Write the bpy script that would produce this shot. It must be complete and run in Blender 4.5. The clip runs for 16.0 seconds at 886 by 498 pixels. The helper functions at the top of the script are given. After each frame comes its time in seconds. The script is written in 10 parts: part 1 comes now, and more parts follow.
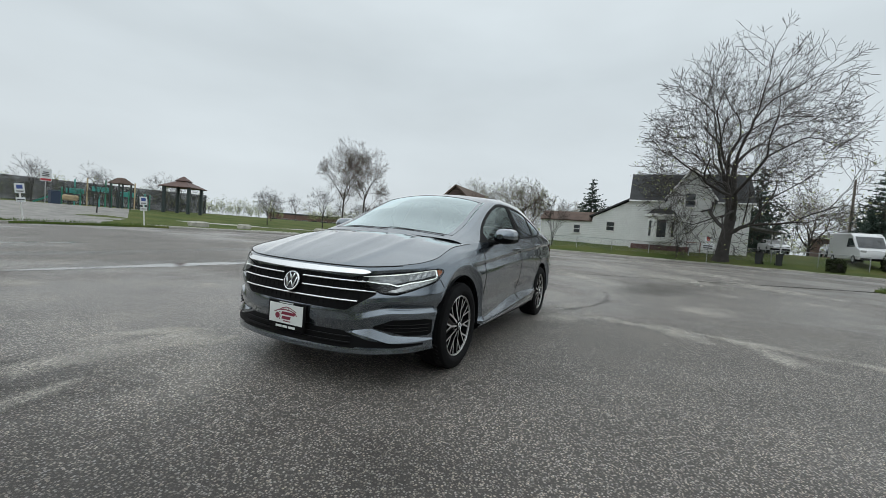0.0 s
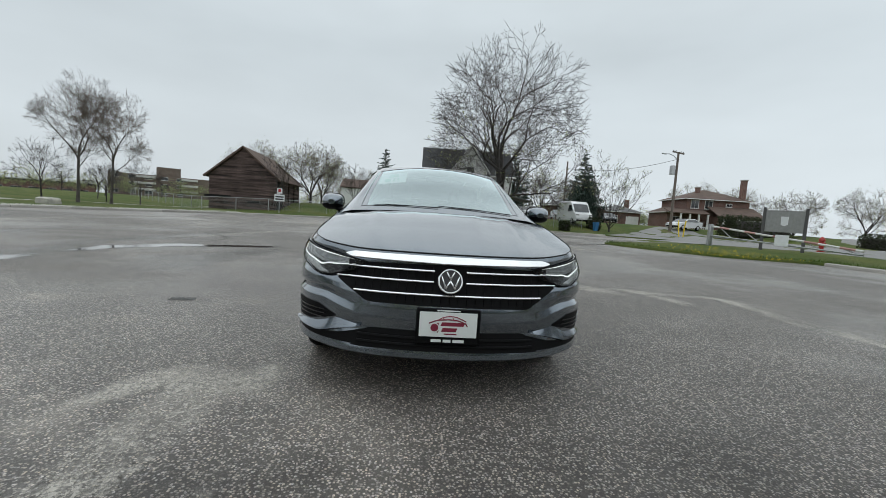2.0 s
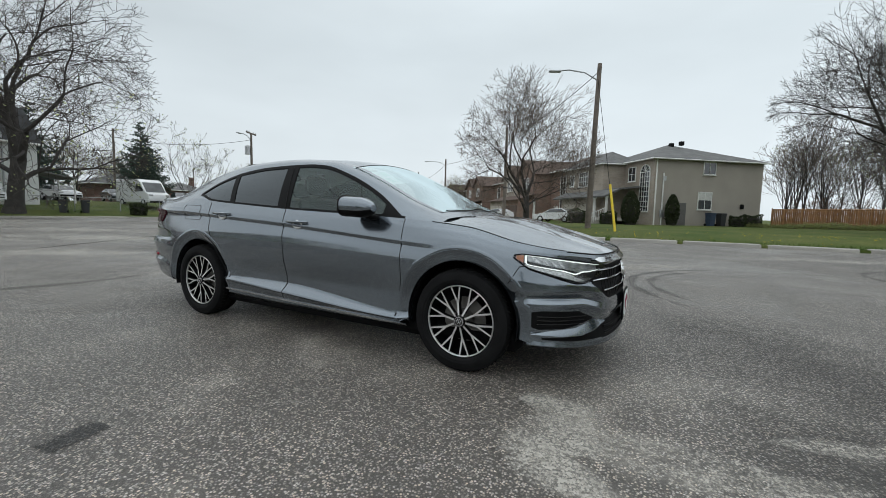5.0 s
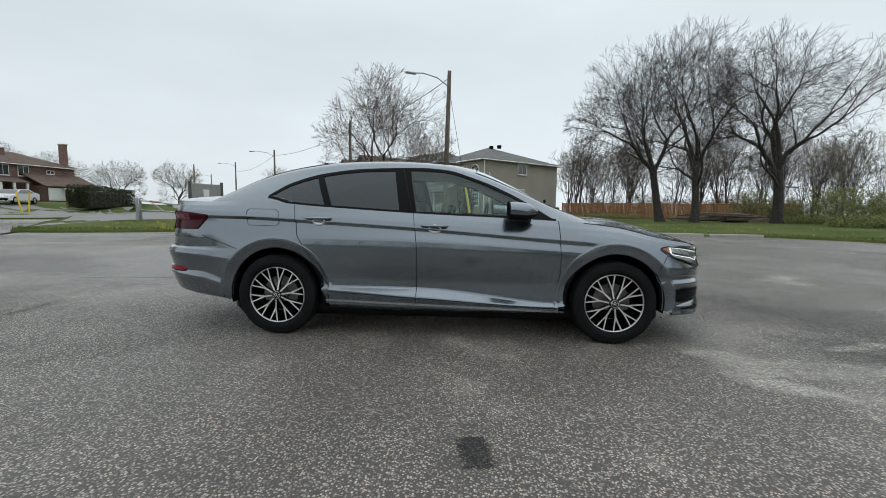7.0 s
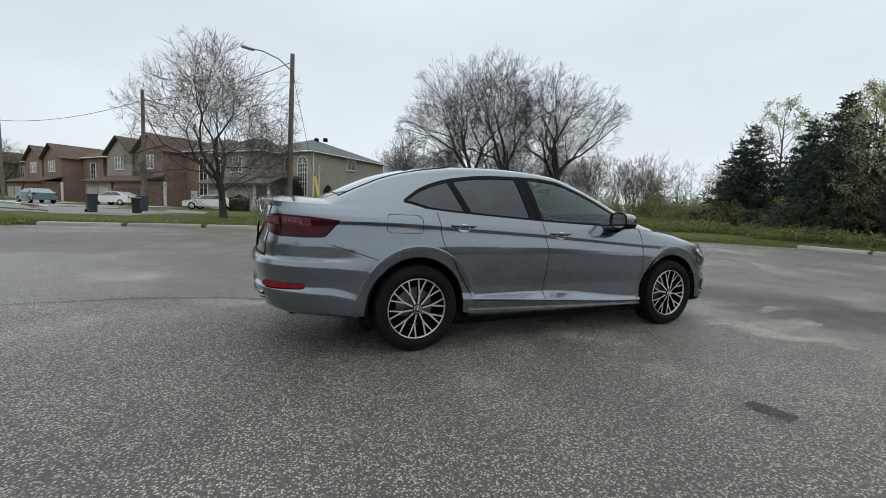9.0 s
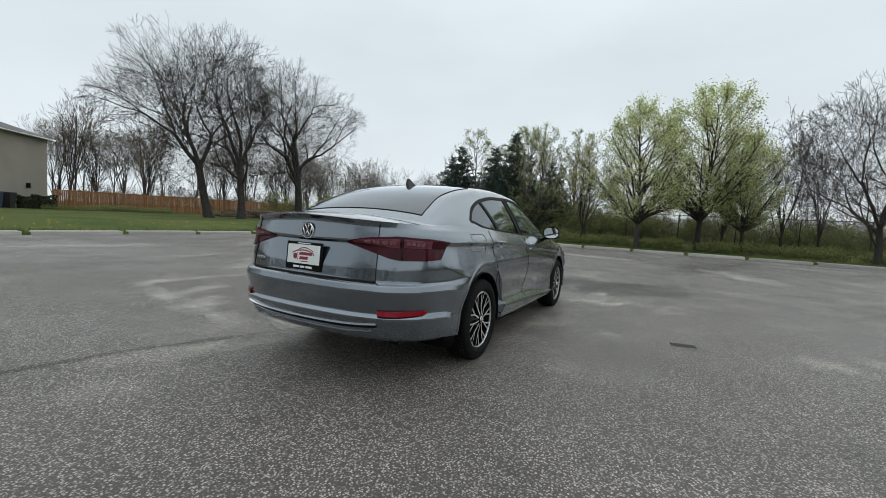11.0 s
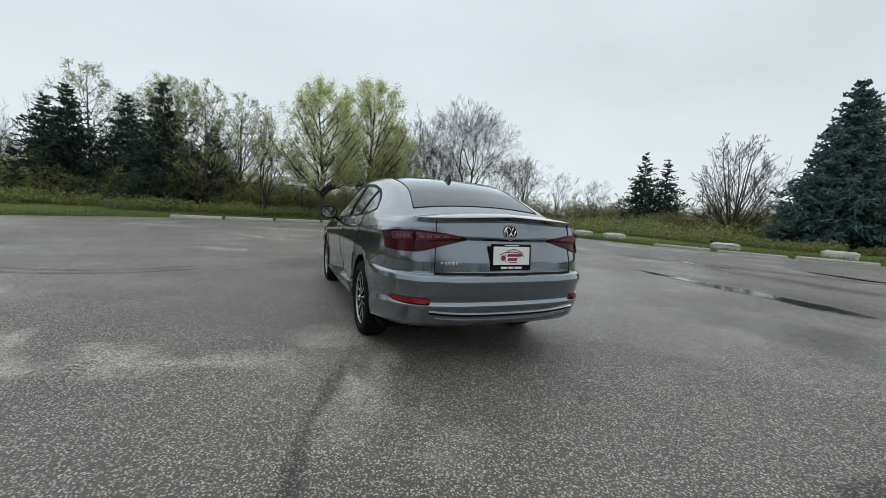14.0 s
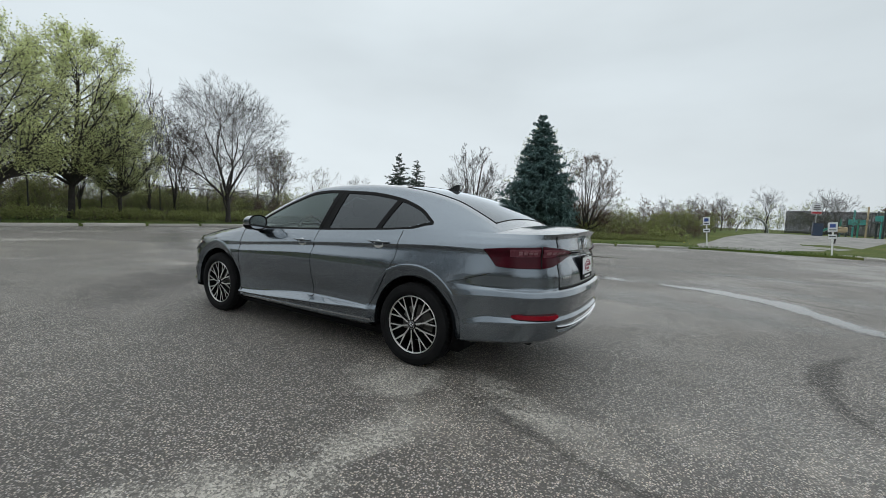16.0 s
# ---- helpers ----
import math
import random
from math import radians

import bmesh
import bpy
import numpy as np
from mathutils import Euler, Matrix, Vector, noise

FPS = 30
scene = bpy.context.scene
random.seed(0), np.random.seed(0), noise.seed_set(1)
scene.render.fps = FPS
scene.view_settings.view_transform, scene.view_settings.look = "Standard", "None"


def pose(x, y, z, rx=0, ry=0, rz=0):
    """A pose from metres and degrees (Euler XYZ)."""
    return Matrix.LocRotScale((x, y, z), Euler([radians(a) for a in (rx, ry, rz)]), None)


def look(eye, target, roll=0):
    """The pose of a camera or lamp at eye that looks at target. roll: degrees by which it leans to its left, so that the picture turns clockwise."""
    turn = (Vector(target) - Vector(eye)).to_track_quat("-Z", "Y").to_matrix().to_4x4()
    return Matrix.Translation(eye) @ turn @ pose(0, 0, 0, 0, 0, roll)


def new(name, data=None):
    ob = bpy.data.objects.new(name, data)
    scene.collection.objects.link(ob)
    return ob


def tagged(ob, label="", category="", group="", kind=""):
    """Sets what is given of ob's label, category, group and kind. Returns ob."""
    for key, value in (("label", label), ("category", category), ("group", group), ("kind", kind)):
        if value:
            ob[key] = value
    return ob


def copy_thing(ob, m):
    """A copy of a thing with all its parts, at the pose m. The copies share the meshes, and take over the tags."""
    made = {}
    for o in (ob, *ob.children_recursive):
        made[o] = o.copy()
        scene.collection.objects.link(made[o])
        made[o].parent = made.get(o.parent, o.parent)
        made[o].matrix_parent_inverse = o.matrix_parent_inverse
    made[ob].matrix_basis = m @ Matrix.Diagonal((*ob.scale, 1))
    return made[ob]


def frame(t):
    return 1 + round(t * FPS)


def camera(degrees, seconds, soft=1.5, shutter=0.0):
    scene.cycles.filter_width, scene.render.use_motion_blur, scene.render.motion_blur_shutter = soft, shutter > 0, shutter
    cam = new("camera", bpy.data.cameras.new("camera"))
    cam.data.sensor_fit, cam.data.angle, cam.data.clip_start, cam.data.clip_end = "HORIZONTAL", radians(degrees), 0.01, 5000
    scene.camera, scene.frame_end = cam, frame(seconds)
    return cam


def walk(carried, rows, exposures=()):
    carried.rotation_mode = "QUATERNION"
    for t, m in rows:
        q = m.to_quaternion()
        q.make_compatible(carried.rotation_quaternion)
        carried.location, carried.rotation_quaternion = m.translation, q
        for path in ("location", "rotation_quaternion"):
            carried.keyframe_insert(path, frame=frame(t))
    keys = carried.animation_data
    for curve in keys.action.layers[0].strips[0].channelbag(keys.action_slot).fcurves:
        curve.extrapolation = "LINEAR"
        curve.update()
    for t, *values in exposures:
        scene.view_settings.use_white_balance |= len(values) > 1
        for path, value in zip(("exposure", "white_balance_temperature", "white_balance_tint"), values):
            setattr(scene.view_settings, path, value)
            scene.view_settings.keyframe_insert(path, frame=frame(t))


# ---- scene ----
cam = camera(95.0, 16.0, soft=0.6)
PATH = [
    (0, (4.165, 2.044, 1.028), (2.369, 1.169, 0.942), 4.4),
    (0.5, (4.184, 1.472, 1.032), (2.311, 0.778, 0.927), 4.5),
    (1, (4.282, 0.936, 1.008), (2.339, 0.481, 0.88), 4.6),
    (1.5, (4.276, 0.383, 0.981), (2.289, 0.213, 0.836), 4.3),
    (2, (4.255, -0.21, 0.968), (2.268, -0.055, 0.802), 3.8),
    (2.5, (4.191, -0.797, 0.968), (2.271, -0.273, 0.771), 3.4),
    (3, (3.981, -1.339, 0.967), (2.203, -0.445, 0.769), 2.2),
    (3.5, (3.732, -1.871, 0.982), (2.176, -0.629, 0.787), 2.3),
    (4, (3.36, -2.327, 0.986), (2.051, -0.825, 0.812), 2.7),
    (4.2, (3.182, -2.478, 0.979), (1.96, -0.903, 0.81), 2.5),
    (6.3, (1.01, -3.859, 1.043), (0.545, -1.924, 0.841), 0.5),
    (6.5, (0.783, -3.905, 1.037), (0.416, -1.949, 0.839), 0.6),
    (7, (0.185, -4.019, 1.028), (0.072, -2.031, 0.838), 0.8),
    (7.5, (-0.465, -4.002, 1.05), (-0.328, -2.015, 0.869), 1.3),
    (8, (-1.09, -3.972, 1.061), (-0.727, -2.013, 0.878), 1.7),
    (8.2, (-1.348, -3.921, 1.024), (-0.898, -1.981, 0.837), 1.9),
    (10.3, (-3.826, -2.785, 1.13), (-2.397, -1.397, 0.959), 2.5),
    (10.5, (-4.007, -2.591, 1.105), (-2.474, -1.318, 0.937), 2.7),
    (11, (-4.387, -2.093, 1.113), (-2.627, -1.153, 0.973), 3.0),
    (11.5, (-4.736, -1.553, 1.114), (-2.844, -0.917, 0.998), 3.3),
    (12, (-4.949, -0.947, 1.124), (-2.989, -0.572, 0.995), 3.0),
    (12.5, (-5.126, -0.337, 1.148), (-3.135, -0.223, 0.999), 2.8),
    (13, (-5.166, 0.303, 1.14), (-3.181, 0.135, 0.962), 3.0),
    (13.5, (-5.104, 0.934, 1.135), (-3.169, 0.467, 0.94), 3.3),
    (14, (-4.912, 1.543, 1.148), (-3.071, 0.788, 0.951), 3.0),
    (14.5, (-4.59, 2.089, 1.176), (-2.89, 1.052, 0.986), 2.8),
    (15, (-4.198, 2.619, 1.175), (-2.688, 1.318, 1.003), 2.5),
    (15.5, (-3.697, 3.038, 1.173), (-2.399, 1.525, 1.012), 2.3),
    (16, (-3.157, 3.376, 1.187), (-2.11, 1.68, 1.02), 2.6),
]
walk(cam, [(t, look(eye, target, roll)) for t, eye, target, roll in PATH], exposures=[(0.0, 0.35), (2.0, 0.32), (4.0, 0.38), (8.0, 0.38), (12.0, 0.34), (16.0, 0.35)])

# ---- sky and sun: flat overcast day ----
world = bpy.data.worlds.new("sky")
scene.world = world
world.use_nodes = True
wn, wl = world.node_tree.nodes, world.node_tree.links
wn.clear()
w_out = wn.new("ShaderNodeOutputWorld")
w_bg = wn.new("ShaderNodeBackground")
w_sky = wn.new("ShaderNodeTexSky")
w_sky.sky_type = "NISHITA"
w_sky.sun_disc = False
w_sky.sun_elevation, w_sky.sun_rotation = radians(56), radians(163)
w_hue = wn.new("ShaderNodeHueSaturation")
w_hue.inputs["Saturation"].default_value = 0.12
w_coord = wn.new("ShaderNodeTexCoord")
w_sep = wn.new("ShaderNodeSeparateXYZ")
w_ramp = wn.new("ShaderNodeValToRGB")
w_ramp.color_ramp.elements[0].position, w_ramp.color_ramp.elements[0].color = 0.0, (0.62, 0.685, 0.72, 1)
w_ramp.color_ramp.elements[1].position, w_ramp.color_ramp.elements[1].color = 1.0, (1.02, 1.12, 1.17, 1)
w_mid = w_ramp.color_ramp.elements.new(0.35)
w_mid.color = (0.565, 0.635, 0.675, 1)
w_high = w_ramp.color_ramp.elements.new(0.62)
w_high.color = (0.70, 0.775, 0.815, 1)
w_map = wn.new("ShaderNodeMapping")
w_map.inputs["Scale"].default_value = (1.2, 1.2, 3.5)
w_noise = wn.new("ShaderNodeTexNoise")
w_noise.inputs["Scale"].default_value, w_noise.inputs["Detail"].default_value = 1.6, 4
w_cloud = wn.new("ShaderNodeMapRange")
w_cloud.inputs["From Min"].default_value, w_cloud.inputs["From Max"].default_value = 0.3, 0.75
w_cloud.inputs["To Min"].default_value, w_cloud.inputs["To Max"].default_value = 0.93, 1.08
w_mul = wn.new("ShaderNodeVectorMath")
w_mul.operation = "SCALE"
w_scale = wn.new("ShaderNodeVectorMath")
w_scale.operation = "SCALE"
w_scale.inputs["Scale"].default_value = 0.06
w_mix = wn.new("ShaderNodeMix")
w_mix.data_type = "RGBA"
w_mix.inputs[0].default_value = 0.85
wl.new(w_sky.outputs[0], w_hue.inputs["Color"])
wl.new(w_hue.outputs[0], w_scale.inputs[0])
wl.new(w_coord.outputs["Generated"], w_sep.inputs[0])
wl.new(w_sep.outputs["Z"], w_ramp.inputs[0])
wl.new(w_coord.outputs["Generated"], w_map.inputs[0])
wl.new(w_map.outputs[0], w_noise.inputs["Vector"])
wl.new(w_noise.outputs[0], w_cloud.inputs["Value"])
wl.new(w_ramp.outputs[0], w_mul.inputs[0])
w_slope = wn.new("ShaderNodeVectorMath")
w_slope.operation = "DOT_PRODUCT"
w_slope.inputs[1].default_value = (0.075, 0.075, 0.0)
w_tilt = wn.new("ShaderNodeMath")
w_tilt.operation = "ADD"
wl.new(w_coord.outputs["Generated"], w_slope.inputs[0])
wl.new(w_slope.outputs["Value"], w_tilt.inputs[0])
wl.new(w_cloud.outputs[0], w_tilt.inputs[1])
wl.new(w_tilt.outputs[0], w_mul.inputs["Scale"])
wl.new(w_scale.outputs[0], w_mix.inputs[6])
wl.new(w_mul.outputs[0], w_mix.inputs[7])
wl.new(w_mix.outputs[2], w_bg.inputs["Color"])
w_bg.inputs["Strength"].default_value = 1.0
wl.new(w_bg.outputs[0], w_out.inputs["Surface"])

sun = new("sun", bpy.data.lights.new("sun", "SUN"))
sun.data.energy, sun.data.angle, sun.data.color = 0.4, radians(179), (1.0, 0.97, 0.93)
sun.matrix_world = look((8, -26, 40), (0, 0, 0))

# ---- mesh tools ----
class Geo:
    """Collects points and faces of one mesh."""

    def __init__(self):
        self.v, self.f = [], []

    def add(self, verts, faces):
        n = len(self.v)
        self.v.extend([tuple(p) for p in verts])
        self.f.extend([tuple(i + n for i in face) for face in faces])
        return self

    def grid(self, rows, close=False, flip=False):
        """A sheet through rows of points of one length."""
        m = len(rows[0])
        faces = []
        for a in range(len(rows) - 1):
            for b in range(m if close else m - 1):
                c = (b + 1) % m
                face = (a * m + b, a * m + c, (a + 1) * m + c, (a + 1) * m + b)
                faces.append(face[::-1] if flip else face)
        return self.add([p for row in rows for p in row], faces)

    def box(self, x0, x1, y0, y1, z0, z1, bevel=0.0):
        x0, x1, y0, y1, z0, z1 = min(x0, x1), max(x0, x1), min(y0, y1), max(y0, y1), min(z0, z1), max(z0, z1)
        b = min(bevel, 0.45 * (x1 - x0), 0.45 * (y1 - y0), 0.45 * (z1 - z0))
        if b <= 0:
            v = [(x, y, z) for z in (z0, z1) for y in (y0, y1) for x in (x0, x1)]
            return self.add(v, [(0, 2, 3, 1), (4, 5, 7, 6), (0, 1, 5, 4), (2, 6, 7, 3), (0, 4, 6, 2), (1, 3, 7, 5)])
        ring = lambda e, z: [(x0 + b - e, y0 - e + b, z), (x1 - b + e, y0 + b - e, z), (x1 - b + e, y1 - b + e, z), (x0 + b - e, y1 - b + e, z)]
        oct_ = lambda z: [(x0 + b, y0, z), (x1 - b, y0, z), (x1, y0 + b, z), (x1, y1 - b, z), (x1 - b, y1, z), (x0 + b, y1, z), (x0, y1 - b, z), (x0, y0 + b, z)]
        inn = lambda z: [(x0 + b, y0 + b, z), (x1 - b, y0 + b, z), (x1 - b, y0 + b, z), (x1 - b, y1 - b, z), (x1 - b, y1 - b, z), (x0 + b, y1 - b, z), (x0 + b, y1 - b, z), (x0 + b, y0 + b, z)]
        rows = [inn(z0), oct_(z0 + b), oct_(z1 - b), inn(z1)]
        self.grid(rows, close=True)
        self.add(inn(z0)[::2], [(3, 2, 1, 0)])
        return self.add(inn(z1)[::2], [(0, 1, 2, 3)])

    def tube(self, pts, radii, sides=6, caps=True, squash=1.0):
        """A tube along points; one radius or one for each point."""
        pts = [Vector(p) for p in pts]
        if not isinstance(radii, (list, tuple)):
            radii = [radii] * len(pts)
        rows, side = [], None
        for i, p in enumerate(pts):
            way = (pts[min(i + 1, len(pts) - 1)] - pts[max(i - 1, 0)])
            way = way.normalized() if way.length > 1e-9 else Vector((0, 0, 1))
            if side is None:
                side = way.cross(Vector((0.12, 0.23, 0.97)))
                side = (side if side.length > 1e-3 else way.cross(Vector((1, 0, 0)))).normalized()
            else:
                side = side - way * side.dot(way)
                side = side.normalized() if side.length > 1e-6 else way.orthogonal().normalized()
            up = way.cross(side)
            rows.append([p + (side * math.cos(2 * math.pi * k / sides) + up * squash * math.sin(2 * math.pi * k / sides)) * radii[i] for k in range(sides)])
        self.grid(rows, close=True)
        if caps:
            n = len(self.v)
            m = len(rows)
            self.f.append(tuple(n - m * sides + k for k in range(sides))[::-1])
            self.f.append(tuple(n - sides + k for k in range(sides)))
        return self

    def lathe(self, profile, centre=(0, 0, 0), axis="z", sides=24, a0=0.0, a1=2 * math.pi):
        """Profile of (radius, height) turned round an axis."""
        full = abs(a1 - a0 - 2 * math.pi) < 1e-6
        n = sides if full else sides + 1
        rows = []
        for r, h in profile:
            row = []
            for k in range(n):
                a = a0 + (a1 - a0) * k / sides
                p = (r * math.cos(a), r * math.sin(a), h)
                p = {"z": p, "y": (p[0], p[2], p[1]), "x": (p[2], p[0], p[1])}[axis]
                row.append((p[0] + centre[0], p[1] + centre[1], p[2] + centre[2]))
            rows.append(row)
        return self.grid(rows, close=full, flip=axis == "y")

    def prism(self, outline, h0, h1, place=lambda a, b, h: (a, b, h)):
        """An outline (a, b), counter-clockwise, raised from h0 to h1."""
        n = len(outline)
        v = [place(a, b, h) for h in (h0, h1) for a, b in outline]
        f = [(k, (k + 1) % n, (k + 1) % n + n, k + n) for k in range(n)]
        return self.add(v, f + [tuple(range(n))[::-1], tuple(range(n, 2 * n))])

    def turned(self, m):
        self.v = [tuple(m @ Vector(p)) for p in self.v]
        return self

    def mesh(self, name, mat, smooth=True, sharp=40):
        me = bpy.data.meshes.new(name)
        me.from_pydata(self.v, [], self.f)
        for m in mat if isinstance(mat, (list, tuple)) else [mat]:
            me.materials.append(m)
        if smooth:
            me.polygons.foreach_set("use_smooth", [True] * len(me.polygons))
            if sharp:
                me.set_sharp_from_angle(angle=radians(sharp))
        me.update()
        return me

    def link(self, name, mat, parent=None, label="", smooth=True, sharp=40):
        ob = new(name, self.mesh(name, mat, smooth, sharp))
        if parent is not None:
            ob.parent = parent
        return tagged(ob, label)


def part(name, geo, mat, parent, label="", smooth=True, sharp=40):
    return geo.link(name, mat, parent, label, smooth, sharp)


def thing(name, label, category, group="", kind="", at=None):
    """An empty at the base of a thing, which carries its parts."""
    ob = tagged(new(name), label, category, group, kind)
    ob.empty_display_size = 0.2
    if at is not None:
        ob.matrix_world = at
    return ob


def curve(xs, ys):
    """A smooth, never overshooting curve through points; returns a function."""
    xs, ys = np.asarray(xs, float), np.asarray(ys, float)
    if xs[0] > xs[-1]:
        xs, ys = xs[::-1], ys[::-1]
    h, d = np.diff(xs), np.diff(ys) / np.diff(xs)
    m = np.zeros(len(xs))
    m[0], m[-1] = d[0], d[-1]
    for i in range(1, len(xs) - 1):
        if d[i - 1] * d[i] > 0:
            w1, w2 = 2 * h[i] + h[i - 1], h[i] + 2 * h[i - 1]
            m[i] = (w1 + w2) / (w1 / d[i - 1] + w2 / d[i])

    def at(x):
        x = min(max(float(x), xs[0]), xs[-1])
        i = min(max(int(np.searchsorted(xs, x)) - 1, 0), len(h) - 1)
        u = (x - xs[i]) / h[i]
        return float((1 + 2 * u) * (1 - u) ** 2 * ys[i] + u * (1 - u) ** 2 * h[i] * m[i] + u * u * (3 - 2 * u) * ys[i + 1] + u * u * (u - 1) * h[i] * m[i + 1])

    return at


def line(xs, ys):
    return lambda x: float(np.interp(x, xs, ys))


def lerp(a, b, t):
    return a + (b - a) * t

# ---- materials ----
def material(name):
    m = bpy.data.materials.new(name)
    m.use_nodes = True
    n = m.node_tree.nodes
    return m, n, m.node_tree.links, n["Principled BSDF"]


def plain(name, colour, rough=0.5, metal=0.0, vary=0.12, scale=6.0, bump=0.0, bump_scale=60.0, coat=0.0, spec=0.5, random=0.0, fine=0.0, fine_scale=80.0):
    """A surface colour with broad and fine unevenness, and slight relief."""
    m, n, l, p = material(name)
    c = n.new("ShaderNodeTexCoord")
    a = n.new("ShaderNodeTexNoise")
    a.inputs["Scale"].default_value, a.inputs["Detail"].default_value = scale, 5
    l.new(c.outputs["Object"], a.inputs["Vector"])
    r = n.new("ShaderNodeMapRange")
    r.inputs["From Min"].default_value, r.inputs["From Max"].default_value = 0.3, 0.7
    r.inputs["To Min"].default_value, r.inputs["To Max"].default_value = 1 - vary, 1 + vary
    l.new(a.outputs[0], r.inputs["Value"])
    val = r.outputs[0]
    if fine:
        fa = n.new("ShaderNodeTexNoise")
        fa.inputs["Scale"].default_value, fa.inputs["Detail"].default_value = fine_scale, 3
        l.new(c.outputs["Object"], fa.inputs["Vector"])
        fr = n.new("ShaderNodeMapRange")
        fr.inputs["From Min"].default_value, fr.inputs["From Max"].default_value = 0.3, 0.7
        fr.inputs["To Min"].default_value, fr.inputs["To Max"].default_value = 1 - fine, 1 + fine
        l.new(fa.outputs[0], fr.inputs["Value"])
        mm = n.new("ShaderNodeMath")
        mm.operation = "MULTIPLY"
        l.new(val, mm.inputs[0])
        l.new(fr.outputs[0], mm.inputs[1])
        val = mm.outputs[0]
    if random:
        o = n.new("ShaderNodeObjectInfo")
        rr = n.new("ShaderNodeMapRange")
        rr.inputs["To Min"].default_value, rr.inputs["To Max"].default_value = 1 - random, 1 + random
        l.new(o.outputs["Random"], rr.inputs["Value"])
        mm = n.new("ShaderNodeMath")
        mm.operation = "MULTIPLY"
        l.new(val, mm.inputs[0])
        l.new(rr.outputs[0], mm.inputs[1])
        val = mm.outputs[0]
    s = n.new("ShaderNodeVectorMath")
    s.operation = "SCALE"
    s.inputs[0].default_value = colour
    l.new(val, s.inputs["Scale"])
    l.new(s.outputs[0], p.inputs["Base Color"])
    p.inputs["Roughness"].default_value, p.inputs["Metallic"].default_value = rough, metal
    p.inputs["Coat Weight"].default_value = coat
    p.inputs["Coat Roughness"].default_value = 0.03
    p.inputs["Specular IOR Level"].default_value = spec
    if bump:
        b = n.new("ShaderNodeBump")
        b.inputs["Strength"].default_value, b.inputs["Distance"].default_value = bump, 0.01
        t = n.new("ShaderNodeTexNoise")
        t.inputs["Scale"].default_value, t.inputs["Detail"].default_value = bump_scale, 4
        l.new(c.outputs["Object"], t.inputs["Vector"])
        l.new(t.outputs[0], b.inputs["Height"])
        l.new(b.outputs[0], p.inputs["Normal"])
    return m


def glass(name, tint, clear=0.9, rough=0.0, shine=1.7, tone=(0.95, 0.97, 0.97)):
    """A thin pane: partly clear, partly mirror by its angle."""
    m, n, l, p = material(name)
    n.remove(p)
    out = n["Material Output"]
    t = n.new("ShaderNodeBsdfTransparent")
    t.inputs[0].default_value = (*[v * clear for v in tint], 1)
    g = n.new("ShaderNodeBsdfGlossy")
    g.inputs["Roughness"].default_value = rough
    g.inputs["Color"].default_value = (*tone, 1)
    f = n.new("ShaderNodeFresnel")
    f.inputs["IOR"].default_value = 1.55
    k = n.new("ShaderNodeMath")
    k.operation, k.use_clamp = "MULTIPLY", True
    k.inputs[1].default_value = shine
    x = n.new("ShaderNodeMixShader")
    l.new(f.outputs[0], k.inputs[0])
    l.new(k.outputs[0], x.inputs[0])
    l.new(t.outputs[0], x.inputs[1])
    l.new(g.outputs[0], x.inputs[2])
    l.new(x.outputs[0], out.inputs["Surface"])
    return m


PAINT, pn, pl, pp = material("car_paint")
pc = pn.new("ShaderNodeTexCoord")
pv = pn.new("ShaderNodeTexNoise")
pv.inputs["Scale"].default_value, pv.inputs["Detail"].default_value = 900, 2
pr = pn.new("ShaderNodeMapRange")
pr.inputs["To Min"].default_value, pr.inputs["To Max"].default_value = 0.85, 1.15
ps = pn.new("ShaderNodeVectorMath")
ps.operation = "SCALE"
ps.inputs[0].default_value = (0.158, 0.184, 0.212)
pl.new(pc.outputs["Object"], pv.inputs["Vector"])
pl.new(pv.outputs[0], pr.inputs["Value"])
pl.new(pr.outputs[0], ps.inputs["Scale"])
pl.new(ps.outputs[0], pp.inputs["Base Color"])
pg = pn.new("ShaderNodeTexNoise")
pg.inputs["Scale"].default_value, pg.inputs["Detail"].default_value = 3.0, 6
pq = pn.new("ShaderNodeMapRange")
pq.inputs["From Min"].default_value, pq.inputs["From Max"].default_value = 0.3, 0.7
pq.inputs["To Min"].default_value, pq.inputs["To Max"].default_value = 0.18, 0.23
pl.new(pc.outputs["Object"], pg.inputs["Vector"])
pl.new(pg.outputs[0], pq.inputs["Value"])
pl.new(pq.outputs[0], pp.inputs["Roughness"])
pp.inputs["Metallic"].default_value = 0.92
pp.inputs["Coat Weight"].default_value, pp.inputs["Coat Roughness"].default_value, pp.inputs["Coat IOR"].default_value = 1.0, 0.02, 1.62

BLACK_GLOSS = plain("black_gloss", (0.012, 0.012, 0.013), 0.12, vary=0.1)
BLACK_TRIM = plain("black_trim", (0.006, 0.006, 0.0065), 0.5, vary=0.15, bump=0.05, bump_scale=400, spec=0.08)
SEAM = plain("seam_shadow", (0.004, 0.004, 0.004), 0.9, vary=0.1)
RUBBER = plain("tyre_rubber", (0.009, 0.009, 0.0095), 0.75, vary=0.25, scale=9, bump=0.15, bump_scale=150, spec=0.12)
CHROME = plain("chrome", (0.78, 0.79, 0.80), 0.09, 1.0, vary=0.03)
ALLOY = plain("machined_alloy", (0.70, 0.69, 0.68), 0.36, 0.75, vary=0.06)
ALLOY_DARK = plain("dark_alloy", (0.006, 0.006, 0.0065), 0.5, 0.0, vary=0.1, spec=0.1)
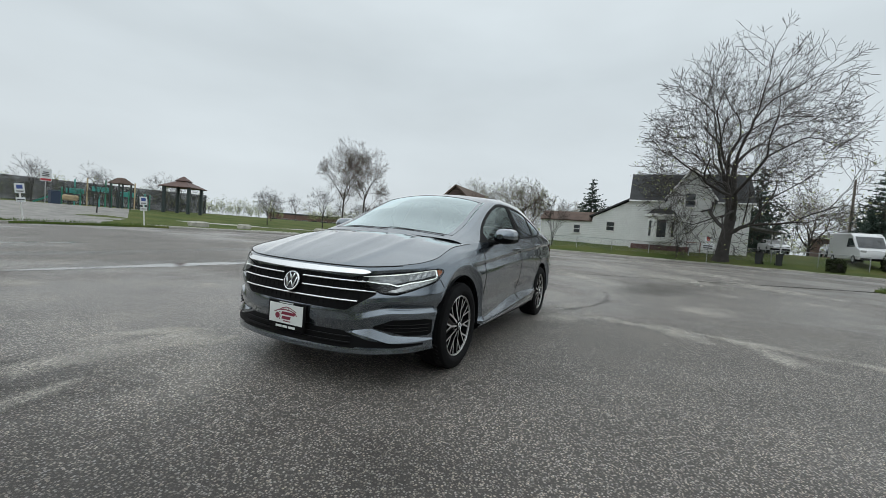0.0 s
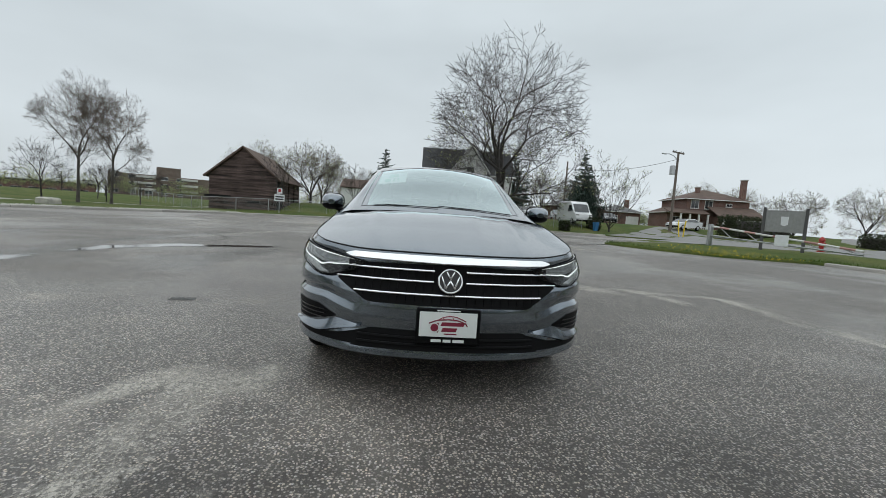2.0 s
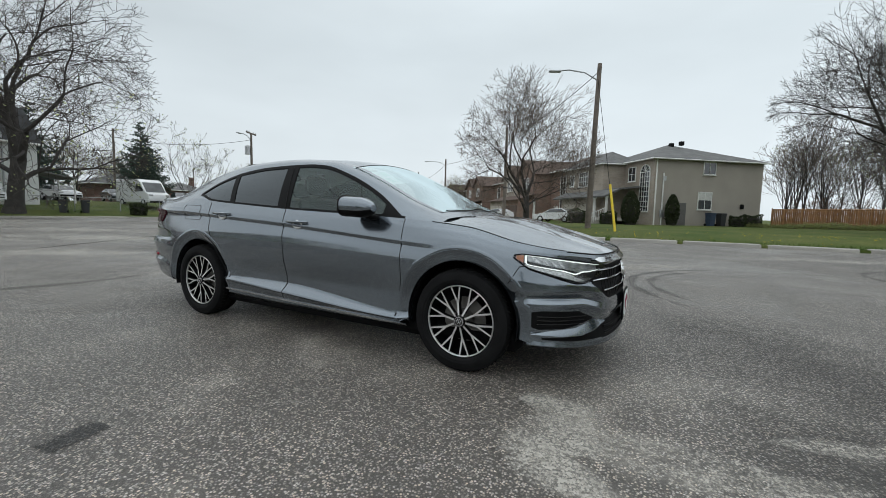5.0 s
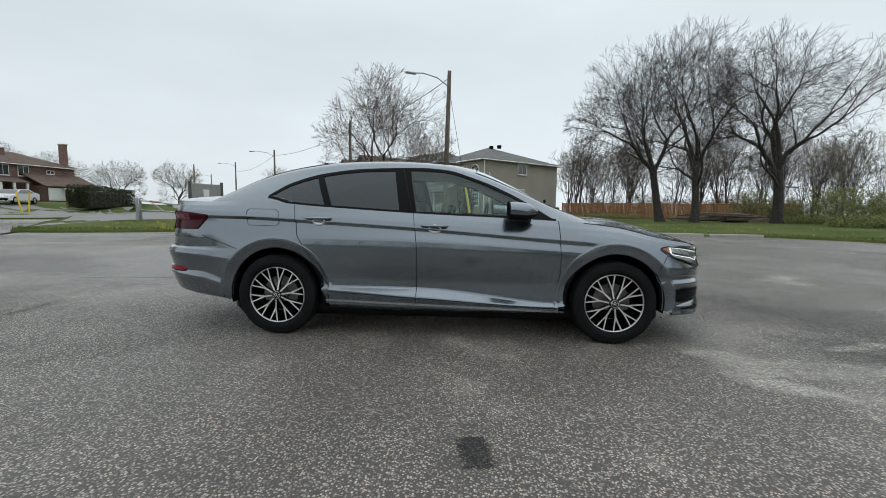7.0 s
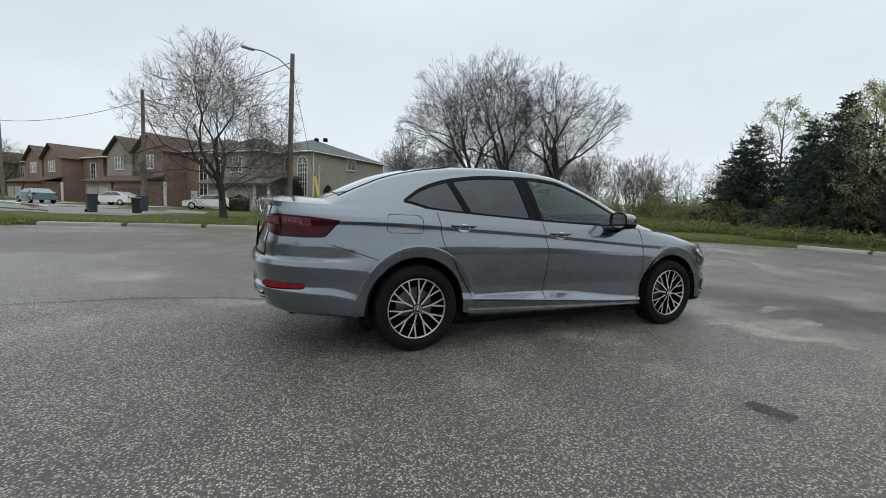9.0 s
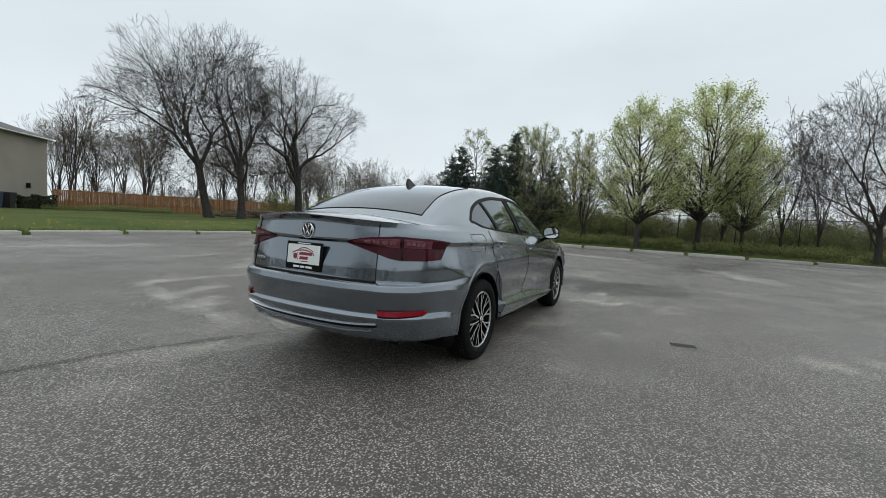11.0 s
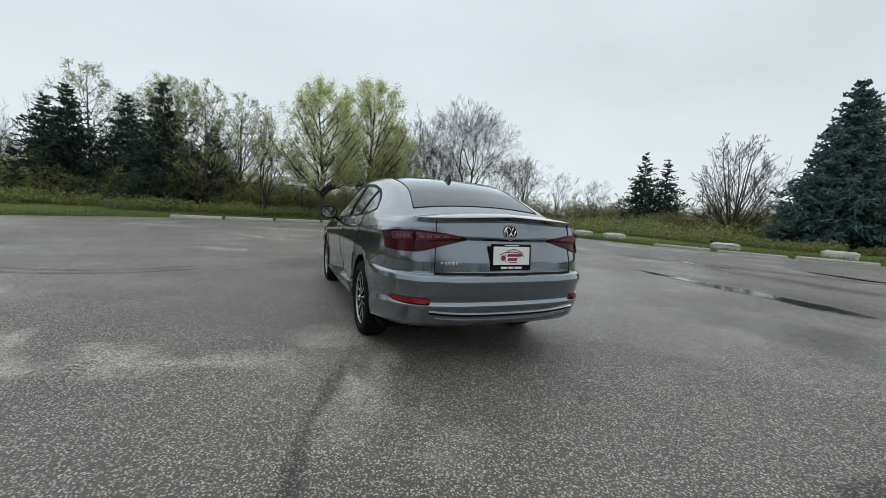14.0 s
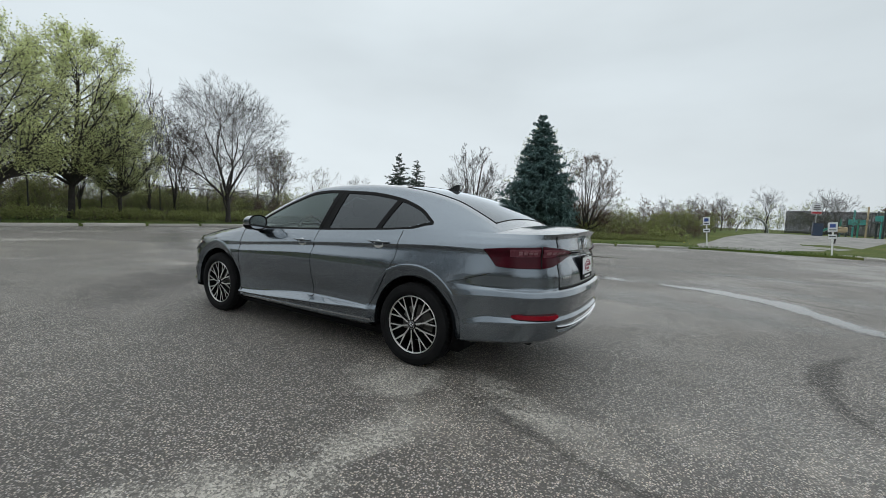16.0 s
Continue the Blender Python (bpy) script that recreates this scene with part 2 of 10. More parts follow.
STEEL = plain("brake_steel", (0.2, 0.19, 0.18), 0.45, 0.9, vary=0.2)
SATIN = plain("satin_silver", (0.55, 0.56, 0.57), 0.25, 1.0, vary=0.04)
RED_LAMP = plain("red_lamp", (0.048, 0.003, 0.008), 0.12, vary=0.12, scale=14, coat=0.08, spec=0.15)
RED_LAMP_DARK = plain("red_lamp_dark", (0.042, 0.003, 0.008), 0.12, vary=0.2, scale=14, coat=0.08, spec=0.15)
RED_LAMP_CLEAR = plain("red_lamp_clear", (0.14, 0.042, 0.055), 0.15, vary=0.25, scale=30, coat=0.08, spec=0.15)
LAMP_PINK = plain("pale_lamp_cells", (0.26, 0.13, 0.145), 0.2, vary=0.3, scale=60, coat=0.1, spec=0.2)
REFLECTOR = plain("red_reflector", (0.22, 0.003, 0.012), 0.12, vary=0.15, scale=40, coat=0.3, spec=0.2)
AMBER = plain("amber_lamp", (0.55, 0.16, 0.05), 0.12, vary=0.1, coat=0.8)
LAMP_DARK = plain("lamp_housing", (0.03, 0.03, 0.032), 0.35, vary=0.2, scale=20, spec=0.2)
GRILLE_BLACK = plain("grille_black", (0.006, 0.006, 0.0065), 0.6, vary=0.15, spec=0.1)
LAMP_CHROME = plain("lamp_mirror", (0.62, 0.63, 0.62), 0.2, 0.55, vary=0.5, scale=70)
LAMP_BOWL = plain("lamp_bowl", (0.36, 0.37, 0.375), 0.3, 0.45, vary=0.4, scale=22)
CLOTH = plain("seat_cloth", (0.018, 0.018, 0.019), 0.85, vary=0.2, bump=0.2, bump_scale=300)
DASH = plain("dashboard", (0.035, 0.035, 0.037), 0.6, vary=0.15, bump=0.1, bump_scale=200)
LINER = plain("headliner", (0.20, 0.20, 0.195), 0.9, vary=0.05)
GLASS = glass("window_glass", (0.80, 0.93, 0.89), 0.95, 0.0, 1.15, (0.86, 0.98, 0.96))
GLASS_WS = glass("windscreen_glass", (0.78, 0.90, 0.87), 0.80, 0.0, 2.9, (0.86, 0.98, 1.0))
GLASS_DARK = glass("tinted_glass", (0.16, 0.175, 0.20), 0.25, 0.0, 1.3, (0.88, 0.95, 1.0))
GLASS_REAR = glass("rear_screen_glass", (0.2, 0.21, 0.22), 0.10, 0.0, 1.5, (0.90, 0.95, 1.0))
LENS = glass("lamp_lens", (0.95, 0.96, 0.97), 0.95, 0.0, 0.7)
PAPER = plain("white_paper", (0.75, 0.78, 0.76), 0.7, vary=0.04)
PAPER_GREEN = plain("pale_green_print", (0.40, 0.62, 0.52), 0.7, vary=0.1)
MAROON = plain("maroon_print", (0.22, 0.02, 0.045), 0.5, vary=0.15)
INK = plain("black_print", (0.02, 0.02, 0.02), 0.5, vary=0.1)
LAMP_WHITE = plain("clear_light_guide", (0.85, 0.86, 0.87), 0.2, vary=0.03, coat=0.3)
lamp_glow = LAMP_WHITE.node_tree.nodes["Principled BSDF"]
lamp_glow.inputs["Emission Color"].default_value = (0.93, 1.0, 0.95, 1)
lamp_glow.inputs["Emission Strength"].default_value = 0.6

# ---- ground ----
LOT = [(19.3, 7.0), (17.2, 10.2), (15.6, 13.4), (13.8, 15.0), (2.0, 15.1), (-10.4, 15.4), (-11.2, 12.2), (-13.4, 10.9), (-15.2, 10.1), (-16.6, 10.0),
       (-17.4, 11.2), (-22.0, 16.5), (-29.0, 24.5), (-33.5, 18.0), (-35.5, 8.0), (-36.5, 0.0), (-34.5, -7.0), (-29.0, -13.0), (-22.0, -16.5), (-15.0, -19.5),
       (-9.0, -22.4), (-3.9, -21.8), (-1.0, -20.0), (1.0, -18.0), (3.2, -16.4), (5.6, -14.9), (8.2, -13.9), (12.0, -12.9), (18.0, -12.2), (19.3, -11.4)]
LOT_CENTRE = Vector((-8.0, -2.0))


def resample(points, step, closed=True):
    out = []
    n = len(points)
    for i in range(n if closed else n - 1):
        a, b = Vector(points[i]), Vector(points[(i + 1) % n])
        k = max(1, round((b - a).length / step))
        out += [a.lerp(b, j / k) for j in range(k)]
    return out if closed else out + [Vector(points[-1])]


def smooth_step(a, b, x):
    t = min(max((x - a) / (b - a), 0.0), 1.0)
    return t * t * (3 - 2 * t)


def lawn_height(x, y, away):
    """The land beyond the kerb: a low verge that rises to the houses in the west."""
    z = 0.10 + 0.22 * smooth_step(0.6, 6.0, away) * (1 - smooth_step(-12, -20, y))
    z += 1.05 * smooth_step(-36.5, -47.0, x) * smooth_step(-30.0, -15.0, y)
    z += 0.75 * smooth_step(-25.0, -41.0, y) * smooth_step(8.0, -2.0, x)
    return z + 0.05 * noise.noise((x * 0.12, y * 0.12, 0)) * min(away / 3, 1) + 0.02 * noise.noise((x * 0.6, y * 0.6, 3)) * min(away, 1)


def land(x, y):
    """Height of the land at a place outside the lot."""
    p = Vector((x, y)) - LOT_CENTRE
    best = 0.0
    n = len(LOT)
    for i in range(n):
        a, b = Vector(LOT[i]) - LOT_CENTRE, Vector(LOT[(i + 1) % n]) - LOT_CENTRE
        den = p.x * (b.y - a.y) - p.y * (b.x - a.x)
        if abs(den) > 1e-9:
            k = (a.x * (b.y - a.y) - a.y * (b.x - a.x)) / den
            u = (a.x * p.y - a.y * p.x) / den
            if k > 0 and -1e-6 <= u <= 1 + 1e-6:
                best = k
    return lawn_height(x, y, max(p.length * (1 - best), 0.0))


def asphalt_material():
    m, n, l, p = material("worn_asphalt")
    c = n.new("ShaderNodeTexCoord")

    def tex(kind, scale, detail=4, rough=0.55):
        t = n.new(kind)
        t.inputs["Scale"].default_value = scale
        if kind == "ShaderNodeTexNoise":
            t.inputs["Detail"].default_value, t.inputs["Roughness"].default_value = detail, rough
        l.new(c.outputs["Object"], t.inputs["Vector"])
        return t

    def ranged(src, a, b, lo, hi, soft=False):
        r = n.new("ShaderNodeMapRange")
        if soft:
            r.interpolation_type = "SMOOTHSTEP"
        for key, v in zip(("From Min", "From Max", "To Min", "To Max"), (a, b, lo, hi)):
            r.inputs[key].default_value = v
        l.new(src, r.inputs["Value"])
        return r.outputs[0]

    def math_(op, a, b=None, clamp=False):
        k = n.new("ShaderNodeMath")
        k.operation, k.use_clamp = op, clamp
        for i, v in enumerate((a, b)):
            if v is None:
                continue
            if isinstance(v, (int, float)):
                k.inputs[i].default_value = v
            else:
                l.new(v, k.inputs[i])
        return k.outputs[0]

    def mixed(fac, a, b):
        x = n.new("ShaderNodeMix")
        x.data_type = "RGBA"
        l.new(fac, x.inputs[0])
        for i, v in ((6, a), (7, b)):
            if isinstance(v, tuple):
                x.inputs[i].default_value = (*v, 1)
            else:
                l.new(v, x.inputs[i])
        return x.outputs[2]

    stones = tex("ShaderNodeTexVoronoi", 94.0)
    grit = tex("ShaderNodeTexNoise", 260.0, 3)
    broad = tex("ShaderNodeTexNoise", 0.16, 6, 0.6)
    middle = tex("ShaderNodeTexNoise", 1.1, 6, 0.65)
    blot = tex("ShaderNodeTexNoise", 0.55, 7, 0.7)
    sep = n.new("ShaderNodeSeparateColor")
    l.new(stones.outputs["Color"], sep.inputs[0])
    stone_pick = math_("POWER", sep.outputs[0], 1.25)
    stone_edge = ranged(stones.outputs["Distance"], 0.36, 0.56, 1.0, 0.05, True)
    stone = math_("MULTIPLY", stone_pick, stone_edge)
    stone_tint = mixed(sep.outputs[1], (0.85, 0.735, 0.60), (0.77, 0.73, 0.71))
    base = mixed(stone, (0.053, 0.046, 0.039), stone_tint)
    base = mixed(ranged(grit.outputs[0], 0.40, 0.7, 0.0, 0.4), base, (0.080, 0.072, 0.064))
    # worn pale flats and salt bloom with ragged edges
    pale = math_("MULTIPLY", ranged(blot.outputs[0], 0.53, 0.66, 0.0, 1.0, True), ranged(broad.outputs[0], 0.45, 0.6, 0.0, 1.0, True))
    base = mixed(math_("MULTIPLY", pale, ranged(grit.outputs[0], 0.42, 0.58, 0.08, 0.6)), base, (0.47, 0.43, 0.375))
    gain = math_("MULTIPLY", ranged(broad.outputs[0], 0.3, 0.7, 0.76, 1.24), ranged(middle.outputs[0], 0.3, 0.7, 0.78, 1.22))
    s = n.new("ShaderNodeVectorMath")
    s.operation = "SCALE"
    l.new(base, s.inputs[0])
    l.new(gain, s.inputs["Scale"])
    l.new(s.outputs[0], p.inputs["Base Color"])
    # damp areas shine
    damp = ranged(broad.outputs[0], 0.44, 0.58, 0.60, 0.33, True)
    l.new(math_("ADD", damp, math_("MULTIPLY", pale, 0.2)), p.inputs["Roughness"])
    p.inputs["Specular IOR Level"].default_value = 0.8
    b = n.new("ShaderNodeBump")
    b.inputs["Strength"].default_value, b.inputs["Distance"].default_value = 1.0, 0.011
    l.new(math_("SUBTRACT", math_("MULTIPLY", stone, 0.8), math_("MULTIPLY", grit.outputs[0], 0.4)), b.inputs["Height"])
    l.new(b.outputs[0], p.inputs["Normal"])
    return m


def lawn_material(name="spring_grass", a=(0.055, 0.085, 0.018), b=(0.11, 0.12, 0.035), c_=(0.12, 0.095, 0.055)):
    m, n, l, p = material(name)
    c = n.new("ShaderNodeTexCoord")
    t1 = n.new("ShaderNodeTexNoise")
    t1.inputs["Scale"].default_value, t1.inputs["Detail"].default_value = 0.35, 6
    t2 = n.new("ShaderNodeTexNoise")
    t2.inputs["Scale"].default_value, t2.inputs["Detail"].default_value = 14, 5
    l.new(c.outputs["Object"], t1.inputs["Vector"])
    l.new(c.outputs["Object"], t2.inputs["Vector"])
    r1 = n.new("ShaderNodeValToRGB")
    r1.color_ramp.elements[0].position, r1.color_ramp.elements[0].color = 0.36, (*a, 1)
    r1.color_ramp.elements[1].position, r1.color_ramp.elements[1].color = 0.66, (*b, 1)
    e = r1.color_ramp.elements.new(0.8)
    e.color = (*c_, 1)
    l.new(t1.outputs[0], r1.inputs[0])
    r2 = n.new("ShaderNodeMapRange")
    r2.inputs["From Min"].default_value, r2.inputs["From Max"].default_value = 0.3, 0.7
    r2.inputs["To Min"].default_value, r2.inputs["To Max"].default_value = 0.6, 1.4
    l.new(t2.outputs[0], r2.inputs["Value"])
    s = n.new("ShaderNodeVectorMath")
    s.operation = "SCALE"
    l.new(r1.outputs[0], s.inputs[0])
    l.new(r2.outputs[0], s.inputs["Scale"])
    l.new(s.outputs[0], p.inputs["Base Color"])
    p.inputs["Roughness"].default_value = 0.9
    p.inputs["Specular IOR Level"].default_value = 0.15
    b_ = n.new("ShaderNodeBump")
    b_.inputs["Strength"].default_value, b_.inputs["Distance"].default_value = 0.8, 0.04
    l.new(t2.outputs[0], b_.inputs["Height"])
    l.new(b_.outputs[0], p.inputs["Normal"])
    return m


ASPHALT = asphalt_material()
LAWN = lawn_material()
CONCRETE = plain("pale_concrete", (0.42, 0.40, 0.37), 0.85, vary=0.2, scale=1.4, bump=0.4, bump_scale=50, random=0.12, fine=0.15)
ROAD = plain("grey_road", (0.22, 0.215, 0.21), 0.8, vary=0.15, scale=0.5, bump=0.3, bump_scale=60, fine=0.2, fine_scale=120)

edge = resample(LOT, 0.9)
lot = Geo()
inner = [LOT_CENTRE + (p - LOT_CENTRE) * 1.015 for p in edge]
rows = [[(*(LOT_CENTRE + (p - LOT_CENTRE) * k), 0.0) for p in inner] for k in (0.02, 0.25, 0.5, 0.75, 1.0)]
lot.grid(rows, close=True)
lot.add(rows[0], [tuple(range(len(inner)))])
tagged(lot.link("parking_lot", ASPHALT, label="worn grey asphalt of an open parking lot", sharp=0), category="asphalt", kind="structure")

lawn = Geo()
rows = []
for away in (0.0, 0.4, 1.2, 2.5, 4.5, 7, 10, 14, 19, 26, 36, 50, 75, 120, 220, 500, 1200, 2500):
    row = []
    for p in edge:
        q = p + (p - LOT_CENTRE).normalized() * away
        row.append((q.x, q.y, lawn_height(q.x, q.y, away)))
    rows.append(row)
lawn.grid([[(x, y, -0.08) for x, y, z in rows[0]]] + rows, close=True)
tagged(lawn.link("ground", LAWN, label="short spring lawn with weeds and bare patches", sharp=0), category="grass", kind="structure")

# ---- the grey sedan: nose to +x, middle of its wheelbase at the origin ----
WHEEL_X, WHEEL_R = 1.343, 0.325
NOSE = [(2.222, 0), (2.206, 0.25), (2.166, 0.45), (2.086, 0.63), (1.95, 0.782), (1.75, 0.870), (1.47, 0.893), (1.15, 0.897), (0.6, 0.897), (0, 0.899), (-0.6, 0.899),
        (-1.2, 0.897), (-1.6, 0.888), (-1.95, 0.864), (-2.22, 0.800), (-2.39, 0.660), (-2.462, 0.44), (-2.486, 0.2), (-2.492, 0)]


def spline(points, steps):
    """Catmull-Rom through points; the ends are mirrored across y = 0."""
    p = [Vector((points[1][0], -points[1][1]))] + [Vector(q) for q in points] + [Vector((points[-2][0], -points[-2][1]))]
    out = []
    for i in range(1, len(p) - 2):
        for k in range(steps):
            t = k / steps
            out.append(0.5 * (2 * p[i] + (p[i + 1] - p[i - 1]) * t + (2 * p[i - 1] - 5 * p[i] + 4 * p[i + 1] - p[i + 2]) * t * t + (3 * p[i] - p[i - 1] - 3 * p[i + 1] + p[i + 2]) * t ** 3))
    return out + [p[-2]]


plan_pts = np.array([tuple(p) for p in spline(NOSE, 24)])
plan_s = np.r_[0, np.cumsum(np.hypot(*np.diff(plan_pts, axis=0).T))]
PLAN_END = float(plan_s[-1])


def plan(s):
    """Point of the car's plan outline and its outward normal, s metres from the nose's middle; below 0 on the right-hand side."""
    a, side = min(abs(s), PLAN_END), 1 if s >= 0 else -1
    at = lambda q: np.array([np.interp(q, plan_s, plan_pts[:, 0]), np.interp(q, plan_s, plan_pts[:, 1])])
    p, t = at(a), at(min(a + 0.01, PLAN_END)) - at(max(a - 0.01, 0))
    t /= np.hypot(*t)
    n = (-t[1], t[0])
    if n[0] * p[0] + n[1] * p[1] < 0:
        n = (-n[0], -n[1])
    return p[0], p[1] * side, n[0], n[1] * side


def s_front(y):
    i = plan_pts[:, 0] > 1.75
    return float(np.interp(abs(y), plan_pts[i, 1], plan_s[i])) * (1 if y >= 0 else -1)


def s_rear(y):
    i = plan_pts[:, 0] < -2.0
    return float(np.interp(abs(y), plan_pts[i, 1][::-1], plan_s[i][::-1])) * (1 if y >= 0 else -1)


def s_side(x, side=1):
    i = (plan_pts[:, 1] > 0.3)
    return float(np.interp(-x, -plan_pts[i, 0], plan_s[i])) * side


# stations from the nose to the tail, then for each feature line its heights and its insets there
STATIONS = [0, s_front(0.45), s_front(0.70), s_side(1.70), s_side(1.35), s_side(0.9), s_side(-0.2), s_side(-1.0), s_side(-1.6), s_side(-2.0), s_rear(0.62), PLAN_END]
LINES = [
    ("under_edge", (.165, .17, .18, .19, .19, .19, .19, .19, .235, .27, .30, .305), (.20, .20, .18, .14, .12, .19, .19, .19, .16, .18, .20, .20)),
    ("lip_low", (.195, .200, .210, .220, .220, .210, .210, .220, .255, .295, .330, .335), (.080, .080, .075, .070, .060, .110, .110, .110, .070, .080, .100, .100)),
    ("lip", (.222, .226, .237, .255, .260, .245, .250, .265, .280, .320, .355, .360), (.000, .000, .000, .004, .020, .035, .035, .035, .020, .036, .066, .070)),
    ("sill_top", (.250, .255, .265, .285, .290, .268, .285, .300, .320, .370, .400, .405), (.003, .003, .004, .010, .010, .030, .030, .030, .010, .026, .048, .052)),
    ("facet_low", (.360, .360, .345, .340, .320, .290, .345, .385, .370, .455, .488, .489), (.030, .030, .016, .008, .003, .003, .002, .003, .006, .012, .016, .016)),
    ("facet_high", (.410, .425, .490, .490, .400, .318, .405, .410, .420, .505, .512, .513), (.006, .006, .004, .003, .004, .030, .066, .028, .006, .030, .042, .042)),
    ("flank_low", (.470, .482, .522, .520, .500, .460, .470, .480, .500, .555, .565, .565), (.006, .012, .034, .024, .003, .036, .062, .032, .004, .022, .026, .026)),
    ("bumper_top", (.530, .530, .562, .560, .600, .580, .580, .590, .600, .640, .655, .655), (.022, .018, .006, .003, .002, .018, .030, .019, .000, .004, .003, .003)),
    ("ledge", (.570, .570, .600, .620, .660, .670, .680, .680, .660, .684, .692, .695), (.030, .026, .010, .006, .002, .009, .015, .013, .005, .016, .019, .017)),
    ("shelf", (.590, .590, .630, .650, .685, .700, .730, .735, .710, .700, .708, .711), (.034, .032, .026, .012, .006, .009, .011, .010, .010, .034, .046, .044)),
    ("flank_high", (.610, .610, .660, .680, .710, .730, .790, .800, .770, .790, .800, .800), (.038, .038, .036, .018, .010, .013, .015, .015, .022, .034, .054, .058)),
    ("band", (.650, .650, .690, .710, .750, .783, .860, .903, .932, .937, .940, .935), (.042, .041, .044, .026, .018, .032, .045, .048, .060, .062, .090, .106)),
    ("crease", (.690, .690, .715, .740, .790, .812, .888, .930, .957, .960, .964, .952), (.044, .044, .050, .036, .028, .025, .035, .037, .038, .046, .074, .080)),
    ("shoulder_low", (.715, .715, .738, .770, .830, .860, .925, .965, .990, 1.000, 1.018, 1.020), (.046, .046, .056, .050, .045, .044, .048, .050, .053, .060, .086, .094)),
    ("shoulder", (.742, .742, .763, .800, .875, .910, .965, 1.005, 1.040, 1.042, 1.052, 1.082), (.052, .052, .054, .064, .076, .064, .068, .070, .082, .090, .096, .102)),
    ("belt", (.768, .770, .788, .836, .915, .955, 1.000, 1.045, 1.085, 1.074, 1.086, 1.114), (.068, .066, .066, .092, .132, .092, .088, .088, .114, .140, .085, .052)),
]
line_z = [curve(STATIONS, z) for _, z, _ in LINES]
line_d = [curve(STATIONS, d) for _, _, d in LINES]
LINE = {name: i for i, (name, _, _) in enumerate(LINES)}


def skin_row(s, r):
    """Body skin at s and feature line r, which may lie between two lines."""
    a = abs(s)
    i = min(int(r), len(LINES) - 2)
    z, d = lerp(line_z[i](a), line_z[i + 1](a), r - i), lerp(line_d[i](a), line_d[i + 1](a), r - i)
    x, y, nx, ny = plan(s)
    return Vector((x - nx * d, y - ny * d, z))


def skin(s, z, off=0.0):
    """Body skin at s and height z, moved outwards by off."""
    a = abs(s)
    zs = [h(a) for h in line_z]
    d = float(np.interp(z, zs, [h(a) for h in line_d])) - off
    x, y, nx, ny = plan(s)
    return Vector((x - nx * d, y - ny * d, z))


def belt_at(x, side=1):
    return skin_row(s_side(x, side), LINE["belt"])


def facing_out(geo):
    """Turns faces of a sheet on the car away from its middle."""
    for k, f in enumerate(geo.f):
        a, b, c = (Vector(geo.v[i]) for i in f[:3])
        m = sum((Vector(geo.v[i]) for i in f), Vector()) / len(f)
        if (b - a).cross(c - a).dot(m - Vector((m.x * 0.75, m.y * 0.25, 0.62))) < 0:
            geo.f[k] = f[::-1]
    return geo


car = thing("car", "dark grey metallic four-door sedan parked on the asphalt", "car")

# body skin: one grid, cut into panels
NS, SUB = 300, 5
s_list = sorted(PLAN_END * (k / (2 * NS) * 2 - 1) for k in range(2 * NS + 1))
r_list = [i + j / SUB for i in range(len(LINES) - 1) for j in range(SUB)] + [len(LINES) - 1]
grid_pts = [[skin_row(s, r) for r in r_list] for s in s_list]
# wheel openings: points close to the rim of an opening move onto it
OPENING = 0.441
inside = set()
for i, col in enumerate(grid_pts):
    for j, p in enumerate(col):
        for wx in (WHEEL_X, -WHEEL_X):
            dx, dz = p.x - wx, p.z - 0.335
            r = math.hypot(dx, dz)
            if r < OPENING and p.z < 0.8:
                if r > OPENING - 0.010:
                    p.x, p.z = wx + dx * OPENING / r, 0.335 + dz * OPENING / r
                else:
                    inside.add((i, j))
            elif p.z < 0.8 and r < OPENING + 0.008:
                p.x, p.z = wx + dx * OPENING / r, 0.335 + dz * OPENING / r
m_rows = len(r_list)
flat = [p for col in grid_pts for p in col]
P = np.array([tuple(p) for p in flat]).reshape(len(s_list), m_rows, 3)
du = np.gradient(P, axis=0)
dv = np.gradient(P, axis=1)
nn = np.cross(du, dv)
nn /= np.linalg.norm(nn, axis=2, keepdims=True) + 1e-12
if nn[2 * NS // 4, m_rows // 2, 1] > 0:
    nn = -nn
rear_door_edge = line((0.30, 0.40, 0.58, 0.82, 0.96, 1.06), (-0.88, -0.90, -1.02, -1.16, -1.18, -1.20))


def panel_of(p, r):
    x, y, z = p
    if r < LINE["sill_top"] or z < 0.29:
        return "front_bumper" if x > 1.72 else "rear_bumper" if x < -1.72 else "sill_panel_left" if y > 0 else "sill_panel_right"
    if x > 1.72:
        return "front_bumper"
    if x < -1.72 and r < LINE["ledge"]:
        return "rear_bumper"
    if x < -2.15 and abs(y) < 0.575:
        return "boot_lid"
    if abs(y) > 0.7 and -0.215 < x < 0.905:
        return "front_door_left" if y > 0 else "front_door_right"
    if abs(y) > 0.7 and rear_door_edge(z) < x <= -0.215:
        return "rear_door_left" if y > 0 else "rear_door_right"
    end = "front" if x > 0 else "rear"
    return "body_" + end + ("_left" if y > 0 else "_right")


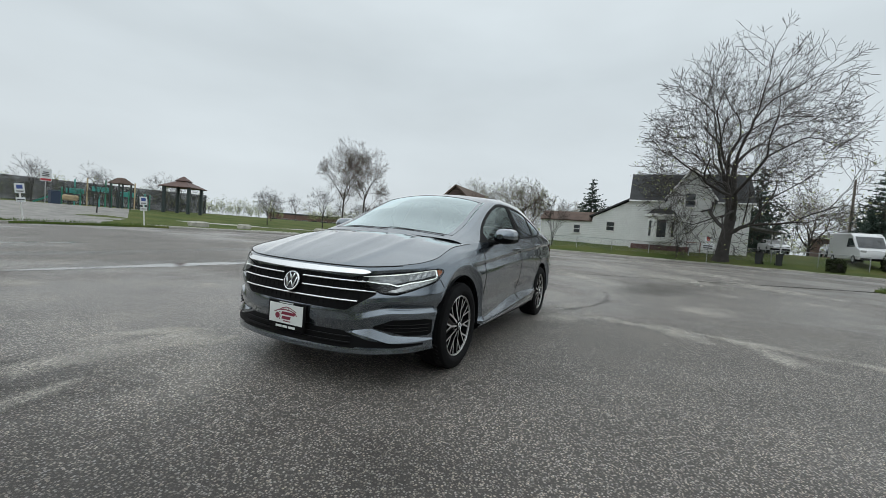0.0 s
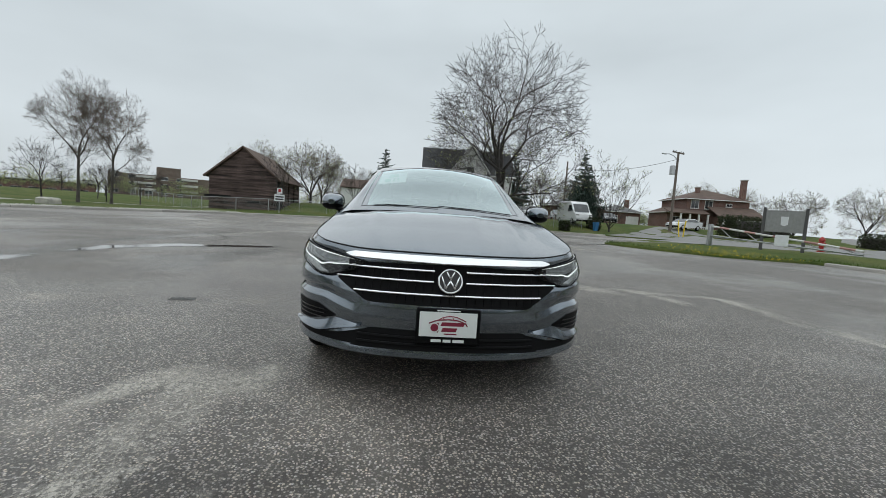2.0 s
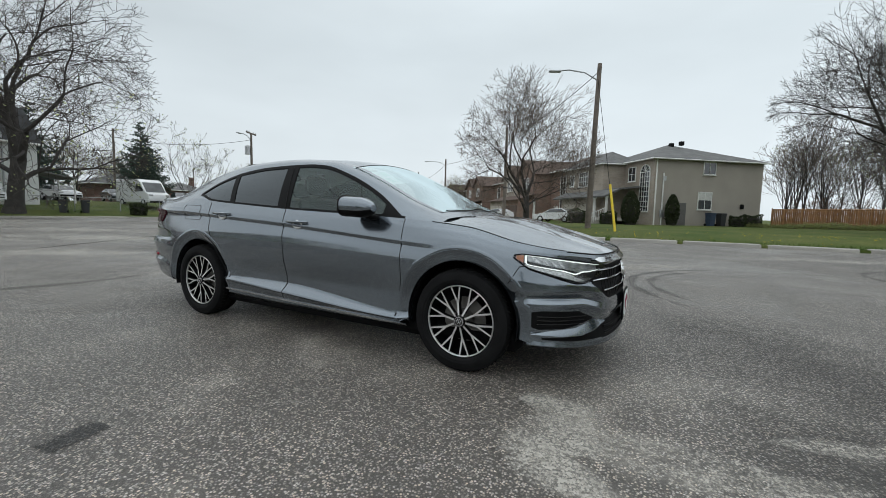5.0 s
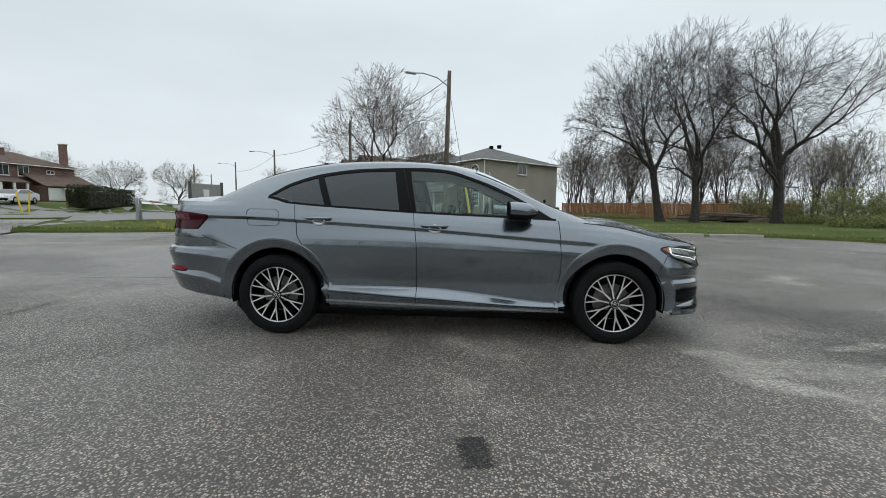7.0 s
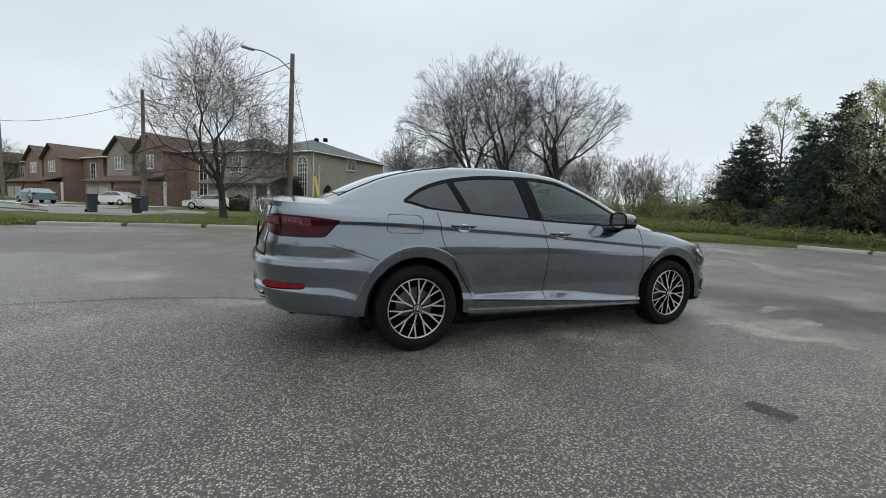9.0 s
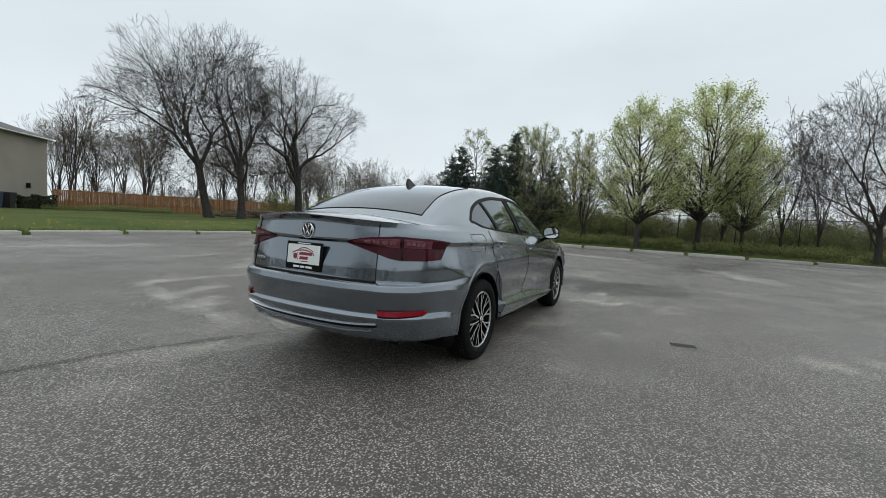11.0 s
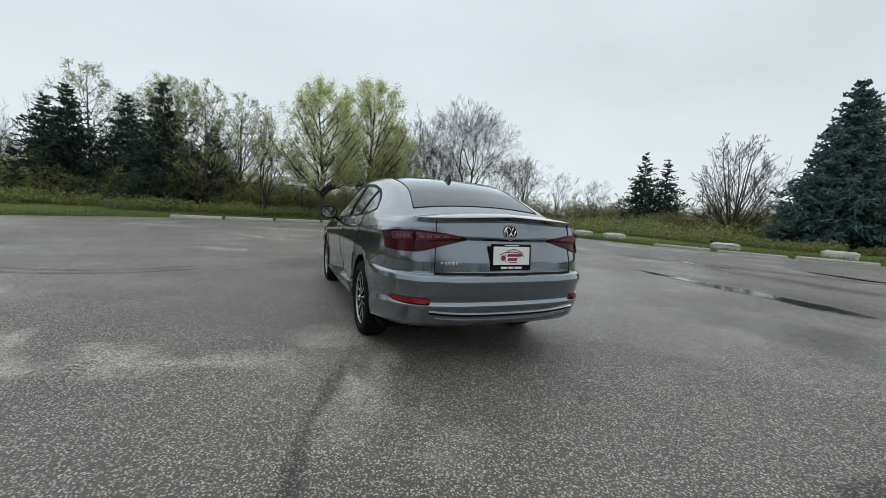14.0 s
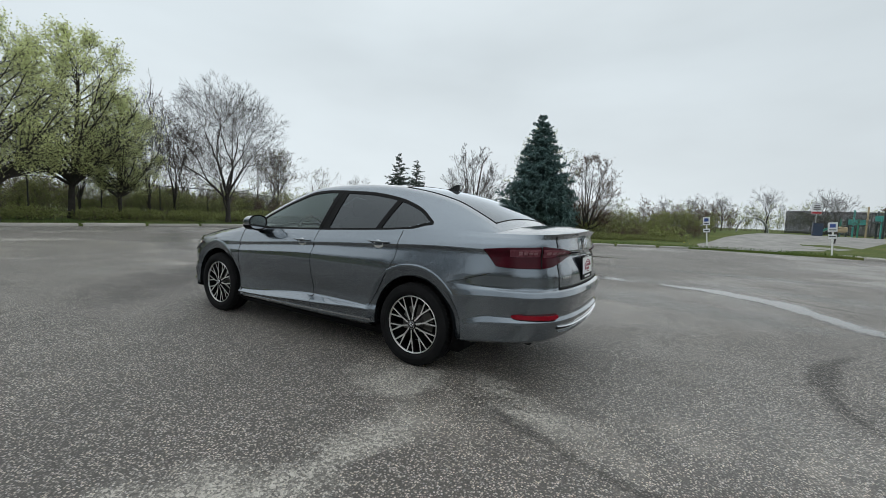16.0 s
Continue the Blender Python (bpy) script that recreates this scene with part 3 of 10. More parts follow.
panels = {}
for i in range(len(s_list) - 1):
    for j in range(m_rows - 1):
        quad = [(i, j), (i + 1, j), (i + 1, j + 1), (i, j + 1)]
        if any(q in inside for q in quad):
            continue
        mid = sum((grid_pts[a][b] for a, b in quad), Vector()) / 4
        panels.setdefault(panel_of(mid, r_list[j]), []).append([a * m_rows + b for a, b in quad])
panel_objects = {}
for name, quads in panels.items():
    used = sorted({i for q in quads for i in q})
    index = {v: k for k, v in enumerate(used)}
    me = bpy.data.meshes.new(name)
    me.from_pydata([tuple(flat[i]) for i in used], [], [tuple(index[i] for i in q) for q in quads])
    me.materials.append(PAINT)
    me.polygons.foreach_set("use_smooth", [True] * len(me.polygons))
    me.normals_split_custom_set_from_vertices([tuple(nn[i // m_rows, i % m_rows]) for i in used])
    short = name.replace("_left", "").replace("_right", "").replace("body_front", "front_wing").replace("body_rear", "rear_wing")
    ob = new(short, me)
    ob.parent = car
    panel_objects[name] = ob


def coons(near, far, left, right, nu, nv, swell):
    """A sheet between four edges given as functions of 0..1; swell(u, v) lifts it."""
    rows = []
    for j in range(nv + 1):
        v = j / nv
        row = []
        for i in range(nu + 1):
            u = i / nu
            p = (near(u) * (1 - v) + far(u) * v) + (left(v) * (1 - u) + right(v) * u)
            p -= near(0) * (1 - u) * (1 - v) + near(1) * u * (1 - v) + far(0) * (1 - u) * v + far(1) * u * v
            p.z += swell(u, v)
            row.append(p)
        rows.append(row)
    return rows


top = LINE["belt"]
s_hf, s_hr = s_front(0.745), s_side(1.10)
cowl = lambda u: Vector((1.10 + 0.035 * math.sin(math.pi * u), lerp(belt_at(1.10, -1).y, belt_at(1.10, 1).y, u), belt_at(1.10).z + 0.045 * math.sin(math.pi * u)))
nose = lambda u: skin_row(lerp(-s_hf, s_hf, u), top)
wing = lambda side: (lambda v: skin_row(side * lerp(s_hr, s_hf, v), top))


def hood_swell(u, v):
    w = abs(2 * u - 1)
    ridge = 0.010 * math.exp(-((w - (0.62 - 0.16 * v)) / 0.05) ** 2) + 0.006 * math.exp(-((w - (0.30 - 0.10 * v)) / 0.05) ** 2)
    return (0.030 * (1 - w * w) * math.sin(math.pi * min(v * 1.0, 1)) ** 0.8 + ridge * math.sin(math.pi * v) ** 0.5 + 0.012 * math.sin(math.pi * v) * (1 - w ** 4)) if 0 < v < 1 else 0.0


part("hood", facing_out(Geo().grid(coons(cowl, nose, wing(-1), wing(1), 60, 44, hood_swell))), PAINT, car, "wet bonnet with two raised creases", sharp=0)
s_tr, s_tf = s_rear(0.60), s_side(-1.70)
lid_rear = lambda u: skin_row(-s_tr if u <= 0 else s_tr if u >= 1 else (PLAN_END - (PLAN_END - s_tr) * abs(2 * u - 1)) * (-1 if u < 0.5 else 1), top)
lid_front = lambda u: Vector((-1.70 - 0.06 * math.sin(math.pi * u), lerp(belt_at(-1.70, -1).y, belt_at(-1.70, 1).y, u), belt_at(-1.70).z + 0.03 * math.sin(math.pi * u)))
deck = lambda side: (lambda v: skin_row(side * lerp(s_tf, s_tr, v), top))
part("boot_deck", facing_out(Geo().grid(coons(lid_front, lid_rear, deck(-1), deck(1), 48, 30, lambda u, v: 0.035 * math.sin(math.pi * v) * (1 - abs(2 * u - 1) ** 3)))), PAINT, car, sharp=0)

# cabin shell
CX = (1.16, .85, .55, .25, 0, -.5, -.9, -1.2, -1.5, -1.75, -1.98)
rail_y = curve(CX, (.66, .655, .625, .595, .58, .568, .56, .555, .56, .60, .65))
rail_z = curve(CX, (.965, 1.075, 1.215, 1.335, 1.402, 1.432, 1.418, 1.378, 1.305, 1.20, 1.085))
roof_z = curve(CX, (.985, 1.125, 1.285, 1.41, 1.447, 1.462, 1.450, 1.415, 1.345, 1.245, 1.13))
glass_top = curve((-1.46, -1.27, -1.0, -.64, -.2, .0, .25, .58, .88), (1.115, 1.235, 1.318, 1.362, 1.372, 1.357, 1.285, 1.14, .955))


def glass_low(x):
    return max(belt_at(x).z, belt_at(0.84).z - 0.02) + 0.006 + 0.035 * smooth_step(-1.2, -1.45, x)


def cabin(x, t):
    """Half a section of the cabin at x: t from 0 at the belt over 0.5 at the roof rail to 1 at the middle."""
    b = belt_at(x)
    ry, rz, cz = rail_y(x), rail_z(x), roof_z(x)
    rz, cz = max(rz, b.z + 0.01), max(cz, b.z + 0.015)
    side = lambda k: Vector((x, lerp(b.y, ry, k) + 0.016 * math.sin(math.pi * k), lerp(b.z - 0.012, rz, k)))
    roof = lambda k: Vector((x, ry * (1 - k), rz + (cz - rz) * (1 - max(1 - k, 0.0) ** 2.2)))
    if t < 0.42:
        return side(t / 0.42 * 0.90)
    if t > 0.58:
        return roof(0.14 + (t - 0.58) / 0.42 * 0.86)
    k = (t - 0.42) / 0.16
    a, m, c = side(0.90), Vector((x, ry, rz)), roof(0.14)
    return a * (1 - k) ** 2 + m * 2 * k * (1 - k) + c * k * k


def cabin_at(x, z, side=1, off=0.0):
    """Side of the cabin at x and height z."""
    b, ry, rz = belt_at(x), rail_y(x), max(rail_z(x), belt_at(x).z + 0.01)
    k = (z - b.z + 0.012) / (rz - b.z + 0.012)
    return Vector((x, (lerp(b.y, ry, k) + 0.016 * math.sin(math.pi * min(max(k, 0), 1)) + off) * side, z))


def screen_at(x, u, off=0.0):
    """Top of the cabin at x, u from -1 on the right rail to 1 on the left."""
    k = 1 - abs(u)
    ry, rz, cz = rail_y(x), rail_z(x), roof_z(x)
    return Vector((x, ry * u, rz + (cz - rz) * (1 - max(1 - k, 0.0) ** 2.2) + off))


xs = [lerp(1.16, -1.98, k / 130) for k in range(131)]
ts = [k / 40 for k in range(41)]
shell = [[cabin(x, t) for t in ts] + [Vector((p.x, -p.y, p.z)) for p in (cabin(x, t) for t in ts[-2::-1])] for x in xs]
SCREEN_F, SCREEN_R = (0.265, 1.07), (-1.87, -1.03)


def is_open(p, t):
    if t < 0.47:
        return -1.42 < p.x < 0.86 and glass_low(p.x) - 0.004 < p.z < glass_top(p.x) + 0.003
    if t > 0.56 and (SCREEN_F[0] < p.x < SCREEN_F[1] or SCREEN_R[0] < p.x < SCREEN_R[1]):
        return abs(p.y) < rail_y(p.x) - (0.045 if p.x > 0 else 0.075)
    return False


cab = Geo()
w = len(shell[0])
half_t = ts + ts[-2::-1]
keep = []
for i in range(len(xs) - 1):
    for j in range(w - 1):
        if not all(is_open(shell[a][b], half_t[b]) for a in (i, i + 1) for b in (j, j + 1)):
            keep.append((i * w + j, (i + 1) * w + j, (i + 1) * w + j + 1, i * w + j + 1))
cab.add([p for row in shell for p in row], keep)
part("roof", facing_out(cab), PAINT, car, sharp=0)
lining = Geo()
lining.add([(p.x, p.y * 0.98, p.z - 0.006) for row in shell for p in row], [f[::-1] for f in keep if shell[f[0] // w][f[0] % w].z > 1.05])
part("headliner", lining, LINER, car, sharp=0)


def sheet(name, rows, mat, label="", depth=0.006, inward=None, parent=None):
    """A thin plate through rows of points, with a rim turned inwards by depth."""
    g = facing_out(Geo().grid(rows))
    ring = list(rows[0]) + [r[-1] for r in rows[1:]] + list(rows[-1][-2::-1]) + [r[0] for r in rows[-2:0:-1]]
    back = [p + (inward(p) if inward else Vector((0, 0, 0))) * depth for p in ring]
    g.grid([ring, back], close=True)
    return part(name, g, mat, parent or car, label, sharp=50)


towards = lambda p: (Vector((p.x * 0.6, 0, 0.6)) - p).normalized()

# panes
for side in (1, -1):
    pane = [[cabin_at(x, lerp(glass_low(x) - 0.01, glass_top(x) - 0.005, k / 8), side, -0.004) for k in range(9)] for x in [lerp(-0.325, 0.87, i / 30) for i in range(31)]]
    part("door_glass", facing_out(Geo().grid(pane)), GLASS, panel_objects["front_door_left" if side > 0 else "front_door_right"], "clear front door glass", sharp=0)
    pane = [[cabin_at(x, lerp(glass_low(x) - 0.01, glass_top(x) - 0.005, k / 8), side, -0.004) for k in range(9)] for x in [lerp(-1.09, -0.355, i / 24) for i in range(25)]]
    part("door_glass", facing_out(Geo().grid(pane)), GLASS_DARK, panel_objects["rear_door_left" if side > 0 else "rear_door_right"], "dark tinted rear door glass", sharp=0)
    pane = [[cabin_at(x, lerp(glass_low(x) - 0.01, glass_top(x) - 0.003, k / 6), side, -0.004) for k in range(7)] for x in [lerp(-1.44, -1.08, i / 16) for i in range(17)]]
    part("quarter_glass", facing_out(Geo().grid(pane)), GLASS_DARK, car, "dark tinted quarter glass", sharp=0)
    # black frame round the side glass
    xf = [lerp(-1.44, 0.885, i / 60) for i in range(61)]
    for name, low, high in (("window_frame", lambda x: glass_top(x) - 0.021, lambda x: glass_top(x) + 0.004), ("window_seal", lambda x: glass_low(x) - 0.011, lambda x: glass_low(x) + 0.010)):
        sheet(name, [[cabin_at(x, lerp(low(x), high(x), k / 3), side, 0.003) for k in range(4)] for x in xf], BLACK_TRIM, inward=towards)
    for name, c, half_w, slope in (("door_pillar", -0.352, 0.066, 0.20), ("window_divider", -1.07, 0.028, 0.45)):
        zs_ = [lerp(glass_low(c) - 0.006, glass_top(c) - 0.006, k / 8) for k in range(9)]
        rows_ = [[cabin_at(c + slope * (1.37 - z) + lerp(-half_w, half_w, q / 3), z, side, 0.0025) for q in range(4)] for z in zs_]
        sheet(name, rows_, BLACK_TRIM, inward=towards)
    # mirror corner
    rows_ = [[cabin_at(lerp(0.70, 0.885, i / 6), lerp(glass_low(0.7), min(glass_top(lerp(0.70, 0.885, i / 6)) - 0.004, 1.09), k / 5), side, 0.003) for k in range(6)] for i in range(7)]
    sheet("mirror_corner", rows_, BLACK_TRIM, inward=towards)
windscreen = [[screen_at(x, lerp(-0.945, 0.945, k / 24), -0.0015) for k in range(25)] for x in [lerp(0.24, 1.10, i / 20) for i in range(21)]]
ws = part("windscreen", facing_out(Geo().grid(windscreen)), GLASS_WS, car, "windscreen reflecting the grey sky", sharp=0)
part("rear_screen", facing_out(Geo().grid([[screen_at(x, lerp(-0.905, 0.905, k / 24), 0.0015) for k in range(25)] for x in [lerp(-1.885, -1.0, i / 20) for i in range(21)]])), GLASS_REAR, car, "tinted rear screen", sharp=0)
for x0, x1 in ((SCREEN_F[0] - 0.002, SCREEN_F[0] + 0.004), (SCREEN_F[1] - 0.003, SCREEN_F[1] + 0.003)):
    sheet("windscreen_frame", [[screen_at(x, lerp(-0.93, 0.93, k / 20), 0.001) for k in range(21)] for x in (x0, x1)], BLACK_TRIM, inward=towards)
for side in (1, -1):
    part("windscreen_frame", Geo().tube([screen_at(lerp(0.26, 1.08, i / 24), side * 0.930, -0.0015) for i in range(25)], 0.0022, 5), BLACK_TRIM, car, sharp=0)
    part("rear_screen_frame", Geo().tube([screen_at(lerp(-1.0, -1.885, i / 24), side * 0.905, 0.0) for i in range(25)], 0.0045, 5), BLACK_TRIM, car, sharp=0)
for x in (-1.0, -1.885):
    part("rear_screen_frame", Geo().tube([screen_at(x, lerp(-0.905, 0.905, k / 20), 0.001) for k in range(21)], 0.0045, 5), BLACK_TRIM, car, sharp=0)
# price sheet inside the windscreen, on the right-hand side
part("price_sheet", Geo().grid([[screen_at(x, lerp(-0.86, -0.47, k / 4), -0.012) for k in range(5)] for x in [lerp(0.37, 0.60, i / 4) for i in range(5)]]), PAPER, ws, "white paper price sheet", sharp=0)
for a, b, c, d in ((0.06, 0.44, 0.30, 0.70), (0.55, 0.90, 0.2, 0.42), (0.55, 0.92, 0.52, 0.60), (0.55, 0.8, 0.68, 0.76)):
    part("printed_bar", Geo().grid([[screen_at(lerp(0.38, 0.59, lerp(a, b, i)), lerp(-0.84, -0.49, lerp(c, d, k)), -0.0105) for k in (0, 1)] for i in (0, 1)]), PAPER_GREEN, ws, sharp=0)


# shut lines
def seam(points, name="shut_line", r=0.0028, parent=None):
    part(name, Geo().tube(points, r, 5), SEAM, parent or car, sharp=0)


for side in (1, -1):
    sk = lambda x, z, o=0.0: skin(s_side(x, side), z, o)
    zs_ = [lerp(0.30, 0.955, k / 24) for k in range(25)]
    seam([sk(line((0.30, 0.56, 0.8, 0.955), (0.875, 0.915, 0.91, 0.90))(z), z) for z in zs_])
    zs_ = [lerp(0.29, 1.0, k / 24) for k in range(25)]
    seam([sk(line((0.29, 0.74, 1.0), (-0.205, -0.20, -0.235))(z), z) for z in zs_])
    seam([cabin_at(-0.345 + 0.27 * (1.37 - z), z, side, 0.004) for z in [lerp(1.0, 1.36, k / 8) for k in range(9)]], r=0.0035)
    zs_ = [lerp(0.38, 1.05, k / 30) for k in range(31)]
    seam([sk(rear_door_edge(z), z) for z in zs_])
    seam([sk(x, line((-0.9, 0.9), (0.385, 0.288))(x) - 0.012) for x in [lerp(-0.9, 0.875, k / 30) for k in range(31)]])
    # fuel flap on the right-hand side only
    if side < 0:
        flap = [(-1.585, 0.905), (-1.585, 1.0), (-1.57, 1.018), (-1.35, 1.018), (-1.32, 0.995), (-1.315, 0.905), (-1.335, 0.885), (-1.56, 0.888), (-1.585, 0.905)]
        dense = [Vector(flap[i]).lerp(Vector(flap[i + 1]), k / 4) for i in range(len(flap) - 1) for k in range(4)] + [Vector(flap[-1])]
        seam([sk(p.x, p.y) for p in dense], "fuel_flap_line", 0.0022)
    # bumper joints
    seam([skin(side * s, z) for s, z in [(lerp(s_side(1.72), s_front(0.80), k / 10), lerp(0.70, 0.735, k / 10)) for k in range(11)]])
    seam([sk(lerp(1.66, 1.72, k / 10), lerp(0.60, 0.70, k / 10)) for k in range(11)])
    seam([sk(lerp(-1.66, -1.98, k / 14), lerp(0.70, 0.80, k / 14)) for k in range(15)])
    seam([skin_row(side * lerp(s_hr, s_hf, k / 30), top - 0.02) + Vector((0, 0, 0.002)) for k in range(31)], "bonnet_line", 0.0020)
    seam([skin(side * s_rear(0.575), lerp(0.71, 1.07, k / 14), 0.001) for k in range(15)], r=0.0035)
    # satin strip along the sill
    rows_ = [[sk(x, line((-0.92, 0.95), (0.298, 0.246))(x) + dz, 0.004) for dz in (-0.007, 0.007)] for x in [lerp(-0.93, 0.955, k / 40) for k in range(41)]]
    sheet("sill_strip", rows_, SATIN, "thin bright strip along the sill", inward=towards)
    # wheel arch lips
    for wx in (WHEEL_X, -WHEEL_X):
        rows_ = []
        for k in range(61):
            a = math.radians(lerp(-9, 189, k / 60))
            row = []
            for r, o in ((0.372, -0.075), (0.374, -0.034), (0.379, -0.032), (0.40, -0.024), (0.425, -0.013), (0.441, -0.002), (0.447, 0.0025), (0.459, 0.0030), (0.469, 0.0004)):
                x, z = wx + r * math.cos(a), 0.335 + r * math.sin(a)
                row.append(skin(s_side(x, side), z, o))
            rows_.append(row)
        part("wheel_arch", facing_out(Geo().grid(rows_)), PAINT, car, "flared wheel arch lip", sharp=60)
        part("wheel_housing", Geo().lathe([(0.374, 0.86 * side), (0.374, 0.48 * side), (0.02, 0.48 * side)], (wx, 0, 0.335), "y", 36, radians(-12), radians(192)), BLACK_TRIM, car, sharp=50)
seam([skin(s, 0.712, 0.001) for s in [lerp(s_rear(0.575), PLAN_END, k / 16) for k in range(17)]] + [skin(-s, 0.712, 0.001) for s in [lerp(PLAN_END, s_rear(0.575), k / 16) for k in range(17)]], r=0.008)
under = Geo().box(-1.75, 1.72, -0.78, 0.78, 0.15, 0.30, 0.05).box(-2.25, -1.70, -0.66, 0.66, 0.29, 0.36, 0.03)
part("underbody", under, BLACK_TRIM, car)


def lamp(name, s0, s1, low, high, mat, off, nu=28, nv=5, label="", parent=None, depth=0.02):
    rows_ = []
    for i in range(nu + 1):
        u = i / nu
        s = lerp(s0, s1, u)
        rows_.append([skin(s, lerp(low(u), high(u), k / nv), off) for k in range(nv + 1)])
    return sheet(name, rows_, mat, label, depth, towards, parent)


seam([nose(k / 40) + Vector((0.006, 0, -0.002)) for k in range(41)], "bonnet_gap", 0.0032)

# front: grille, bars, lamps, intakes
gr_low = line((-0.60, -0.43, 0.43, 0.60), (0.605, 0.50, 0.495, 0.605))
gr_high = line((-0.60, -0.50, 0, 0.50, 0.60), (0.625, 0.700, 0.712, 0.700, 0.625))
rows_ = [[skin(s_front(y), lerp(gr_low(y), gr_high(y), k / 8), 0.003) for k in range(9)] for y in [lerp(-0.60, 0.60, i / 60) for i in range(61)]]
grille = sheet("grille", rows_, GRILLE_BLACK, "black radiator grille with bright bars", 0.02, towards)
for y in [lerp(-0.5, 0.5, i / 22) for i in range(23)]:
    part("grille_fin", Geo().tube([skin(s_front(y), z, 0.004) for z in (gr_low(y) + 0.015, 0.6, gr_high(y) - 0.01)], 0.0022, 5), GRILLE_BLACK, grille, sharp=0)


def bar(name, y0, y1, z, height, proud, mat=CHROME, parent=None, label="", bow=0.0, n=40):
    """A bright bar that follows the nose."""
    rows_ = []
    for i in range(n + 1):
        y = lerp(y0, y1, i / n)
        zc = (z(y) if callable(z) else z) + bow * (y / 0.55) ** 2
        h = height(y) if callable(height) else height
        s = s_front(y)
        rows_.append([skin(s, zc - h / 2, 0.0), skin(s, zc - h / 2, proud), skin(s, zc, proud + 0.003), skin(s, zc + h / 2, proud), skin(s, zc + h / 2, 0.0)])
    return part(name, facing_out(Geo().grid(rows_)), mat, parent or grille, label, sharp=50)


broad_h = line((-0.565, -0.53, 0, 0.53, 0.565), (0.006, 0.030, 0.038, 0.030, 0.006))
rows_ = []
for i in range(49):
    y = lerp(-0.565, 0.565, i / 48)
    zc, h, s = 0.735 + 0.003 * abs(y) / 0.5, broad_h(y), s_front(y)
    rows_.append([skin(s, zc - h / 2, 0.0), skin(s, zc - h / 2, 0.020), skin(s, zc - h / 2 + 0.004, 0.023), skin(s, zc + h / 2, 0.010), skin(s, zc + h / 2, 0.0)])
part("chrome_bar", facing_out(Geo().grid(rows_)), CHROME, grille, "broad chrome bar under the bonnet edge", sharp=30)
for z, ye in ((0.678, 0.545), (0.622, 0.60)):
    for side in (1, -1):
        bar("chrome_bar", side * 0.085, side * ye, z, 0.009, 0.014)
bar("chrome_bar", -0.50, 0.50, 0.556, 0.009, 0.014)
for side in (1, -1):
    sp = 1 if side > 0 else -1
    sa, sb = s_front(0.455) * sp, s_side(1.685) * sp
    # lamp outline from the grille (0) to the tip on the flank (1)
    hl_low = line((0, 0.10, 0.30, 0.42, 0.62, 0.86, 1), (0.694, 0.652, 0.618, 0.616, 0.650, 0.692, 0.752))
    hl_high = line((0, 0.12, 0.4, 0.75, 0.93, 1), (0.702, 0.716, 0.738, 0.765, 0.774, 0.766))
    lampb = lamp("headlight", sa, sb, hl_low, hl_high, LAMP_DARK, 0.003, 32, 8, "headlight with clear lens and amber tip")
    mid = lambda lo, hi: (lambda u: lerp(hl_low(u), hl_high(u), lo), lambda u: lerp(hl_low(u), hl_high(u), hi))
    zig = line((0.08, 0.34, 0.44, 0.56, 0.88), (0.47, 0.50, 0.36, 0.40, 0.26))
    seg = lambda name, a, b, lo, hi, mat, off, nv=3: lamp(name, lerp(sa, sb, a), lerp(sa, sb, b), lambda u: lerp(hl_low(lerp(a, b, u)), hl_high(lerp(a, b, u)), lo), lambda u: lerp(hl_low(lerp(a, b, u)), hl_high(lerp(a, b, u)), hi), mat, off, 20, nv, parent=lampb, depth=0.004)
    free = lambda name, a, b, lo, hi, mat, off: lamp(name, lerp(sa, sb, a), lerp(sa, sb, b), lambda u: lerp(hl_low(lerp(a, b, u)), hl_high(lerp(a, b, u)), lo(lerp(a, b, u))), lambda u: lerp(hl_low(lerp(a, b, u)), hl_high(lerp(a, b, u)), hi(lerp(a, b, u))), mat, off, 30, 2, parent=lampb, depth=0.004)
    free("lamp_bowl", 0.15, 0.88, lambda u: 0.50, lambda u: 0.88, LAMP_BOWL, 0.0045)
    free("lamp_bowl", 0.34, 0.90, lambda u: 0.06, lambda u: lerp(0.07, zig(u) - 0.06, min(1.0, (u - 0.34) / 0.14)), LAMP_CHROME, 0.0045)
    seg("running_light", 0.10, 0.93, 0.90, 0.965, LAMP_WHITE, 0.007)
    seg("running_light", 0.885, 0.903, 0.28, 0.90, LAMP_WHITE, 0.007)
    free("running_light", 0.09, 0.89, lambda u: zig(u) - 0.03, lambda u: zig(u) + 0.03, LAMP_WHITE, 0.008)
    for k, a in enumerate((0.53, 0.61, 0.69, 0.77)):
        free("lamp_mirror", a, a + 0.085, lambda u, a=a: 0.52 + 0.30 * max(0.0, (u - a - 0.03) / 0.055), lambda u, a=a: 0.60 + 0.25 * min(1.0, (u - a) / 0.05), LAMP_CHROME, 0.006)
    free("lamp_mirror", 0.16, 0.50, lambda u: 0.60, lambda u: 0.66, LAMP_CHROME, 0.006)
    for a in (0.50, 0.585, 0.67, 0.755):
        free("lamp_mirror", a, a + 0.07, lambda u, a=a: 0.10 + 0.12 * (u - a) / 0.07, lambda u, a=a: lerp(zig(u) - 0.10, 0.23, (u - a) / 0.075), LAMP_CHROME, 0.006)
    seg("amber_reflector", 0.915, 0.985, 0.16, 0.90, AMBER, 0.008)
    rim = [skin(lerp(sa, sb, k / 30), hl_low(k / 30), 0.012) for k in range(31)] + [skin(lerp(sa, sb, 1 - k / 30), hl_high(1 - k / 30), 0.012) for k in range(31)]
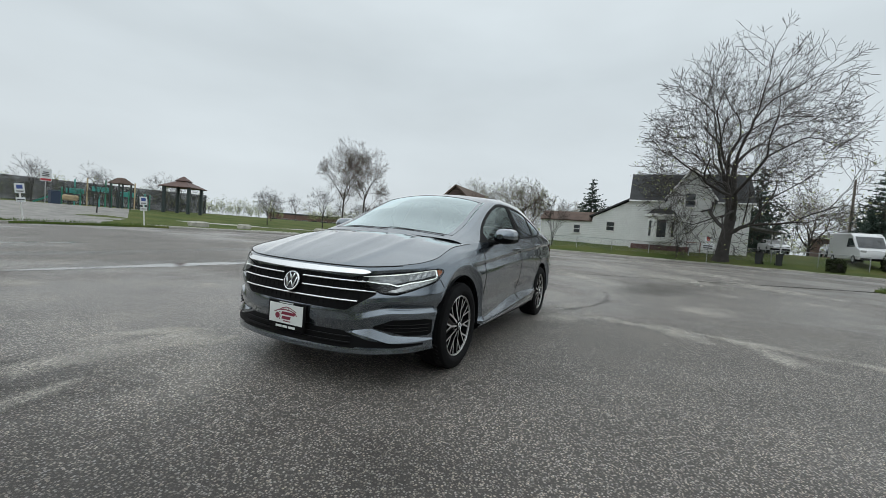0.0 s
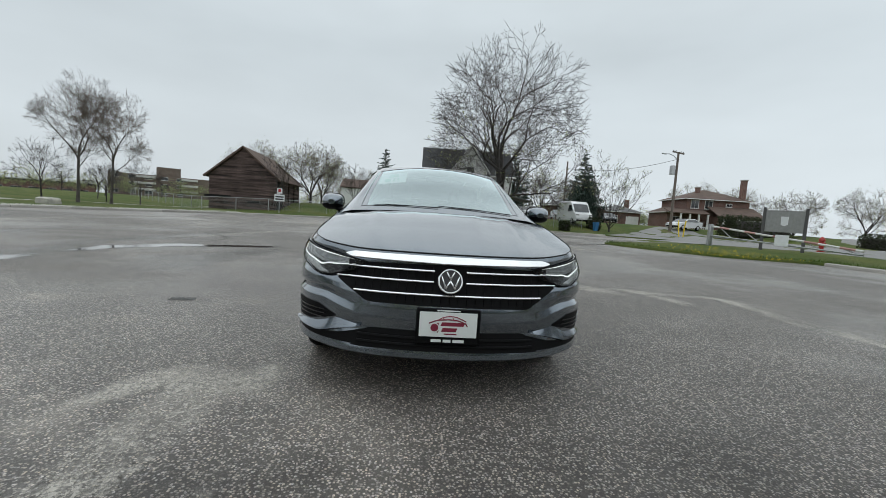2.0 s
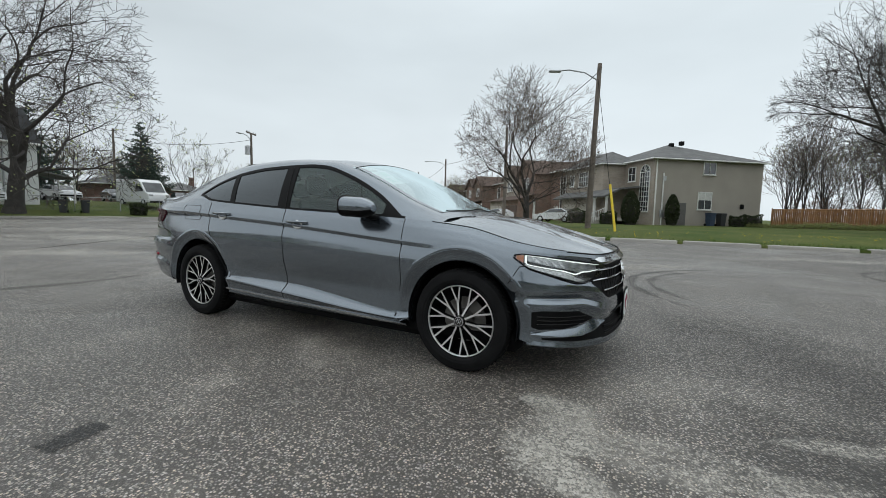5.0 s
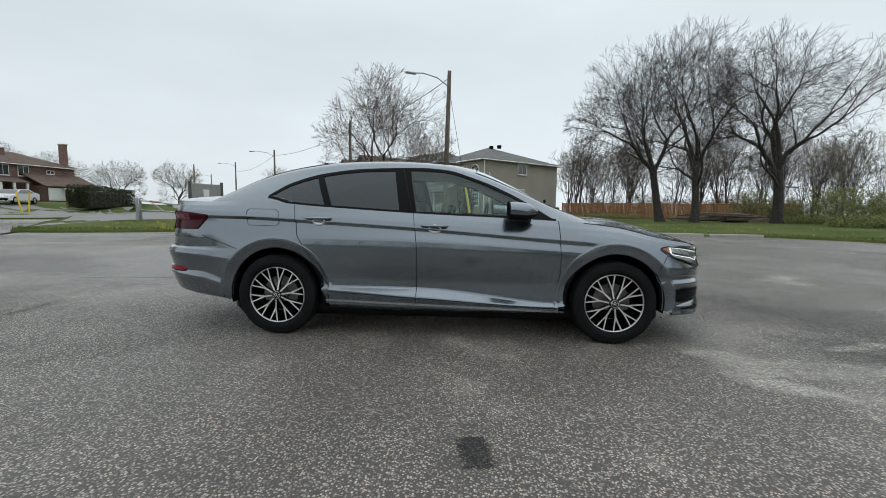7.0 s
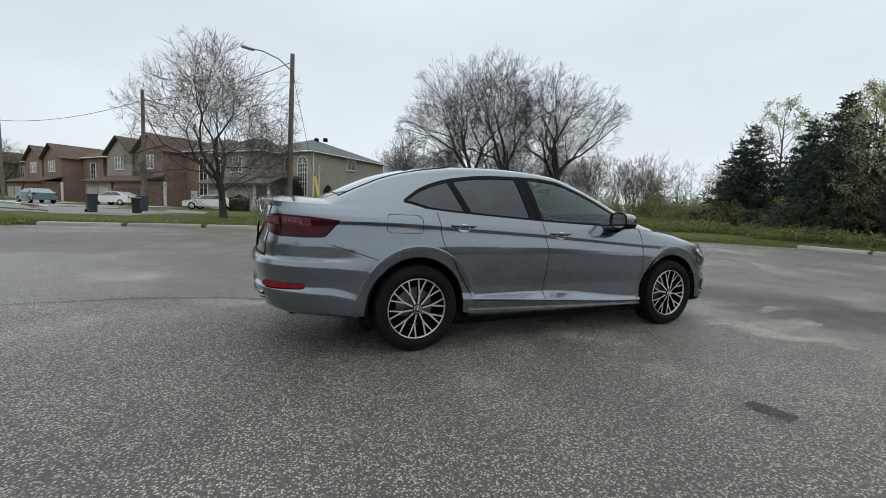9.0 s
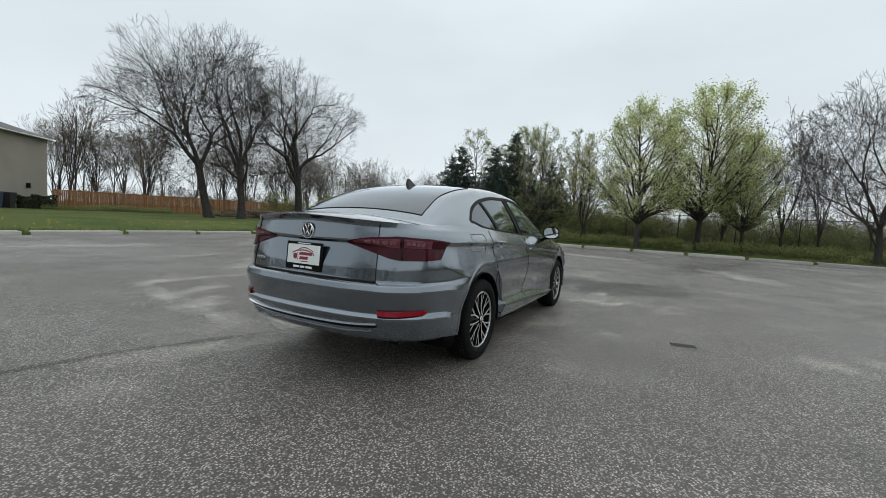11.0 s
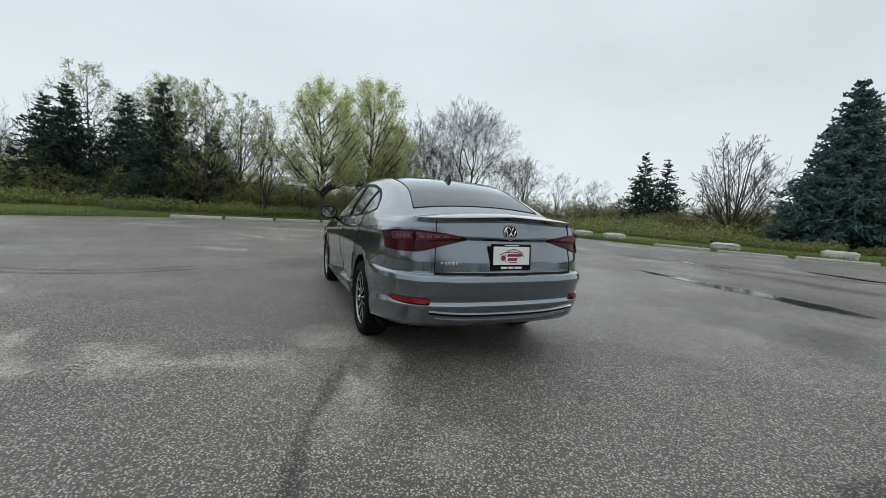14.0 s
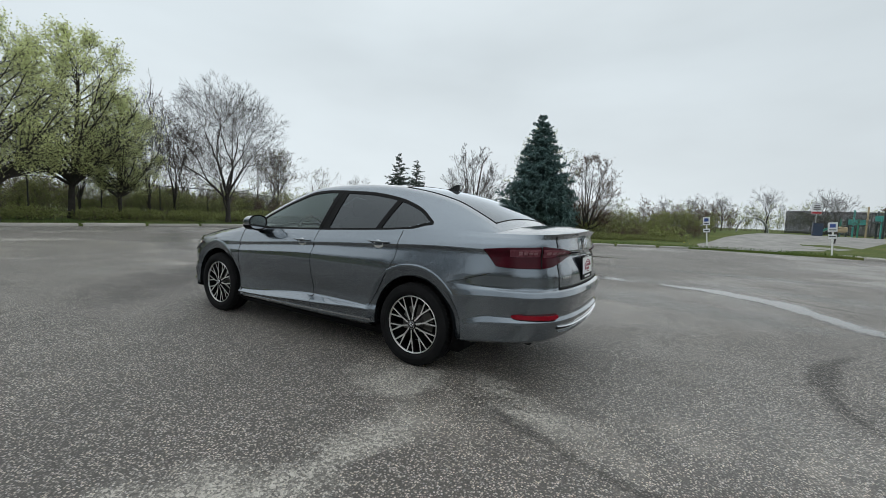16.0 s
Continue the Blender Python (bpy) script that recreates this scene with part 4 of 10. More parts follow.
    part("lamp_rim", Geo().tube(rim + rim[:1], 0.0045, 5), GRILLE_BLACK, lampb, sharp=0)
    lamp("lens", sa, sb, hl_low, hl_high, LENS, 0.016, 32, 6, parent=lampb, depth=0.012)
    # side pocket in the bumper and its body-coloured blade
    pocket = lamp("bumper_pocket", s_front(0.60) * sp, s_side(1.80) * sp, line((0, 0.5, 0.92, 1), (0.395, 0.352, 0.345, 0.36)), line((0, 0.3, 0.85, 1), (0.405, 0.452, 0.455, 0.445)), BLACK_TRIM, 0.003, 20, 5, "black dummy vent in the bumper")
    for k in range(3):
        lamp("pocket_slat", s_front(0.66) * sp, s_side(1.83) * sp, lambda u: 0.375 + 0.022 * k, lambda u: 0.381 + 0.022 * k, BLACK_GLOSS, 0.008, 14, 1, parent=pocket, depth=0.005)
    rows_ = []
    for i in range(27):
        u = i / 26
        s = lerp(s_front(0.46), s_side(1.80), u) * sp
        zl = line((0, 0.45, 1), (0.362, 0.298, 0.318))(u)
        zh = line((0, 0.25, 0.5, 0.75, 1), (0.366, 0.392, 0.352, 0.342, 0.328))(u)
        rows_.append([skin(s, zl, 0.002), skin(s, lerp(zl, zh, 0.15), 0.020), skin(s, lerp(zl, zh, 0.5), 0.016), skin(s, zh, 0.002)])
    part("bumper_blade", facing_out(Geo().grid(rows_)), PAINT, car, "body-coloured blade under the bumper vent", sharp=50)
    lamp("lower_slot", s_front(0.42) * sp, s_side(1.86) * sp, line((0, 0.6, 1), (0.268, 0.275, 0.288)), line((0, 0.3, 0.6, 1), (0.355, 0.315, 0.300, 0.298)), BLACK_TRIM, 0.0035, 24, 4)
rows_ = [[skin(s_front(y), lerp(0.262, line((-0.5, -0.42, 0.42, 0.5), (0.30, 0.362, 0.362, 0.30))(y), k / 5), 0.003) for k in range(6)] for y in [lerp(-0.5, 0.5, i / 40) for i in range(41)]]
intake = sheet("lower_intake", rows_, GRILLE_BLACK, "black lower air intake", 0.02, towards)
for z in (0.292, 0.326):
    bar("intake_slat", -0.47, 0.47, z, 0.012, 0.012, BLACK_TRIM, intake)


def emblem(centre, normal_yaw, tilt, size, parent):
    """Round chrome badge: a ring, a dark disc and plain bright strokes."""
    m = pose(*centre, 0, 0, normal_yaw) @ pose(0, 0, 0, 0, -tilt, 0)
    ring = [(size, 0.0), (size, 0.006), (size * 0.94, 0.010), (size * 0.86, 0.010), (size * 0.84, 0.005)]
    badge = part("badge", Geo().lathe(ring, (0, 0, 0), "x", 40).turned(m), CHROME, parent, "round chrome badge", sharp=30)
    part("badge_disc", Geo().lathe([(size * 0.86, 0.004), (0.001, 0.004)], (0, 0, 0), "x", 32).turned(m), BLACK_GLOSS, badge, sharp=0)
    strokes = Geo()
    for pts in (((-0.30, 0.72), (0.0, 0.08)), ((0.30, 0.72), (0.0, 0.08)), ((-0.70, 0.40), (-0.36, -0.62)), ((0.70, 0.40), (0.36, -0.62)), ((-0.36, -0.62), (0.0, 0.0)), ((0.36, -0.62), (0.0, 0.0))):
        (a, b), (c, d) = pts
        strokes.tube([(0.008, a * size, b * size), (0.008, c * size, d * size)], size * 0.085, 5)
    part("badge_strokes", strokes.turned(m), CHROME, badge, sharp=0)


emblem(tuple(skin(0, 0.632, 0.016)), 0, 14, 0.066, grille)


def plate(x, z, facing, tilt, parent_thing):
    """Dealer's plate in a black frame; print reduced to plain shapes."""
    m = pose(x, 0, z, 0, 0, 0 if facing > 0 else 180) @ pose(0, 0, 0, 0, tilt, 0)
    base = part("number_plate", Geo().box(-0.006, 0.006, -0.166, 0.166, -0.098, 0.090, 0.006).turned(m), BLACK_TRIM, parent_thing, "dealer plate in a black frame")
    part("plate_sheet", Geo().box(0.006, 0.009, -0.148, 0.148, -0.056, 0.072, 0.001).turned(m), PAPER, base, "white plate sheet")
    roof_arc = [(-0.055, 0.030), (-0.03, 0.045), (0.005, 0.054), (0.04, 0.050), (0.075, 0.036), (0.092, 0.028)]
    waist = [(-0.098, 0.014), (-0.06, 0.030), (0.0, 0.036), (0.05, 0.032), (0.088, 0.018), (0.098, 0.004)]
    for pts, r in ((roof_arc, 0.0028), (waist, 0.0036), ([(-0.03, 0.045), (-0.02, 0.034)], 0.002), ([(0.02, 0.053), (0.025, 0.036)], 0.002)):
        part("print_line", Geo().tube([(0.0096, a, b) for a, b in pts], r, 5).turned(m), MAROON, base, sharp=0)
    part("print_shape", Geo().prism([(-0.092, -0.018), (-0.05, -0.034), (-0.045, -0.012), (-0.05, 0.018), (-0.08, 0.012)], 0.009, 0.0102, lambda a, b, h: (h, a, b)).turned(m), MAROON, base, "maroon printed shapes")
    for a, b, lo, hi in ((-0.040, 0.078, 0.002, 0.021), (-0.036, 0.040, -0.028, -0.008)):
        part("print_shape", Geo().prism([(a, lo), (b, lo), (b + 0.008, hi), (a + 0.008, hi)], 0.009, 0.0103, lambda a, b, h: (h, a, b)).turned(m), MAROON, base)
    part("print_shape", Geo().box(0.009, 0.0103, -0.02, 0.045, -0.043, -0.037).turned(m), MAROON, base)
    part("print_ring", Geo().lathe([(0.025, 0.0102), (0.025, 0.0112), (0.013, 0.0112), (0.013, 0.0102)], (0, -0.070, -0.008), "x", 20).turned(m), PAPER, base)
    part("print_disc", Geo().lathe([(0.020, 0.0106), (0.020, 0.0118), (0.001, 0.0118)], (0, -0.070, -0.008), "x", 20).turned(m), MAROON, base)
    for a, b in ((-0.085, -0.033), (-0.023, 0.017), (0.027, 0.085)):
        part("print_bar", Geo().box(0.006, 0.0085, a, b, -0.084, -0.070).turned(m), PAPER, base, "white bar of small print")
    part("print_bar", Geo().box(0.006, 0.0085, -0.06, 0.06, 0.077, 0.083).turned(m), PAPER, base)
    return base


plate(float(skin(0, 0.405).x) + 0.014, 0.405, 1, 0, car)

# rear: lamps, badge, plate, strips
for side in (1, -1):
    sp = 1 if side > 0 else -1
    sa, sb = s_rear(0.345) * sp, s_side(-1.925) * sp
    tl_low = line((0, 0.10, 0.38, 0.48, 0.72, 0.885, 1), (0.940, 0.922, 0.862, 0.850, 0.846, 0.850, 0.962))
    tl_high = line((0, 0.06, 0.2, 0.45, 0.8, 1), (0.950, 0.966, 0.986, 1.0, 0.986, 0.967))
    tail = lamp("tail_light", sa, sb, tl_low, tl_high, RED_LAMP_DARK, 0.010, 36, 8, "dark red wrap-round tail light", depth=0.03)
    seg = lambda name, a, b, lo, hi, mat, off: lamp(name, lerp(sa, sb, a), lerp(sa, sb, b), lambda u: lerp(tl_low(lerp(a, b, u)), tl_high(lerp(a, b, u)), lo), lambda u: lerp(tl_low(lerp(a, b, u)), tl_high(lerp(a, b, u)), hi), mat, off, 24, 3, parent=tail, depth=0.004)
    seg("lamp_strip", 0.06, 0.475, 0.50, 0.88, RED_LAMP_CLEAR, 0.0125)
    for k in range(4):
        seg("lamp_cell", 0.16 + 0.075 * k, 0.215 + 0.075 * k, 0.60, 0.78, LAMP_PINK, 0.0135)
        seg("lamp_cell", 0.535 + 0.045 * k, 0.57 + 0.045 * k, 0.62, 0.82, LAMP_PINK, 0.0135)
    seg("lamp_strip", 0.51, 0.78, 0.54, 0.90, RED_LAMP_CLEAR, 0.0125)
    seg("lamp_field", 0.51, 0.86, 0.05, 0.50, RED_LAMP, 0.012)
    seam([skin(lerp(sa, sb, 0.495), lerp(tl_low(0.495), tl_high(0.495), k / 6), 0.013) for k in range(7)], r=0.004)
    rf_low, rf_high = line((0, 0.10, 0.92, 1), (0.516, 0.503, 0.501, 0.510)), line((0, 0.92, 1), (0.533, 0.529, 0.520))
    rows_ = []
    for k in range(25):
        s = lerp(s_rear(0.60) * sp, s_side(-2.15) * sp, k / 24)
        lo, hi = skin(s, 0.488, 0.003), skin(s, 0.552, 0.005)
        rows_.append([lo.lerp(hi, (lerp(rf_low(k / 24), rf_high(k / 24), q / 4) - 0.488) / 0.064) for q in range(5)])
    sheet("rear_reflector", rows_, REFLECTOR, "red bumper reflector", 0.03, towards)
emblem(tuple(skin(PLAN_END, 1.0, 0.003)), 180, -3, 0.056, panel_objects["boot_lid"])
plate(float(skin(PLAN_END, 0.83).x) - 0.012, 0.832, -1, -4, car)
for k in range(5):
    y = 0.535 - 0.026 * k
    p = skin(s_rear(y - 0.01), 0.782, 0.004)
    n = plan(s_rear(y))[2:]
    part("badge_bar", Geo().box(-0.002, 0.003, -0.008, 0.008, -0.008, 0.008, 0.001).turned(pose(*p, 0, 0, math.degrees(math.atan2(n[1], n[0])))), CHROME, panel_objects["boot_lid"], "small chrome lettering reduced to bars")
for zc, h, mat, name, ye in ((0.430, 0.0055, CHROME, "bumper_strip", 0.60), (0.415, 0.016, GRILLE_BLACK, "bumper_insert", 0.60), (0.385, 0.005, SATIN, "bumper_strip", 0.56)):
    rows_, off = [], 0.004 if mat is GRILLE_BLACK else 0.008
    for i in range(41):
        y = lerp(-ye, ye, i / 40)
        s = s_rear(y) if abs(y) > 1e-6 else PLAN_END
        zz = zc + 0.022 * (abs(y) / 0.6) ** 3
        rows_.append([skin(s, zz - h / 2, 0), skin(s, zz - h / 2, off * (1.0 if mat is GRILLE_BLACK else 1.9)), skin(s, zz + h / 2, off * (1.0 if mat is GRILLE_BLACK else 0.5)), skin(s, zz + h / 2, 0)])
    part(name, facing_out(Geo().grid(rows_)), mat, car, "" if mat is GRILLE_BLACK else "thin bright strip on the rear bumper", sharp=50)
# shark fin
fin = [(-0.115, 0), (0.075, 0), (0.05, 0.010), (-0.01, 0.028), (-0.075, 0.062), (-0.105, 0.066)]
fg = Geo()
fg.prism([(a, b) for a, b in fin], -0.016, 0.016, lambda a, b, h: (a - 1.12, h * (1.0 - b * 9), 1.415 + b))
part("antenna_fin", fg, BLACK_GLOSS, car, "black shark-fin aerial", sharp=50)

# door handles and mirrors
for side in (1, -1):
    for x, z in ((-0.06, 0.898), (-0.985, 0.945)):
        p = skin(s_side(x, side), z)
        cup = Geo().lathe([(0.001, 0), (0.03, 0.0015), (0.042, 0.0045), (0.045, 0.002)], (0, 0, 0), "y", 20)
        cup.v = [(a * 1.15, b * side, c * 0.75) for a, b, c in cup.v]
        holder = panel_objects[("front" if x > -0.5 else "rear") + "_door_" + ("left" if side > 0 else "right")]
        part("handle_cup", cup.turned(pose(p.x, p.y, p.z - 0.016)), ALLOY, holder, "bright hollow under the handle", sharp=0)
        pts = [(x - 0.105, -0.002), (x - 0.095, 0.018), (x - 0.03, 0.030), (x + 0.04, 0.030), (x + 0.085, 0.022), (x + 0.10, -0.002)]
        part("door_handle", Geo().tube([skin(s_side(a, side), z + 0.006, b) for a, b in pts], [0.009, 0.012, 0.0135, 0.0135, 0.012, 0.008], 8, squash=0.75), PAINT, holder, "body-coloured grab handle", sharp=60)
    mp = Vector((0.60, 0.932 * side, 1.032))
    g = Geo()
    rows_ = []
    for k in range(13):
        a = k / 12
        xx = lerp(-0.10, 0.115, a)
        grow = math.sin(math.pi * min(0.5, 0.06 + (1 - a) * 0.9)) ** 0.7
        rows_.append([Vector((mp.x + xx, mp.y + side * 0.092 * grow * math.copysign(abs(math.cos(q)) ** 0.75, math.cos(q)) - side * 0.02 * a, mp.z + 0.068 * grow * math.copysign(abs(math.sin(q)) ** 0.75, math.sin(q)) - 0.012 * a)) for q in [2 * math.pi * i / 24 for i in range(24)]])
    g.grid(rows_, close=True, flip=side > 0)
    g.add(rows_[-1], [tuple(range(24))])
    mirror = part("wing_mirror", g, PAINT, car, "body-coloured wing mirror", sharp=50)
    lower = Geo().grid([[p + Vector((0, 0, -0.001)) + (p - Vector((p.x, mp.y, mp.z))) * 0.03 for p in row[13:24]] for row in rows_], flip=side > 0)
    part("mirror_base", lower, BLACK_TRIM, mirror, sharp=0)
    part("mirror_glass", Geo().add([p + Vector((0.006, 0, 0)) for p in rows_[0]], [tuple(range(24))]), plain("mirror_pane", (0.8, 0.82, 0.84), 0.03, 1.0, vary=0.02), mirror, "mirror pane")
    part("mirror_rim", Geo().tube([*rows_[0], rows_[0][0]], 0.006, 5), BLACK_TRIM, mirror, sharp=0)
    part("mirror_stalk", Geo().tube([(0.66, 0.80 * side, 0.955), (0.635, 0.87 * side, 0.965), (0.60, 0.91 * side, 0.985)], [0.035, 0.03, 0.03], 8, squash=0.6), BLACK_TRIM, mirror, sharp=0)
# wipers in the cowl
for y0, y1 in ((0.55, -0.02), (-0.02, -0.52)):
    pts = [screen_at(lerp(1.095, 1.06, k / 10), lerp(y0, y1, k / 10) / 0.66, 0.006) for k in range(11)]
    part("wiper", Geo().tube(pts, 0.0032, 5), BLACK_TRIM, car, "black windscreen wiper", sharp=0)
part("cowl_panel", Geo().grid([[Vector((x, lerp(-0.70, 0.70, k / 20), 0.94 + 0.045 * math.sin(math.pi * k / 20) + (1.16 - x) * 0.12)) for k in range(21)] for x in (1.0, 1.20)]), BLACK_TRIM, car, sharp=0)

# cabin fittings
part("cabin_floor", Geo().box(-1.6, 1.05, -0.70, 0.70, 0.30, 0.36, 0.01), CLOTH, car)
dash = Geo()
dash.grid([[Vector((x, lerp(-0.72, 0.72, k / 16), z + 0.02 * math.sin(math.pi * k / 16))) for k in range(17)] for x, z in ((1.12, 0.93), (0.85, 0.965), (0.62, 0.955), (0.56, 0.90), (0.60, 0.72), (0.70, 0.40))])
part("dashboard", dash, DASH, car, sharp=40)
part("parcel_shelf", Geo().grid([[Vector((x, lerp(-0.66, 0.66, k / 10), 1.03 + 0.03 * math.sin(math.pi * k / 10))) for k in range(11)] for x in (-1.35, -1.8)]), CLOTH, car, sharp=0)
for side in (1, -1):
    for x in (0.05, -0.95):
        y = 0.37 * side
        seat = part("seat", Geo().box(x - 0.25, x + 0.27, y - 0.25, y + 0.25, 0.42, 0.60, 0.06), CLOTH, car, "dark cloth seat")
        back = Geo().box(-0.07, 0.07, -0.24, 0.24, 0, 0.56, 0.05).turned(pose(x - 0.23, y, 0.56, 0, -14, 0))
        part("seat_back", back, CLOTH, seat)
        part("headrest", Geo().box(-0.05, 0.05, -0.12, 0.12, 0, 0.17, 0.04).turned(pose(x - 0.375, y, 1.13, 0, -10, 0)), CLOTH, seat)
wheel_ring = [Vector((0.37 + 0.10 * math.cos(a) * 0.35, 0.37 + 0.185 * math.sin(a), 0.93 + 0.175 * math.cos(a))) for a in [2 * math.pi * k / 32 for k in range(33)]]
sw = part("steering_wheel", Geo().tube(wheel_ring, 0.016, 8), DASH, car, "black steering wheel", sharp=0)
part("wheel_boss", Geo().tube([(0.37, 0.37, 0.93), (0.62, 0.37, 0.86)], [0.06, 0.04], 12), DASH, sw)
part("wheel_spoke", Geo().tube([(0.37, 0.20, 0.93), (0.38, 0.54, 0.93)], 0.02, 6, squash=0.5).tube([(0.37, 0.37, 0.93), (0.33, 0.37, 0.76)], 0.02, 6), DASH, sw)
part("rear_view_mirror", Geo().box(0.33, 0.36, -0.11, 0.11, 1.27, 1.33, 0.012), BLACK_TRIM, car)


# wheels
def wheel(x, side):
    hub = thing("wheel", "", "")
    hub.parent = car
    hub.matrix_world = pose(x, 0.845 * side, WHEEL_R, 0, 0, 0 if side > 0 else 180)
    return hub


tyre = Geo().lathe([(0.222, -0.175), (0.250, -0.195), (0.292, -0.198), (0.314, -0.188), (0.3235, -0.165), (0.325, -0.14), (0.3225, -0.133), (0.3225, -0.123), (0.325, -0.118), (0.3255, -0.075), (0.322, -0.070), (0.322, -0.060), (0.325, -0.055), (0.3235, -0.012),
                    (0.314, 0.010), (0.292, 0.022), (0.262, 0.024), (0.256, 0.020), (0.247, 0.020), (0.234, 0.010), (0.227, -0.002)], (0, 0, 0), "y", 96)
grooves = Geo()
for k in range(60):
    a = 2 * math.pi * k / 60
    grooves.tube([(0.3245 * math.cos(a), -0.012, 0.3245 * math.sin(a)), (0.3255 * math.cos(a + 0.04), -0.05, 0.3255 * math.sin(a + 0.04))], 0.0045, 4)
tyre_me = tyre.mesh("tyre", RUBBER, sharp=35)
groove_me = grooves.mesh("tread", SEAM, sharp=0)
rim_me = Geo().lathe([(0.229, -0.17), (0.222, -0.15), (0.21, -0.06), (0.215, -0.03), (0.220, -0.008), (0.222, -0.004)], (0, 0, 0), "y", 72).mesh("rim", ALLOY_DARK, sharp=40)
flange_me = Geo().lathe([(0.2195, -0.008), (0.220, 0.004), (0.2235, 0.0075), (0.228, 0.004), (0.229, -0.004)], (0, 0, 0), "y", 72).mesh("rim_flange", ALLOY, sharp=40)
disc_me = Geo().lathe([(0.145, -0.085), (0.145, -0.075), (0.07, -0.072), (0.065, -0.05), (0.001, -0.05)], (0, 0, 0), "y", 40).mesh("brake_disc", STEEL, sharp=40)
back_me = Geo().lathe([(0.215, -0.12), (0.001, -0.12)], (0, 0, 0), "y", 40).mesh("wheel_back", BLACK_TRIM)
cap_me = Geo().lathe([(0.034, -0.01), (0.034, 0.010), (0.030, 0.014), (0.001, 0.015)], (0, 0, 0), "y", 28).mesh("hub_cap", BLACK_GLOSS, sharp=30)
capring_me = Geo().lathe([(0.031, 0.0135), (0.030, 0.0165), (0.026, 0.0165), (0.025, 0.0145)], (0, 0, 0), "y", 28).mesh("cap_ring", CHROME, sharp=30)
cap_strokes = Geo()
for a, b, c, d in ((-0.30, 0.72, 0, 0.05), (0.30, 0.72, 0, 0.05), (-0.7, 0.4, -0.36, -0.6), (0.7, 0.4, 0.36, -0.6), (-0.36, -0.6, 0, 0), (0.36, -0.6, 0, 0)):
    cap_strokes.tube([(a * 0.026, 0.016, b * 0.026), (c * 0.026, 0.016, d * 0.026)], 0.0026, 4)
cap_strokes_me = cap_strokes.mesh("cap_strokes", CHROME, sharp=0)


def blade(p, q, w0, w1, h0, h1):
    """One straight arm in the wheel's plane, with a bright face and dark flanks."""
    (x0, z0), (x1, z1) = p, q
    d = math.hypot(x1 - x0, z1 - z0)
    nx, nz = -(z1 - z0) / d, (x1 - x0) / d
    f = [(x0 + nx * w0, h0, z0 + nz * w0), (x1 + nx * w1, h1, z1 + nz * w1), (x1 - nx * w1, h1, z1 - nz * w1), (x0 - nx * w0, h0, z0 - nz * w0)]
    b = [(a, h - 0.035, c) for a, h, c in f]
    return f, b


face_g, flank_g = Geo(), Geo()
for (p, q, w0, w1, h0, h1) in (((0.040, 0), (0.120, 0), 0.0062, 0.0068, 0.006, -0.006), ((0.114, 0.001), (0.2205, 0.031), 0.0064, 0.0052, -0.0055, 0.002), ((0.114, -0.001), (0.2205, -0.031), 0.0064, 0.0052, -0.0058, 0.002)):
    f, b = blade(p, q, w0, w1, h0, h1)
    face_g.add(f, [(0, 1, 2, 3)])
    flank_g.add([(x, y - 0.0012, z) for x, y, z in f] + b, [(0, 1, 5, 4), (1, 2, 6, 5), (2, 3, 7, 6), (3, 0, 4, 7), (0, 1, 2, 3)])
face_me = face_g.mesh("spoke_face", ALLOY, smooth=False)
flank_me = flank_g.mesh("spoke", ALLOY_DARK, smooth=False)
bolt_me = Geo().lathe([(0.008, -0.012), (0.008, 0.0), (0.006, 0.003), (0.001, 0.003)], (0, 0, 0), "y", 8).mesh("wheel_bolt", STEEL, sharp=30)
for wx in (WHEEL_X, -WHEEL_X):
    for side in (1, -1):
        h = wheel(wx, side)
        turn_by = random.uniform(0, 36)
        for name, me in (("tyre", tyre_me), ("rim", rim_me), ("rim_flange", flange_me), ("brake_disc", disc_me), ("wheel_back", back_me), ("hub_cap", cap_me)):
            ob = new(name, me)
            ob.parent = h
            if name == "tyre":
                tr = new("tread", groove_me)
                tr.parent = h
            if name == "hub_cap":
                for n2, m2 in (("cap_ring", capring_me), ("cap_strokes", cap_strokes_me)):
                    o2 = new(n2, m2)
                    o2.parent = h
        for k in range(10):
            a = math.radians(36 * k + turn_by)
            s_ob = new("spoke", flank_me)
            s_ob.parent = h
            s_ob.matrix_basis = Matrix.Rotation(a, 4, "Y")
            f_ob = new("spoke_face", face_me)
            f_ob.parent = h
            f_ob.matrix_basis = Matrix.Rotation(a, 4, "Y")
        for k in range(5):
            a = math.radians(72 * k + turn_by + 18)
            b_ob = new("wheel_bolt", bolt_me)
            b_ob.parent = h
            b_ob.location = (0.056 * math.cos(a), -0.004, 0.056 * math.sin(a))

# ---- trees and shrubs ----
BARK = plain("grey_bark", (0.085, 0.075, 0.068), 0.9, vary=0.3, scale=3, bump=0.6, bump_scale=30, random=0.15)
BARK_DARK = plain("dark_bark", (0.045, 0.040, 0.037), 0.9, vary=0.3, scale=3, bump=0.6, bump_scale=30, random=0.15)
TWIG = plain("grey_twigs", (0.052, 0.045, 0.040), 0.9, vary=0.2, scale=2, random=0.15)
TWIG_BROWN = plain("brown_twigs", (0.125, 0.098, 0.08), 0.9, vary=0.25, scale=2, random=0.2)


